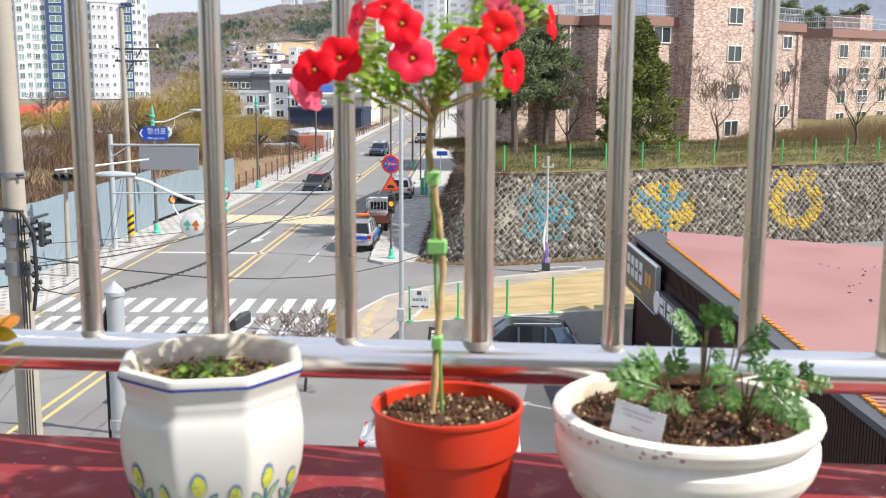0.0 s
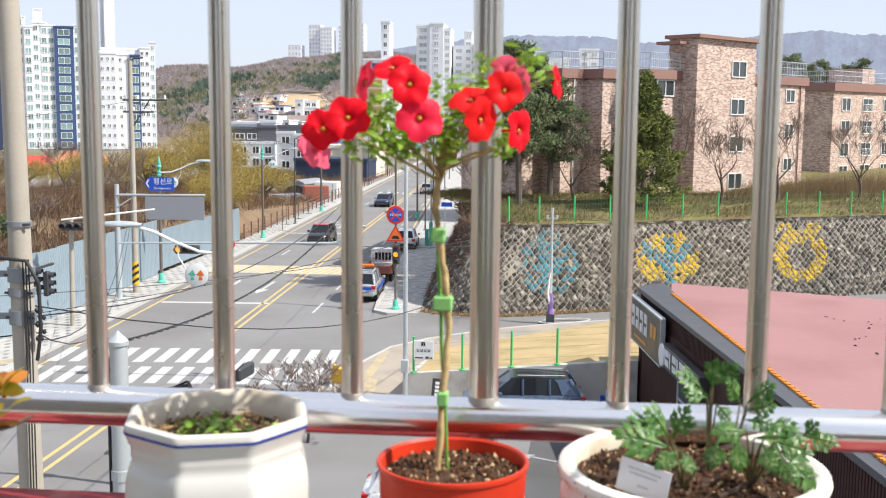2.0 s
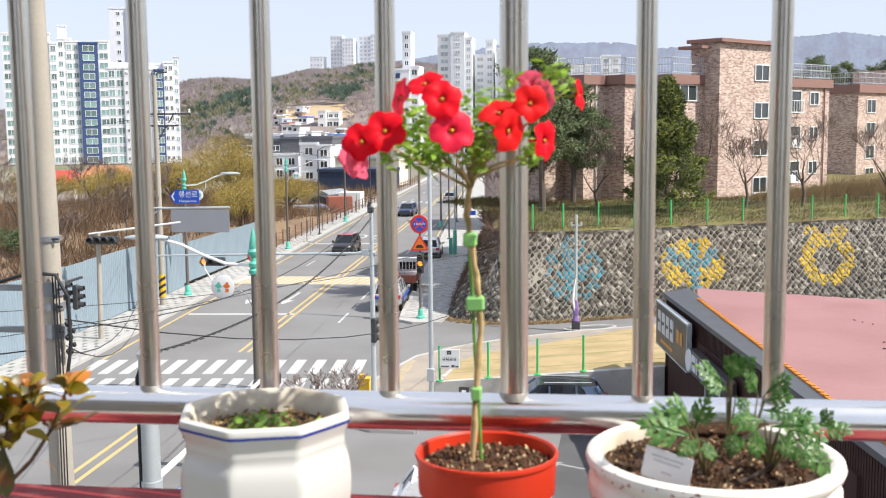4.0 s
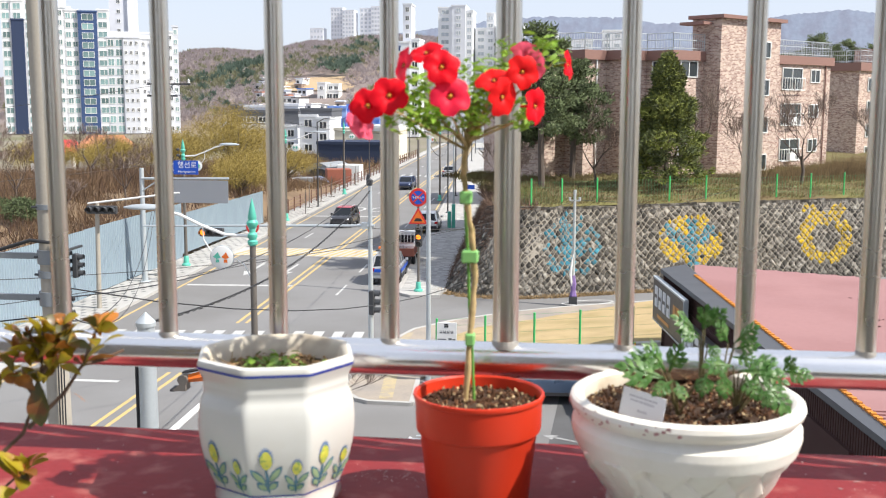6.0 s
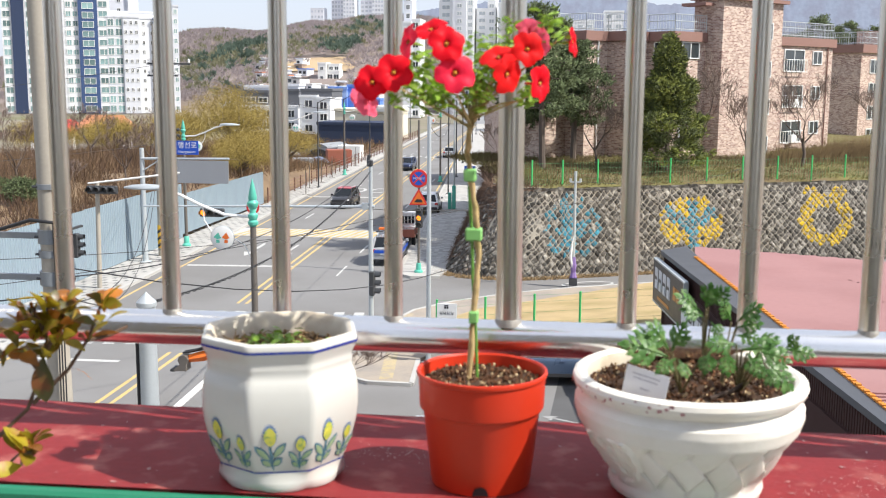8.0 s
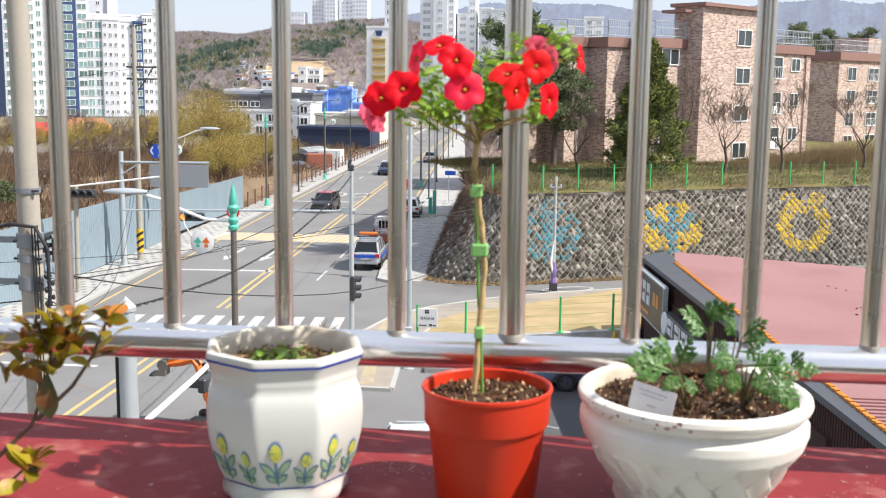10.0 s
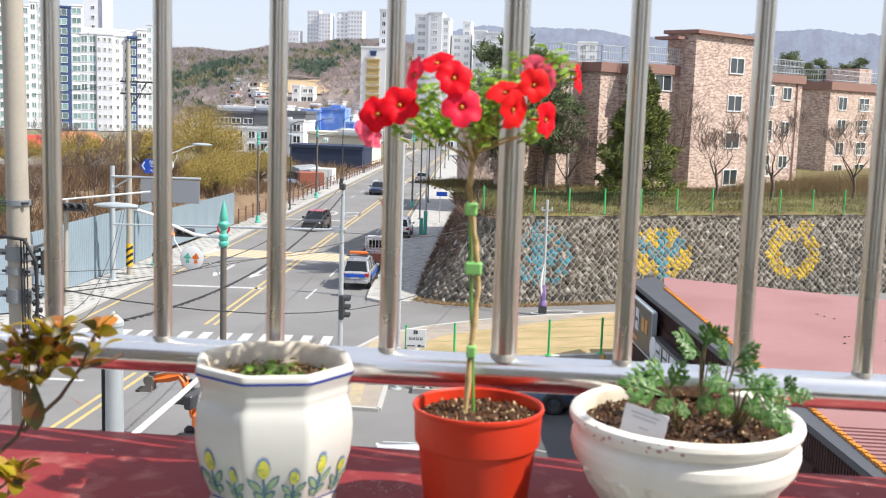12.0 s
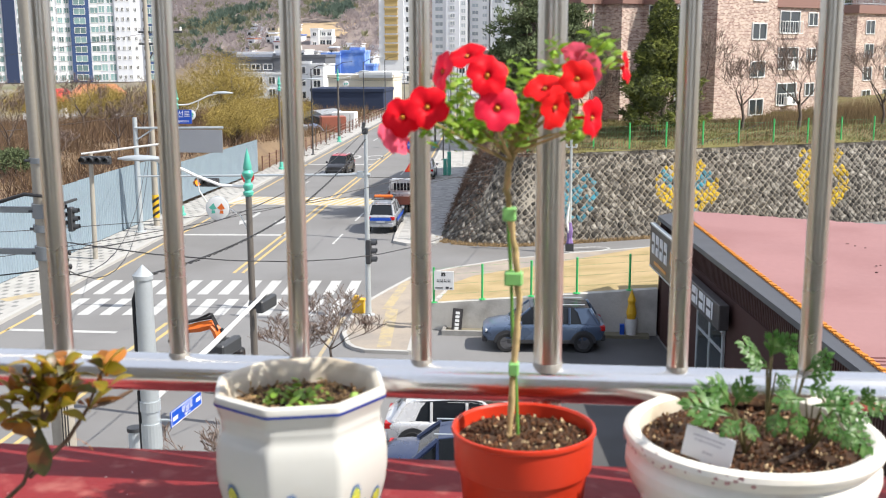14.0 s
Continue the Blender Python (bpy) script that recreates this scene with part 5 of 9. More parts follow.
M_AMBER.node_tree.nodes["Principled BSDF"].inputs["Emission Strength"].default_value = 1.6


def writing(body, size, material, parent, m, name="lettering", extrude=0.002, align="CENTER"):
    """Readable words with the built-in font, turned into a mesh part."""
    c = bpy.data.curves.new(name, "FONT")
    c.body, c.size, c.extrude, c.align_x, c.align_y = body, size, extrude, align, "CENTER"
    tmp = bpy.data.objects.new("tmp", c)
    scene.collection.objects.link(tmp)
    bpy.context.view_layer.update()
    me = bpy.data.meshes.new_from_object(tmp)
    bpy.data.objects.remove(tmp)
    me.materials.clear()
    me.materials.append(material)
    return part(name, me, None, parent, m=m)


def pole_parts(t, h, r0, r1, material, name="pole"):
    p = part(name, Geo().cyl((0, 0, 0), (0, 0, h), r0, r1, n=16), material, t, smooth=40)
    part("base_flange", Geo().lathe([(r0 * 2.2, 0), (r0 * 2.2, 0.03), (r0 * 1.1, 0.05), (r0 * 1.05, 0.3)], 16), material, p, smooth=40)
    return p


def signal_head(parent, m, lenses=3, upright=True, lit=None, size=0.30):
    """A traffic signal: dark housing, hoods and lenses, facing local -y."""
    n = lenses
    L = size * 1.12 * n
    if upright:
        box = Geo().box(-size * 0.58, size * 0.58, 0, size * 0.72, -L / 2, L / 2, bev=size * 0.13)
    else:
        box = Geo().box(-L / 2, L / 2, 0, 0.22, -size * 0.58, size * 0.58, bev=0.04)
    hd = part("signal_head", box, M_DARK, parent, m=m)
    for i in range(n):
        o = L * ((i + 0.5) / n - 0.5)
        c = (0, -0.004, o) if upright else (o, -0.004, 0)
        le = Geo().lathe([(0.0, 0.02), (size * 0.36, 0.012), (size * 0.42, 0.0)], 16, Matrix.Translation(c) @ pose(0, 0, 0, 90))
        part("lens", le, M_AMBER if lit == i else M_LENS_OFF, hd)
        hood = Geo()
        for k in range(11):
            a = math.pi * (k / 10 * 1.3 - 0.15)
            for y in (0.0, -0.75 * size):
                hood.v.append((c[0] + size * 0.46 * math.cos(a), y, c[2] + size * 0.46 * math.sin(a)))
        hood.f = [(2 * k, 2 * k + 1, 2 * k + 3, 2 * k + 2) for k in range(10)]
        part("hood", hood, M_DARK, hd)
    return hd


# signal mast on the street corner
t = thing("signal_mast", (-7.58, 41.0, 0.12), label="galvanised signal mast with long horizontal arm", category="traffic light")
pole_parts(t, 7.45, 0.12, 0.075, M_GALV)
part("arm", Geo().tube([(0, 0, 5.78), (-4, 0, 5.72), (-9.5, 0, 5.62)], [0.06, 0.05, 0.035], 10), M_GALV, t, smooth=40)
part("clamp", Geo().cyl((0.16, 0, 5.78), (-0.55, 0, 5.78), 0.075, n=10).box(-0.35, -0.1, -0.1, 0.1, 5.66, 5.92), M_GALV, t)
part("camera_unit", Geo().box(-0.14, 0.10, -0.12, 0.12, 7.4, 7.66, bev=0.04).cyl((-0.1, 0, 7.62), (-0.05, 0, 7.86), 0.07, n=10), M_DARK, t)
signal_head(t, pose(-6.6, -0.06, 5.40), 3, False, 0, 0.3)
signal_head(t, pose(0.16, 0.0, 2.65, 0, 0, 90), 3, True, None, 0.3)
ring = part("speed_sign", Geo().lathe([(0.0, 0.0), (0.19, 0.0)], 24, pose(-4.85, -0.07, 5.66, 90)), M_WHITE, t)
part("red_ring", Geo().lathe([(0.19, 0.006), (0.27, 0.006), (0.27, -0.01)], 24, pose(-4.85, -0.07, 5.66, 90)), M_REDSIGN, ring)
part("numeral_bar", Geo().box(-4.95, -4.88, -0.085, -0.078, 5.57, 5.76).box(-4.82, -4.75, -0.085, -0.078, 5.57, 5.76), M_BLACK, ring)
b = thing("bucket", (-8.05, 41.35, 0.12), label="yellow plastic crate beside the signal mast", category="bucket")
part("shell", Geo().prism([(-0.24, -0.18), (0.24, -0.18), (0.24, 0.18), (-0.24, 0.18)], 0, 0.5).box(-0.28, 0.28, -0.22, 0.22, 0.5, 0.58).box(-0.18, -0.02, -0.16, 0.1, 0.58, 0.72), M_YELLOW, b)

# tall plain mast and the sign post beside it
t = thing("utility_mast", (-4.98, 39.1, 0), label="tall thin galvanised mast on the pavement", category="pole")
pole_parts(t, 9.6, 0.1, 0.075, M_GALV)
part("box", Geo().box(-0.14, 0.14, -0.26, -0.1, 1.2, 1.7, bev=0.02), M_GALV, t)
t = thing("sign_post", (-7.95, 58.2, 0.12), label="dark sign post with no-parking and warning signs", category="traffic sign")
part("pole", Geo().cyl((0, 0, 0), (0, 0, 8.6), 0.07, 0.06, n=12), M_BRONZE, t)
part("base_collar", Geo().lathe([(0.26, 0), (0.26, 0.08), (0.16, 0.16), (0.13, 0.5), (0.1, 0.55)], 12), M_TEAL, t)
part("collar", Geo().cyl((0, 0, 2.7), (0, 0, 3.0), 0.11, n=12), M_TEAL, t)
ns = part("no_parking_sign", Geo().lathe([(0.0, 0.0), (0.5, 0.0), (0.52, -0.02)], 32, pose(0.0, -0.09, 5.35, 90)), M_REDSIGN, t)
part("blue_field", Geo().lathe([(0.0, 0.006), (0.38, 0.006)], 32, pose(0.0, -0.095, 5.35, 90)), M_BLUESIGN, ns)
for q in (45, -45):
    part("slash", Geo().box(-0.37, 0.37, -0.108 if q > 0 else -0.1105, -0.104, -0.04, 0.04, Matrix.Translation((0, 0, 5.35)) @ pose(0, 0, 0, 0, q, 0)), M_REDSIGN, ns)
writing("주정차금지", 0.15, M_WHITE, ns, pose(0, -0.114, 5.35, 90))
tr = part("warning_sign", Geo().add([(-0.54, -0.08, 3.85), (0.54, -0.08, 3.85), (0, -0.08, 4.78), (-0.54, -0.06, 3.85), (0.54, -0.06, 3.85), (0, -0.06, 4.78)], [(0, 1, 2), (5, 4, 3), (0, 3, 4, 1), (1, 4, 5, 2), (2, 5, 3, 0)]), M_REDSIGN, t)
part("orange_field", Geo().add([(-0.4, -0.086, 3.93), (0.4, -0.086, 3.93), (0, -0.086, 4.62)], [(0, 1, 2)]), M_ORANGE, tr)
part("hump_symbol", Geo().add([(-0.22, -0.091, 4.0), (0.22, -0.091, 4.0), (0.22, -0.091, 4.06), (0.12, -0.091, 4.18), (-0.12, -0.091, 4.18), (-0.22, -0.091, 4.06)], [(0, 1, 2, 3, 4, 5)]), M_BLACK, tr)
signal_head(t, pose(0.05, -0.3, 3.15), 3, True, 1, 0.34)


def street_lamp(at, turn):
    """The town's ornamental lamp: brown pole, teal collars and spire, white curved arm with a lamp head and a hanging round plaque."""
    t = thing("ornamental_street_lamp", at, turn, "ornamental street lamp with teal spire and round plaque", "street lamp", "ornamental street lamps")
    part("pole", Geo().cyl((0, 0, 0), (0, 0, 7.15), 0.11, 0.085, n=14), M_BRONZE, t, smooth=40)
    part("base_collar", Geo().lathe([(0.28, 0), (0.28, 0.1), (0.18, 0.2), (0.16, 0.6), (0.12, 0.65)], 14), M_TEAL, t, smooth=40)
    part("spire", Geo().lathe([(0.09, 6.85), (0.14, 6.9), (0.15, 6.98), (0.1, 7.03), (0.14, 7.1), (0.14, 7.18), (0.09, 7.24), (0.085, 7.34), (0.16, 7.44), (0.165, 7.52), (0.11, 7.6), (0.13, 7.66), (0.06, 8.0), (0.0, 8.22)], 14), M_TEAL, t, "teal painted cast spire", smooth=35)
    part("arm", Geo().tube([(-0.08, 0, 7.12), (-0.8, 0, 7.16), (-1.5, 0, 7.42), (-2.1, 0, 7.7), (-2.7, 0, 7.86)], 0.045, 8), M_WHITE, t, smooth=40)
    hd = Geo()
    for i, (x, w, h) in enumerate(((-2.45, 0.07, 0.06), (-2.7, 0.16, 0.1), (-3.1, 0.19, 0.12), (-3.5, 0.15, 0.09), (-3.75, 0.04, 0.03))):
        hd.v += [(x, w * math.cos(a), 7.88 + h * math.sin(a) * (1.0 if math.sin(a) > 0 else 0.5)) for a in [2 * math.pi * k / 12 for k in range(12)]]
    hd.f = [(12 * i + k, 12 * i + (k + 1) % 12, 12 * i + 12 + (k + 1) % 12, 12 * i + 12 + k) for i in range(4) for k in range(12)]
    part("lamp_head", hd, M_GALV, t, smooth=60)
    pl = part("plaque", Geo().lathe([(0.0, 0.04), (0.30, 0.04), (0.33, 0.03), (0.335, 0.0), (0.33, -0.03), (0.3, -0.04), (0.0, -0.04)], 28, pose(-0.9, 0, 6.5, 90)), M_WHITE, t, smooth=30)
    part("rim", Geo().tube([(-0.9 + 0.335 * math.cos(a), 0, 6.5 + 0.335 * math.sin(a)) for a in [2 * math.pi * k / 24 for k in range(25)]], 0.018, 6), M_GALV, pl)
    for x, mt, fy in ((-1.02, M_TEAL, -0.045), (-0.78, M_ORANGE, -0.045), (-1.02, M_TEAL, 0.045), (-0.78, M_TEAL, 0.045)):
        part("painted_shape", Geo().add([(x - 0.13, fy, 6.52), (x - 0.02, fy, 6.46), (x + 0.1, fy, 6.5), (x + 0.06, fy, 6.56), (x + 0.01, fy, 6.66)], [(0, 1, 2, 3, 4)]), mt, pl)
        part("painted_shape", Geo().add([(x - 0.06, fy, 6.36), (x + 0.05, fy, 6.36), (x + 0.04, fy, 6.45), (x - 0.05, fy, 6.45)], [(0, 1, 2, 3)]), mt, pl)
    part("brace", Geo().tube([(-1.45, 0, 7.36), (-1.42, 0, 7.0), (-1.2, 0, 6.66)], 0.018, 6), M_WHITE, t)
    part("brace", Geo().tube([(-0.57, 0, 6.5), (-0.25, 0, 6.3), (-0.08, 0, 5.95)], 0.018, 6), M_WHITE, t)
    return t


lamp = street_lamp((-8.6, 28.0, 0), 0)
copy_thing(lamp, pose(-24.2, 65.5, 0.12, 0, 0, 180))
copy_thing(lamp, pose(-24.3, 91.5, 0.12, 0, 0, 180))
copy_thing(lamp, pose(-24.5, 118, 0.12, 0, 0, 180))
copy_thing(lamp, pose(-12.9, 112, 0.12, 0, 0, 0))

# near grey mast with the arm that carries two signals, and the street name sign
t = thing("corner_mast", (-7.75, 18.0, 0), label="grey tapered steel mast with cone cap and signal arm", category="pole")
part("mast", Geo().cyl((0, 0, 0), (0, 0, 6.72), 0.2, 0.165, n=20), M_GALV, t, smooth=40)
part("cap", Geo().lathe([(0.19, 6.70), (0.19, 6.78), (0.0, 6.98)], 20), M_GALV, t, smooth=20)
part("conduit", Geo().tube([(-0.19, -0.06, 0), (-0.19, -0.06, 6.3), (-0.12, -0.04, 6.5)], 0.035, 8), M_BLACK, t)
part("band", Geo().cyl((0, 0, 3.35), (0, 0, 3.85), 0.2, n=20).cyl((0, 0, 4.1), (0, 0, 4.3), 0.2, n=20), M_GALV, t)
part("arm", Geo().tube([(0, 0, 4.25), (-0.1, 4, 4.22), (-0.35, 10.2, 4.2)], [0.07, 0.065, 0.05], 12), M_WHITE, t, "white painted signal arm", smooth=40)
signal_head(t, pose(-0.35, 9.3, 3.95, 0, 0, 262), 3, False, None, 0.3)
signal_head(t, pose(-0.02, 4.75, 4.0, 0, 0, 262), 3, False, None, 0.3)
sg = part("street_name_sign", Geo().box(0, 1.45, -0.012, 0.012, -0.16, 0.16, bev=0.01), M_BLUESIGN, t, "blue street name sign with white letters", m=pose(0.39, 0.0, 3.90, 0, 0, 85))
part("border", Geo().box(0.015, 1.435, -0.015, -0.012, -0.15, -0.138).box(0.015, 1.435, -0.015, -0.012, 0.138, 0.15).box(0.015, 0.03, -0.015, -0.012, -0.138, 0.138).box(1.42, 1.435, -0.015, -0.012, -0.138, 0.138), M_WHITE, sg)
writing("이담로", 0.19, M_WHITE, sg, pose(0.74, -0.015, 0.02, 90))
writing("Idam-ro", 0.085, M_WHITE, sg, pose(0.74, -0.015, -0.09, 90))
part("number_bar", Geo().box(0.08, 0.30, -0.016, -0.012, -0.06, 0.02).box(1.16, 1.38, -0.016, -0.012, -0.03, 0.05), M_WHITE, sg)
part("sign_arm", Geo().cyl((0, 0, 3.90), (0.40, 0.02, 3.90), 0.025, n=8), M_GALV, t)

# concrete utility pole close to the balcony
M_BAND = mat("weathered_steel_band", (0.24, 0.26, 0.28), 0.5, metal=0.4, var=0.2, scale=8)
t = thing("utility_pole", (-8.5, 16.0, 0), label="concrete utility pole with steel bands and cables", category="utility pole")
part("pole", Geo().cyl((0, 0, 0), (-0.12, 0, 14), 0.215, 0.165, n=24), M_POLECON, t, smooth=40)
for z, hb in ((9.17, 0.045), (8.32, 0.12), (8.02, 0.06), (7.6, 0.12)):
    bd = part("band", Geo().cyl((-0.07, 0, z - hb), (-0.07, 0, z + hb), 0.205 if z > 9 else 0.222, n=24), M_BAND, t, smooth=40)
    part("bolt", Geo().cyl((-0.3, -0.14, z), (0.18, -0.14, z), 0.022, n=8), M_DARK, bd)
    if hb > 0.1:
        part("bracket", Geo().box(-3.4, -0.1, -0.04, 0.04, z - 0.05, z + 0.05), M_BAND, bd)
for i in range(5):
    part("insulator", Geo().lathe([(0.03, 0), (0.06, 0.03), (0.03, 0.06), (0.05, 0.1), (0.0, 0.13)], 10, pose(0.2 + 0.05 * (i % 2), -0.1, 7.25 + 0.12 * i, 0, 90, 0)), M_BLACK, t)
for i in range(3):
    part("downlead", Geo().tube([(0.06 + 0.05 * i, -0.2, 8.6), (0.08 + 0.05 * i, -0.22, 7.0), (0.06 + 0.05 * i, -0.24, 4), (0.06 + 0.04 * i, -0.23, 0)], 0.012, 6), M_CABLE, t)
part("cable_loop", Geo().tube([(-3.4, 0, 8.3), (-1.2, 0, 8.35), (-0.3, -0.25, 8.62), (0.15, -0.26, 8.58), (0.32, -0.2, 8.2), (0.33, -0.2, 7.4), (0.25, -0.2, 6.9)], 0.032, 8), M_CABLE, t, smooth=60)
signal_head(t, pose(-0.06, 1.0, 8.0, 0, 0, 95), 3, True, None, 0.13)
signal_head(t, pose(-0.29, 1.0, 8.06, 0, 0, 95), 3, True, None, 0.13)
part("signal_bracket", Geo().box(-0.02, 0.03, 0.1, 1.0, 8.34, 8.38), M_DARK, t)

# masts on the far pavement
t = thing("sign_mast", (-24.5, 59.3, 0.12), label="grey mast with guide sign seen from behind and blue road sign", category="traffic sign")
pole_parts(t, 6.75, 0.16, 0.13, M_GALV)
part("arm", Geo().cyl((0, -0.1, 6.15), (5.3, -0.1, 6.2), 0.07, n=10).tube([(0, -0.1, 5.4), (1.2, -0.1, 6.15)], 0.04, 8), M_GALV, t)
part("guide_board", Geo().box(1.75, 5.25, -0.16, -0.1, 4.75, 6.08), M_SIGNGREY, t, "grey sheet sign back")
bs = part("road_name_sign", Geo().add([(1.72, -0.2, 6.85), (2.05, -0.2, 6.42), (3.5, -0.2, 6.42), (3.5, -0.2, 7.22), (2.05, -0.2, 7.22), (1.72, -0.16, 6.85), (2.05, -0.16, 6.42), (3.5, -0.16, 6.42), (3.5, -0.16, 7.22), (2.05, -0.16, 7.22)],
                                        [(0, 1, 2, 3, 4), (9, 8, 7, 6, 5), (0, 5, 6, 1), (1, 6, 7, 2), (2, 7, 8, 3), (3, 8, 9, 4), (4, 9, 5, 0)]), M_BLUESIGN, t, "blue arrow road sign with white letters")
writing("행선로", 0.42, M_WHITE, bs, pose(2.85, -0.206, 6.95, 90))
writing("Haengseonro", 0.19, M_WHITE, bs, pose(2.82, -0.206, 6.58, 90))
part("chevron", Geo().add([(1.82, -0.206, 6.85), (1.98, -0.206, 6.62), (2.06, -0.206, 6.62), (1.92, -0.206, 6.85), (2.06, -0.206, 7.08), (1.98, -0.206, 7.08)], [(0, 1, 2, 3), (0, 3, 4, 5)]), M_WHITE, bs)
t = thing("signal_post", (-23.75, 51.2, 0.12), label="pale concrete post with a horizontal signal head", category="traffic light")
part("post", Geo().cyl((0, 0, 0), (0.1, 0, 5.5), 0.13, 0.11, n=14), M_POLECON, t, smooth=40)
part("arm", Geo().cyl((-0.4, 0, 5.45), (4.2, 0.8, 6.0), 0.05, n=8), M_WHITE, t)
signal_head(t, pose(0.4, -0.2, 5.15), 4, False, None, 0.36)
t = thing("utility_pole", (-24.4, 61.6, 0.12), label="concrete utility pole with cross-arms and hazard sleeve", category="utility pole")
part("pole", Geo().cyl((0, 0, 0), (0, 0, 14.0), 0.19, 0.13, n=16), M_POLECON, t, smooth=40)
for z, w in ((11.6, 2.2), (10.9, 1.4)):
    ca = part("cross_arm", Geo().box(-0.5, w, -0.06, 0.06, z, z + 0.1), M_DARK, t)
    for k in range(4):
        part("insulator", Geo().lathe([(0.05, 0), (0.09, 0.06), (0.05, 0.12), (0.08, 0.2), (0.0, 0.26)], 8, pose(-0.4 + (w + 0.3) * k / 3, 0, z + 0.1)), M_WHITE, ca)
part("strut", Geo().cyl((0.05, 0, 10.0), (1.1, 0, 11.6), 0.04, n=6), M_DARK, t)
for k in range(4):
    part("insulator", Geo().lathe([(0.05, 0), (0.12, 0.05), (0.12, 0.12), (0.05, 0.18)], 8, pose(1.3, 0, 6.6 + 0.35 * k)), M_DARK, t)
part("lamp_arm", Geo().tube([(0, 0, 12.6), (0, 0, 13.8), (0.2, 0, 14.1), (0.8, 0, 14.15)], 0.05, 8), M_DARK, t)
sl = part("hazard_sleeve", Geo().cyl((0, 0, 0.5), (0, 0, 1.9), 0.205, n=16), M_YELLOW, t, "yellow and black hazard sleeve")
for k in range(3):
    hz = Geo()
    for q in range(17):
        a = 2 * math.pi * q / 16
        z = 0.62 + 0.42 * k + 0.14 * math.cos(a)
        hz.v += [(0.208 * math.cos(a), 0.208 * math.sin(a), z), (0.208 * math.cos(a), 0.208 * math.sin(a), z + 0.19)]
    hz.f = [(2 * q, 2 * q + 2, 2 * q + 3, 2 * q + 1) for q in range(16)]
    part("stripe", hz, M_BLACK, sl)
post = thing("lamp_post", (-24.3, 104, 0.12), label="slim dark lamp post on the pavement", category="street lamp", group="slim lamp posts")
part("pole", Geo().cyl((0, 0, 0), (0, 0, 8.5), 0.075, 0.055, n=10), M_DARK, post)
part("base_flange", Geo().lathe([(0.22, 0), (0.22, 0.06), (0.09, 0.1)], 10), M_DARK, post)
part("arm", Geo().tube([(0, 0, 8.4), (0.7, 0, 8.8), (1.8, 0, 8.9)], 0.04, 6), M_DARK, post)
for y in (122, 142, 164, 190):
    copy_thing(post, pose(road_left(y) - 0.8, y, 0.12))
for y in (100, 118, 138, 160, 185, 212):
    copy_thing(post, pose(road_right(y) + 0.8, y, 0.12, 0, 0, 180))
bol = thing("short_post", (-23.9, 97, 0.12), label="short thin sapling stake on the pavement", category="post", group="pavement stakes")
part("stake", Geo().cyl((0, 0, 0), (0, 0, 2.3), 0.04, n=8), M_BRONZE, bol)
part("foot", Geo().box(-0.35, 0.35, -0.03, 0.03, 0, 0.04), M_BRONZE, bol)
for y in (103, 109, 115, 124, 131):
    copy_thing(bol, pose(road_left(y) - 0.9, y, 0.12))
for k, x in enumerate((-9.35, -9.0)):
    t = thing("green_cabinet_post", (x, 88.2, 0.12), label="dark green steel cabinet post on the pavement", category="cabinet", group="green cabinets")
    part("case", Geo().box(-0.15, 0.15, -0.15, 0.15, 0, 2.0 if k else 1.4, bev=0.03), M_TEAL, t)
    if k:
        part("mast", Geo().cyl((0, 0, 2.0), (0, 0, 8.8), 0.09, 0.07, n=10), M_GALV, t)
t = thing("small_blue_sign", (-8.6, 97, 0.12), label="small blue sign on a thin pavement post", category="sign")
part("post", Geo().cyl((0, 0, 0), (0, 0, 2.9), 0.035, n=8), M_GALV, t)
part("plate", Geo().box(-0.35, 0.65, -0.05, -0.02, 2.55, 2.95), M_BLUESIGN, t)

# brown pavement fence beyond the hoarding
fence = thing("pavement_fence", (0, 0, 0.12), label="brown metal pavement fence with rails", category="fence")
M_BROWNFENCE = mat("brown_fence_paint", (0.17, 0.085, 0.06), 0.6, var=0.15, scale=2)
fp = Geo().box(-0.05, 0.05, -0.05, 0.05, 0, 1.35).mesh("post", M_BROWNFENCE)
fx = lambda y: -25.6 - 0.013 * (y - 90)
for i in range(44):
    y = 90 + 2.5 * i
    part("post", fp, None, fence, m=pose(fx(y), y, 0))
for z in (0.25, 0.55, 0.85, 1.2):
    part("rail", Geo().tube([(fx(y), y, z) for y in (90, 130, 198)], 0.035, 5), M_BROWNFENCE, fence)

# green fence on the terrace
gf = thing("terrace_fence", (0, 0, 4.9), label="green wire fence along the top of the stone wall", category="fence")
M_WIRE = mat("green_fence_wire", (0.10, 0.30, 0.12), 0.5, var=0.0)
gp = Geo().cyl((0, 0, -0.1), (0, 0, 1.55), 0.05, n=8).mesh("post", M_GREENPOST)
s0 = cum[8] - 2
npost = 16
pts = [wall_at(s0 + 2.45 * k, WALL_H, -0.45) for k in range(npost)]
for p in pts:
    part("post", gp, None, gf, m=pose(p[0], p[1], 0.05))
for z in (0.2, 0.5, 0.8, 1.1, 1.4):
    part("wire", Geo().tube([(p[0], p[1], z) for p in pts], 0.0035, 4), M_WIRE, gf)
w = Geo()
for a, b in zip(pts, pts[1:]):
    for q in range(12):
        f = q / 12
        x, y = a[0] + (b[0] - a[0]) * f, a[1] + (b[1] - a[1]) * f
        w.box(x - 0.004, x + 0.004, y - 0.004, y + 0.004, 0.15, 1.45)
part("mesh_wire", w, M_WIRE, gf)

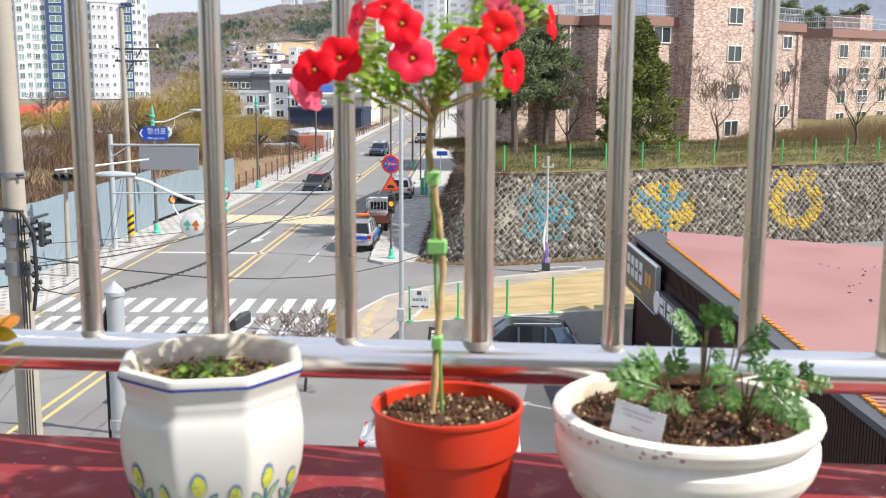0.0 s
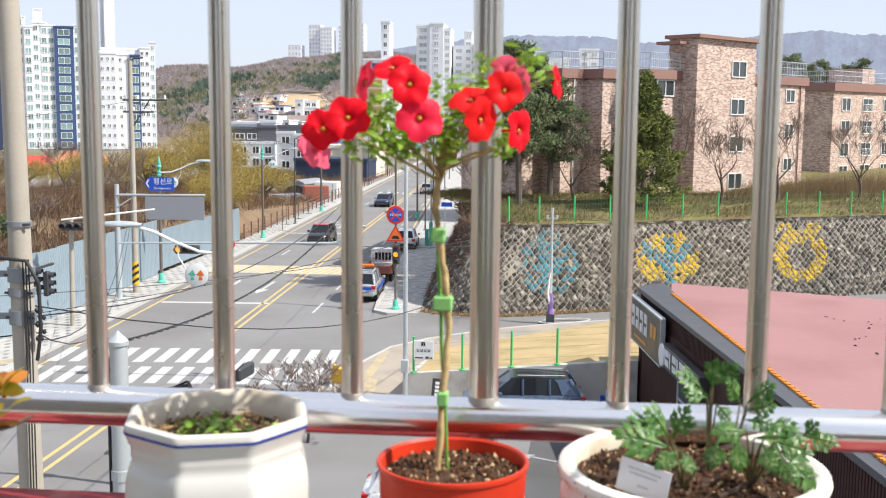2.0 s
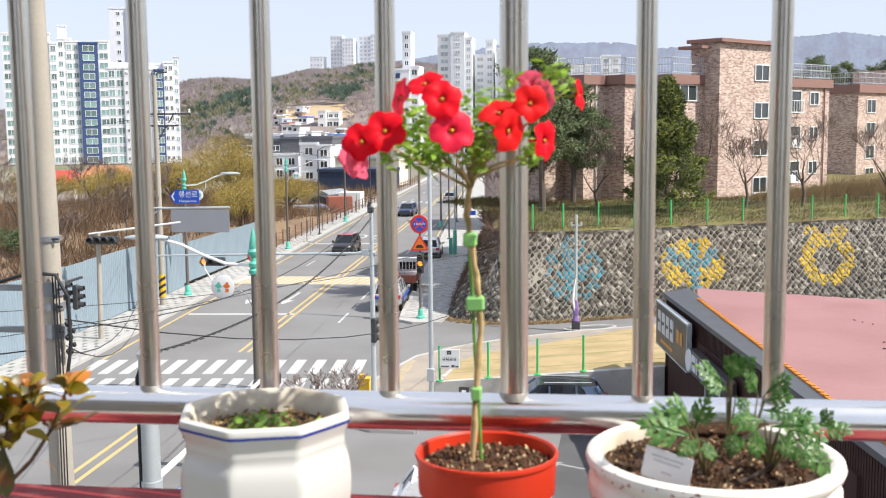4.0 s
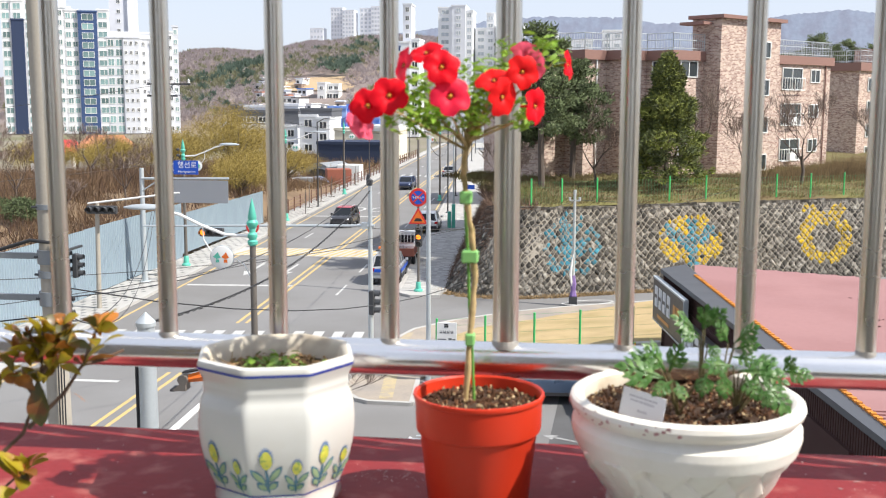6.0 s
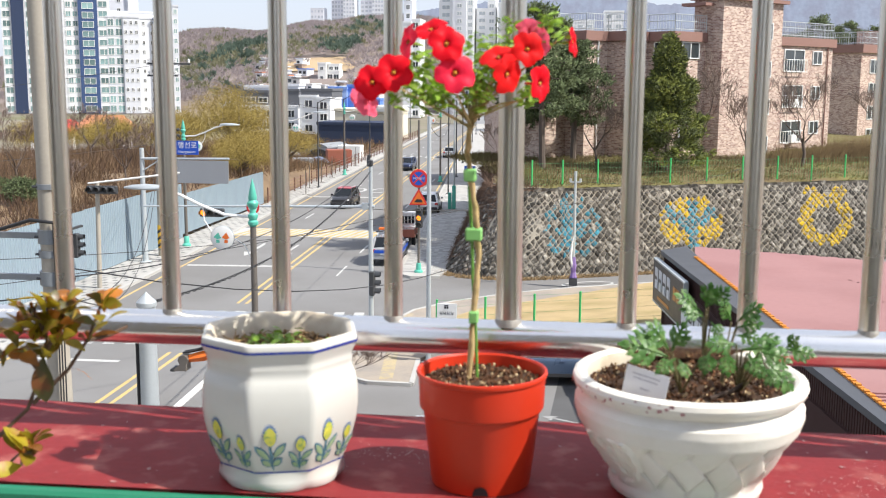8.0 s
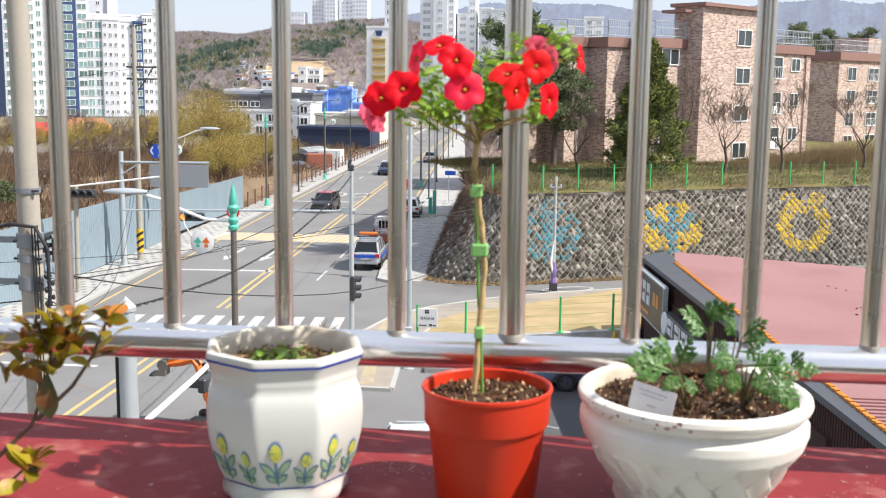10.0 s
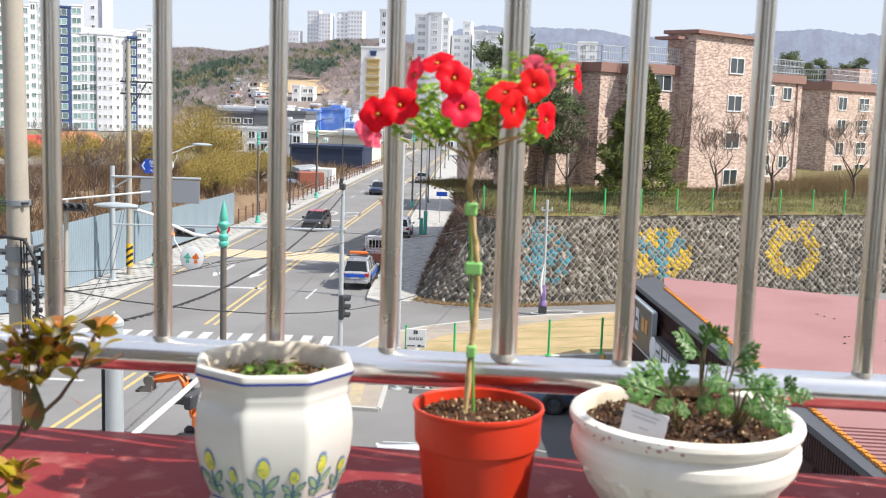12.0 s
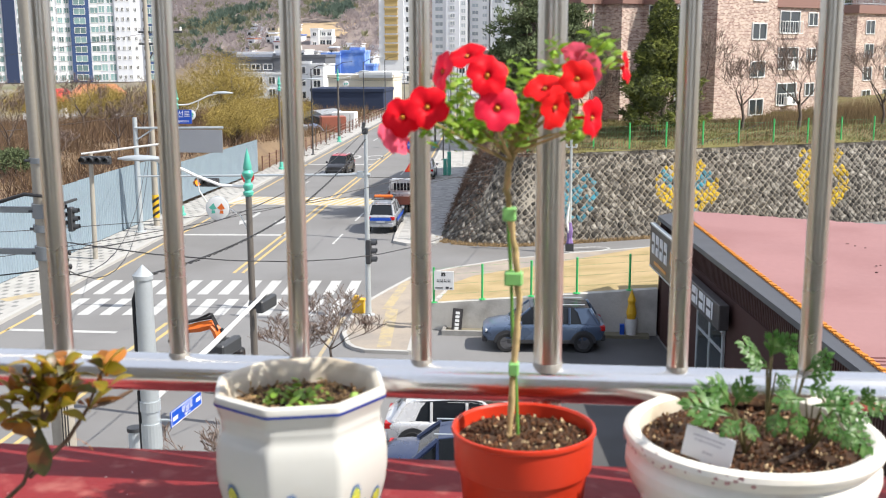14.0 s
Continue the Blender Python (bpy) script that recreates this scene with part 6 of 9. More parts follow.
# lawn fence, notice board and things by the low wall
lf = thing("lawn_fence", (0, 0, 0), label="green post and wire fence along the lawn", category="fence")
lp = Geo().cyl((0, 0, -0.1), (0, 0, 1.42), 0.045, n=8).lathe([(0.14, 0.0), (0.14, 0.03), (0.05, 0.05)], 8).mesh("post", M_GREENPOST)
lpts = [(x, 39.47 - (x + 4.7) * 0.011, 1.08 + 0.09 * (x + 4.6)) for x in (-4.7, -2.8, -0.9, 0.85, 2.85, 4.6)]
for p in lpts:
    part("post", lp, None, lf, m=pose(*p))
for z in (0.3, 0.7, 1.1, 1.36):
    part("wire", Geo().tube([(p[0], p[1], p[2] + z) for p in lpts], 0.004, 4), M_WIRE, lf)
nb_ = thing("notice_board", (-4.3, 39.36, 1.62), label="white notice board with dark emblem on the green fence", category="sign")
part("panel", Geo().box(-0.38, 0.4, -0.03, 0.0, 0, 0.75, bev=0.008), M_WHITE, nb_)
part("emblem", Geo().box(-0.09, -0.02, -0.036, -0.03, 0.55, 0.63).box(0.0, 0.07, -0.036, -0.03, 0.55, 0.63).box(-0.09, 0.07, -0.036, -0.03, 0.64, 0.69), M_BLACK, nb_)
for x0, x1 in ((-0.26, -0.2), (-0.12, -0.06), (0.02, 0.08), (0.17, 0.23)):
    part("lettering", Geo().box(x0, x1, -0.036, -0.03, 0.32, 0.36).box(x0, x0 + 0.02, -0.036, -0.03, 0.37, 0.43).box(x1 + 0.01, x1 + 0.03, -0.036, -0.03, 0.3, 0.43), M_DARK, nb_)
part("small_print", Geo().box(-0.33, -0.02, -0.036, -0.03, 0.06, 0.1).box(0.08, 0.2, -0.036, -0.03, 0.05, 0.13).box(0.24, 0.34, -0.036, -0.03, 0.05, 0.1), M_DARK, nb_)
t = thing("standing_sign", (-3.78, 39.0, 0), 0, "black upright sign with white characters leaning on the wall", "sign")
part("board", Geo().box(-0.2, 0.2, -0.02, 0.03, 0, 0.95, pose(0, 0, 0, -10, 4, 0)), M_BOARD, t)
for k in range(5):
    part("lettering", Geo().box(-0.08, 0.08, -0.026, -0.02, 0.12 + 0.15 * k, 0.23 + 0.15 * k, pose(0, 0, 0, -10, 4, 0)), M_WHITE, t)
pl = Geo().box(-4.3, -2.5, 38.55, 38.68, 0, 0.2).box(-4.3, -4.18, 38.68, 39.3, 0, 0.2)
solid("planter_edge", pl, M_CONCRETE, "low concrete planter edging by the wall", "planter", kind="structure")
solid("planter_soil", Geo().box(-4.18, 3.6, 38.72, 39.32, 0, 0.12), M_GROUND, "brown soil strip along the wall", "planter", kind="structure")
t = thing("umbrella_bin", (2.92, 39.0, 0.0), label="white bin holding a folded yellow parasol", category="bin")
part("bin", Geo().lathe([(0.0, 0.12), (0.2, 0.12), (0.24, 0.75), (0.22, 0.75), (0.18, 0.2)], 16), M_WHITE, t, smooth=40)
part("parasol", Geo().lathe([(0.15, 0.7), (0.2, 0.95), (0.13, 1.3), (0.16, 1.45), (0.05, 1.75), (0.0, 1.9)], 9), M_YELLOW, t)
part("box", Geo().box(-0.42, -0.25, -0.1, 0.1, 0.12, 0.5), M_BLUESIGN, t)
t = thing("banner_pole", (0.75, 55.6, 0), label="thin grey pole with a furled purple banner", category="pole")
part("pole", Geo().cyl((0, 0, 0), (0, 0, 6.0), 0.09, 0.07, n=10), M_GALV, t)
part("lamp_cluster", Geo().box(-0.28, 0.28, -0.05, 0.05, 5.62, 5.7).cyl((-0.26, 0, 5.66), (-0.26, 0, 5.84), 0.06).cyl((0.26, 0, 5.66), (0.26, 0, 5.84), 0.06).cyl((0.0, 0, 6.0), (0.0, 0, 6.22), 0.08), M_GALV, t)
M_PURPLE = mat("purple_cloth", (0.20, 0.13, 0.33), 0.8, var=0.3, scale=5)
part("banner", Geo().lathe([(0.09, 0.35), (0.2, 0.55), (0.13, 0.8), (0.17, 1.2), (0.08, 1.7)], 7), M_PURPLE, t)
part("foot", Geo().box(-0.22, 0.22, -0.2, 0.2, 0, 0.5), M_DARK, t)
part("white_cloth", Geo().tube([(-0.06, -0.1, 1.1), (-0.16, -0.12, 1.7), (-0.1, -0.1, 2.3), (-0.02, -0.09, 2.8)], [0.05, 0.09, 0.06, 0.02], 6), M_WHITE, t, "torn white cloth wrapped on the pole")

# cables
def cable(name, a, b, sag, r=0.013, n=14, wound=0.0):
    """A sagging cable; a wound one carries a second, loosely coiled strand."""
    a, b = Vector(a), Vector(b)
    n = n * 8 if wound else n
    pts = [a.lerp(b, i / n) - Vector((0, 0, sag * 4 * (i / n) * (1 - i / n))) for i in range(n + 1)]
    g = Geo().tube(pts, r, 5)
    if wound:
        coil = []
        for i, p in enumerate(pts):
            k = wound * (0.6 + 0.9 * abs(noise.noise((i * 0.11, 3, 1))))
            coil.append(p + Vector((k * math.cos(i * 1.9), 0, -0.5 * wound + k * math.sin(i * 1.9))))
        g.tube(coil, r * 0.8, 4)
    return solid(name, g, M_CABLE, "black overhead cable bundle with a coiled strand" if wound else "black overhead cable sagging across the street", "cable", "overhead cables")


cable("overhead_cable", (-8.4, 16, 7.6), (-7.58, 41, 7.7), 0.9, 0.012)
cable("overhead_cable", (-7.62, 18, 6.8), (-7.58, 41, 7.35), 0.78, 0.015, 24, 0.035)
cable("overhead_cable", (-24.4, 61.6, 11.7), (-60, 40, 9), 1.2)
cable("overhead_cable", (-24.4, 61.6, 7.0), (-40, 20, 8.2), 0.8)
cable("overhead_cable", (-24.4, 61.6, 11.7), (-24.6, 118, 8.1), 1.2)
cable("overhead_cable", (-23.0, 61.6, 11.7), (-9.3, 88.2, 8.6), 1.5)
cable("overhead_cable", (-8.5, 16, 7.2), (-24.4, 61.6, 6.8), 2.6)
cable("overhead_cable", (-8.5, 16, 7.4), (-24.4, 61.6, 6.2), 3.2)
cable("overhead_cable", (-30, 14, 8.0), (0.75, 55.6, 5.6), 1.9)
cable("overhead_cable", (-8.5, 16, 7.8), (0.75, 55.6, 5.7), 2.4)
cable("overhead_cable", (-30, 18, 6.4), (-8.5, 16, 7.3), 0.6)
cable("overhead_cable", (-30, 18, 5.0), (-4.98, 39.1, 6.2), 0.9)
cable("overhead_cable", (-7.58, 41, 5.8), (12, 63, 6.5), 1.0)
cable("overhead_cable", (0.75, 55.6, 5.7), (48, 66, 7.0), 1.2)
cable("overhead_cable", (-4.98, 39.1, 9.3), (-9.1, 88.2, 8.7), 1.3)


# ---- trees and scrub ----
M_TRUNK = mat("grey_brown_bark", (0.11, 0.085, 0.07), 0.9, var=0.35, scale=3, fine=30, bump=0.01, bscale=25)
M_TWIGS = mat("fine_bare_twigs", (0.19, 0.14, 0.115), 0.9, var=0.2, scale=2, island=0.3)
M_CONIFER = mat("dark_juniper_spray", (0.055, 0.070, 0.016), 0.85, var=0.3, scale=0.6, fine=6, island=0.55)
M_CONIFER_L = mat("sunlit_olive_juniper", (0.125, 0.145, 0.024), 0.85, var=0.3, scale=0.6, fine=6, island=0.4)
M_PINE = mat("dark_pine_needles", (0.085, 0.112, 0.046), 0.85, var=0.3, scale=0.6, fine=6, island=0.55)
M_WILLOW = mat("yellow_olive_willow", (0.27, 0.20, 0.05), 0.9, var=0.3, scale=0.4, fine=4, island=0.45)
M_BRUSH = mat("dry_brown_brush", (0.155, 0.098, 0.055), 0.95, var=0.3, scale=0.5, fine=5, island=0.5)
M_BRUSH_D = mat("dark_bramble", (0.10, 0.062, 0.045), 0.95, var=0.3, scale=0.5, fine=5, island=0.5)
M_IVY = mat("withered_creeper", (0.125, 0.078, 0.055), 0.95, var=0.3, scale=2, island=0.5)


def blade(g, p, d, w, ln):
    """A thin tapering blade from p along d."""
    d = Vector(d).normalized()
    s = d.cross(Vector((0.3, -1, 0.2))).normalized() * w
    p = Vector(p)
    g.add([p - s, p + s, p + d * ln], [(0, 1, 2)])


def bare_tree(at, h, seed, spread=0.55, name="bare_tree", label="leafless tree with fine brown twigs", up=0.75):
    """A leafless tree: trunk and forking limbs that end in sprays of fine twigs."""
    r = random.Random(seed)
    t = thing(name, at, 0, label, "tree")
    limbs, fine = Geo(), Geo()

    def grow(p, d, ln, rad, depth):
        pts, rs = [p], [rad]
        q = p.copy()
        for i in range(3):
            d = (d + Vector((r.gauss(0, 0.12), r.gauss(0, 0.12), 0.05))).normalized()
            q = q + d * ln / 3
            pts.append(q.copy())
            rs.append(rad * (1 - 0.16 * (i + 1)))
        (limbs if depth < 3 else fine).tube(pts, [max(q_, 0.009) for q_ in rs], 6 if depth < 2 else 3, caps=False)
        if depth >= 6:
            return
        for k in range(3):
            a, tilt = r.uniform(0, 6.283), r.uniform(0.35, 0.75) * (spread / 0.55)
            side = Vector((math.cos(a), math.sin(a), 0))
            nd = (d * math.cos(tilt) + side * math.sin(tilt) + Vector((0, 0, 0.26 * up))).normalized()
            grow(pts[-1] if k else pts[2], nd, ln * r.uniform(0.55, 0.85), rs[-1] * 0.68, depth + 1)

    first = h * 0.30
    trunk = Geo().tube([(0, 0, -0.2), (0.02 * h, 0, first * 0.5), (0.0, 0.02 * h, first)], [h * 0.020, h * 0.016, h * 0.014], 8)
    part("trunk", trunk, M_TRUNK, t, smooth=50)
    for k in range(4):
        a = 6.283 * k / 4 + r.uniform(-0.4, 0.4)
        grow(Vector((0, 0.02 * h, first * r.uniform(0.75, 1.0))), Vector((math.cos(a) * spread, math.sin(a) * spread, up)), h * 0.25 * r.uniform(0.75, 1.2), h * 0.010, 1)
    tagged(part("branchwork", limbs, M_TRUNK, t), kind="stuff")
    tagged(part("twig_spray", fine, M_TWIGS, t), kind="stuff")
    return t


def spray(g, r, c, out, n, s):
    """A clump of short needle blades round a place."""
    for _ in range(n):
        d = Vector((r.gauss(0, 1), r.gauss(0, 1), r.gauss(0, 0.8))) + Vector(out) * 0.9
        p = Vector(c) + Vector((r.gauss(0, s * 0.55), r.gauss(0, s * 0.55), r.gauss(0, s * 0.4)))
        blade(g, p, d, s * 0.16, s * r.uniform(0.7, 1.3))


def juniper(at, h, rad, seed):
    r = random.Random(seed)
    t = thing("juniper_tree", at, 0, "dense dark green conical juniper on the terrace", "tree")
    part("trunk", Geo().tube([(0, 0, -0.2), (0.05, 0, h * 0.5), (0, 0, h * 0.95)], [0.16, 0.09, 0.02], 8), M_TRUNK, t)
    dark, light, limbs = Geo(), Geo(), Geo()
    for _ in range(1150):
        u = r.random() ** 0.75
        z = h * (0.07 + 0.93 * u)
        prof = rad * (1 - u) ** 0.8 * (0.86 + 0.22 * math.sin(u * 23 + r.uniform(0, 1)))
        prof *= min(1, 0.55 + u * 4)
        a = r.uniform(0, 6.283)
        q = prof * (0.45 + 0.55 * math.sqrt(r.random())) * (1 + 0.18 * noise.noise((math.cos(a) * 2, math.sin(a) * 2, z * 0.7)))
        c = (q * math.cos(a), q * math.sin(a), z)
        # a lighter olive, painted as if sunlit, goes to random sprays
        spray(dark if r.random() < 0.5 else light, r, c, (math.cos(a), math.sin(a), 0.5), 26, 0.26)
    for k in range(40):
        a, z = r.uniform(0, 6.283), h * r.uniform(0.08, 0.8)
        q = rad * (1 - z / h) ** 0.7
        limbs.tube([(0, 0, z), (q * 0.8 * math.cos(a), q * 0.8 * math.sin(a), z + 0.4)], [0.04, 0.01], 4)
    tagged(part("branchwork", limbs, M_TRUNK, t), kind="stuff")
    tagged(part("foliage", dark, M_CONIFER, t), kind="stuff")
    tagged(part("sunlit_foliage", light, M_CONIFER_L, t), kind="stuff")
    return t


def pine(at, h, rad, seed, lean=0.0):
    r = random.Random(seed)
    t = thing("pine_tree", at, 0, "tall dark pine with layered open branches", "tree")
    top = Vector((lean, 0, h))
    part("trunk", Geo().tube([(0, 0, -0.3), (lean * 0.2, 0.1, h * 0.4), (lean * 0.6, 0, h * 0.75), top * 0.98], [0.22, 0.17, 0.1, 0.03], 8), M_TRUNK, t)
    limbs, needles = Geo(), Geo()
    for k in range(46):
        u = 0.40 + 0.58 * (k / 45)
        a = r.uniform(0, 6.283)
        ln = rad * (1.15 - u) ** 0.6 * r.uniform(0.55, 1.15)
        p0 = Vector((lean * u, 0, h * u))
        p1 = p0 + Vector((math.cos(a) * ln, math.sin(a) * ln, r.uniform(-0.3, 0.7)))
        mid = p0.lerp(p1, 0.5) + Vector((0, 0, -0.15))
        limbs.tube([p0, mid, p1], [0.06, 0.04, 0.015], 5)
        for q in range(9):
            c = mid.lerp(p1, r.uniform(-0.3, 1.1)) + Vector((r.gauss(0, 0.3), r.gauss(0, 0.3), r.gauss(0.1, 0.14)))
            spray(needles, r, c, (math.cos(a) * 0.5, math.sin(a) * 0.5, 0.7), 30, 0.3)
    tagged(part("branchwork", limbs, M_TRUNK, t), kind="stuff")
    tagged(part("needles", needles, M_PINE, t), kind="stuff")
    return t


juniper((6.4, 66.2, 5.3), 8.3, 3.3, 4)
pine((-1.2, 66.0, 5.2), 9.8, 4.4, 6, -0.6)
pine((0.7, 71.0, 5.2), 8.0, 2.7, 8, 0.3)
pine((-1.8, 73.5, 5.0), 7.0, 2.6, 9, -0.3)
for i, (x, h) in enumerate(((27.5, 11.5), (30.5, 13.4), (33.0, 12.2), (36.0, 12.6), (39.5, 13.0))):
    pine((x, 135 + i, 5.0), h, 3.6, 20 + i)
bare_tree((2.1, 68.5, 5.1), 5.2, 3)
bare_tree((11.9, 70.5, 5.3), 6.0, 5)
bare_tree((15.7, 71.5, 5.3), 6.6, 7, 0.6)
bare_tree((8.6, 69.5, 5.3), 6.6, 11, 0.6)
bare_tree((22, 75, 5.3), 6.0, 13)
bare_tree((-3.4, 63.5, 4.9), 3.6, 15)
r = random.Random(31)
shr = Geo()
straw = Geo()
for _ in range(6500):
    s = r.uniform(cum[6], cum[12] + 14)
    p = wall_at(s, WALL_H, -r.uniform(0.2, 19.0))
    zt = turf_z(p[0], p[1]) - 0.05
    pale = noise.noise((p[0] * 0.25, p[1] * 0.25, 3)) + r.gauss(0, 0.15) > 0.0
    for _ in range(9):
        blade(straw if pale else shr, (p[0] + r.gauss(0, 0.3), p[1] + r.gauss(0, 0.3), zt), (r.gauss(0, 0.8), r.gauss(0, 0.8), 0.9), 0.02, r.uniform(0.12, 0.55))
M_STRAW = mat("dry_straw_grass", (0.125, 0.095, 0.045), 0.95, var=0.3, scale=1, island=0.4)
solid("straw_grass", straw, M_STRAW, "dry straw-coloured grass tufts on the terrace", "grass", kind="stuff")
solid("terrace_grass", shr, M_EARTH, "tufts of rough grass on the terrace", "grass", kind="stuff")
shr = Geo()
for _ in range(430):
    x = 13 + 27 * r.random() ** 0.8
    y = 72.5 + (x - 15) * 0.55 + r.uniform(-1, 6) * (1 if x > 19 else 0.3)
    zt = turf_z(x, y) - 0.05
    for _ in range(40):
        blade(shr, (x + r.gauss(0, 0.5), y + r.gauss(0, 0.5), zt), (r.gauss(0, 0.4), r.gauss(0, 0.4), 1), 0.010, r.uniform(0.4, 1.7) * (1.25 if x > 19 else 1.0))
solid("hedge_scrub", shr, mat("bare_yellow_brown_hedge", (0.155, 0.105, 0.05), 0.95, var=0.3, scale=0.6, fine=5, island=0.45), "bare yellowish shrub hedge before the apartments", "shrub", kind="stuff")

# creeper over the street side of the stone wall
g = Geo()
for _ in range(9500):
    s = cum[6] - abs(r.gauss(0, 1)) * 14 + 0.6
    if s < cum[1]:
        continue
    h = WALL_H * r.random() ** (0.55 if s < cum[5] else 0.3) + r.uniform(0, 0.25)
    p = wall_at(max(s, 0.1), min(h, WALL_H), 0.06 + r.random() * 0.12)
    blade(g, p, (r.gauss(0, 1), r.gauss(0, 1), r.gauss(-0.4, 0.8)), r.uniform(0.008, 0.024), r.uniform(0.2, 0.6))
for _ in range(1500):
    s = r.uniform(cum[2], cum[8] + 1.0)
    p = wall_at(s, WALL_H, -r.uniform(-0.2, 1.2))
    blade(g, (p[0], p[1], WALL_H - 0.1), (r.gauss(0, 0.7), r.gauss(0, 0.7), r.uniform(0.1, 1)), 0.03, r.uniform(0.3, 0.9))
for _ in range(1600):
    s = r.uniform(cum[3], cum[6] + 0.8)
    p = wall_at(s, WALL_H * r.random() ** 0.7, 0.1 + r.random() * 0.1)
    blade(g, p, (r.gauss(0, 1), r.gauss(0, 1), r.gauss(-0.4, 0.8)), r.uniform(0.008, 0.02), r.uniform(0.2, 0.5))
solid("creeper", g, M_IVY, "withered brown creeper over the wall", "creeper", kind="stuff")

# dry verge at the foot of the wall
g = Geo()
for _ in range(6500):
    s = r.uniform(cum[5], cum[11] + 6)
    p = wall_at(s, 0.0, 0.22 + 0.55 * r.random() ** 1.4)
    blade(g, (p[0], p[1], 0.0), (r.gauss(0, 0.8), r.gauss(0, 0.8), r.uniform(0.2, 1)), r.uniform(0.01, 0.03), r.uniform(0.08, 0.28))
solid("verge_grass", g, mat("dry_verge_grass", (0.24, 0.165, 0.085), 0.95, var=0.3, scale=1, island=0.5), "dry brown grass along the foot of the wall", "grass", kind="stuff")

# rough bank, scrub and willows behind the hoarding
g = Geo()
nx, ny = 20, 24
for j in range(ny + 1):
    for i in range(nx + 1):
        x, y = -26.3 - 60 * (i / nx) ** 1.4, 10 + 120 * j / ny
        z = 2.0 + 1.7 * min(1, i / 4) + noise.noise((x * 0.12, y * 0.12, 5)) * 0.8 - max(0, (y - 85) / 45) * 2.6
        if y > 67 and i < 2:
            z = -0.25 if i == 0 else 0.6 * z
        g.v.append((x, y, z))
g.f = [(j * (nx + 1) + i + 1, j * (nx + 1) + i, (j + 1) * (nx + 1) + i, (j + 1) * (nx + 1) + i + 1) for j in range(ny) for i in range(nx)]
solid("rough_bank", g, mat("dry_grass_bank", (0.21, 0.145, 0.085), 0.95, var=0.4, scale=0.3, fine=4, second=(0.14, 0.095, 0.06), mscale=0.3), "dry brown rough bank behind the hoarding", "bank", kind="structure", smooth=60)


def bank_z(x, y):
    i = max(0, ((-26.3 - x) / 60)) ** (1 / 1.4) * 20 if x < -26.3 else 0
    return 2.0 + 1.7 * min(1, i / 4) - max(0, (y - 85) / 45) * 2.6


brush, dark = Geo(), Geo()
for _ in range(1500):
    x, y = -28.2 - 24 * r.random() ** 1.3, r.uniform(36, 128)
    z = bank_z(x, y) - 0.1
    hgt = r.uniform(0.6, 1.6) if x > -34 else r.uniform(1.0, 2.4)
    gg = brush if r.random() < 0.72 else dark
    for _ in range(26):
        blade(gg, (x + r.gauss(0, 0.6), y + r.gauss(0, 0.6), z), (r.gauss(0, 0.45), r.gauss(0, 0.45), 1), 0.022, hgt * r.uniform(0.5, 1.2))
solid("dry_brush", brush, M_BRUSH, "dry brown brush behind the hoarding", "scrub", kind="stuff")
solid("bramble", dark, M_BRUSH_D, "dark bramble stems behind the hoarding", "scrub", kind="stuff")


def willow(at, h, rad, seed):
    """A willow in bud: forking limbs and hanging yellow-olive wisps in an uneven crown."""
    r = random.Random(seed)
    t = thing("willow_tree", at, 0, "budding yellow-olive willow behind the hoarding", "tree")
    limbs, wisps = Geo(), Geo()
    part("trunk", Geo().tube([(0, 0, -0.4), (0.1, 0, h * 0.25), (0, 0.1, h * 0.45)], [0.2, 0.16, 0.12], 7), M_TRUNK, t)
    for k in range(34):
        a, u = r.uniform(0, 6.283), r.random()
        q = rad * math.sqrt(r.random())
        tip = Vector((q * math.cos(a), q * math.sin(a), h * (0.62 + 0.38 * math.sqrt(max(0, 1 - (q / rad) ** 2))) * r.uniform(0.85, 1.02)))
        p0 = Vector((0, 0, h * r.uniform(0.2, 0.45)))
        mid = p0.lerp(tip, 0.55) + Vector((r.gauss(0, 0.2), r.gauss(0, 0.2), 0.3))
        limbs.tube([p0, mid, tip], [0.06, 0.035, 0.01], 4)
        for _ in range(125):
            c = mid.lerp(tip, r.uniform(0.0, 1.1)) + Vector((r.gauss(0, 0.5), r.gauss(0, 0.5), r.gauss(0, 0.35)))
            blade(wisps, c, (r.gauss(0, 0.5), r.gauss(0, 0.5), r.uniform(-1.2, 0.7)), 0.012, r.uniform(0.5, 1.2))
    tagged(part("branchwork", limbs, M_TRUNK, t), kind="stuff")
    tagged(part("hanging_foliage", wisps, M_WILLOW, t), kind="stuff")
    return t


for i, (x, y, h, rad) in enumerate(((-29.5, 98, 4.9, 3.2), (-33, 104, 6.8, 4.2), (-38, 100, 5.8, 4.0), (-43, 98, 5.0, 3.8), (-36, 112, 9.0, 4.5), (-30, 114, 5.0, 3.4), (-47, 106, 5.3, 3.8), (-41, 112, 6.6, 4.0), (-52, 102, 5.0, 3.8), (-28, 90, 4.2, 2.4))):
    willow((x, y, bank_z(x, y) - 0.6), h - 0.5, rad, 40 + i)
for i, (x, y, h) in enumerate(((-31, 72, 5.0), (-36, 66, 5.4), (-42, 70, 6.0), (-33, 82, 5.0), (-39, 84, 6.0), (-47, 78, 6.5), (-30, 60, 3.8), (-45, 60, 5.0))):
    bare_tree((x, y, bank_z(x, y) - 0.3), h, 60 + i, 0.6, label="leafless brown tree behind the hoarding")
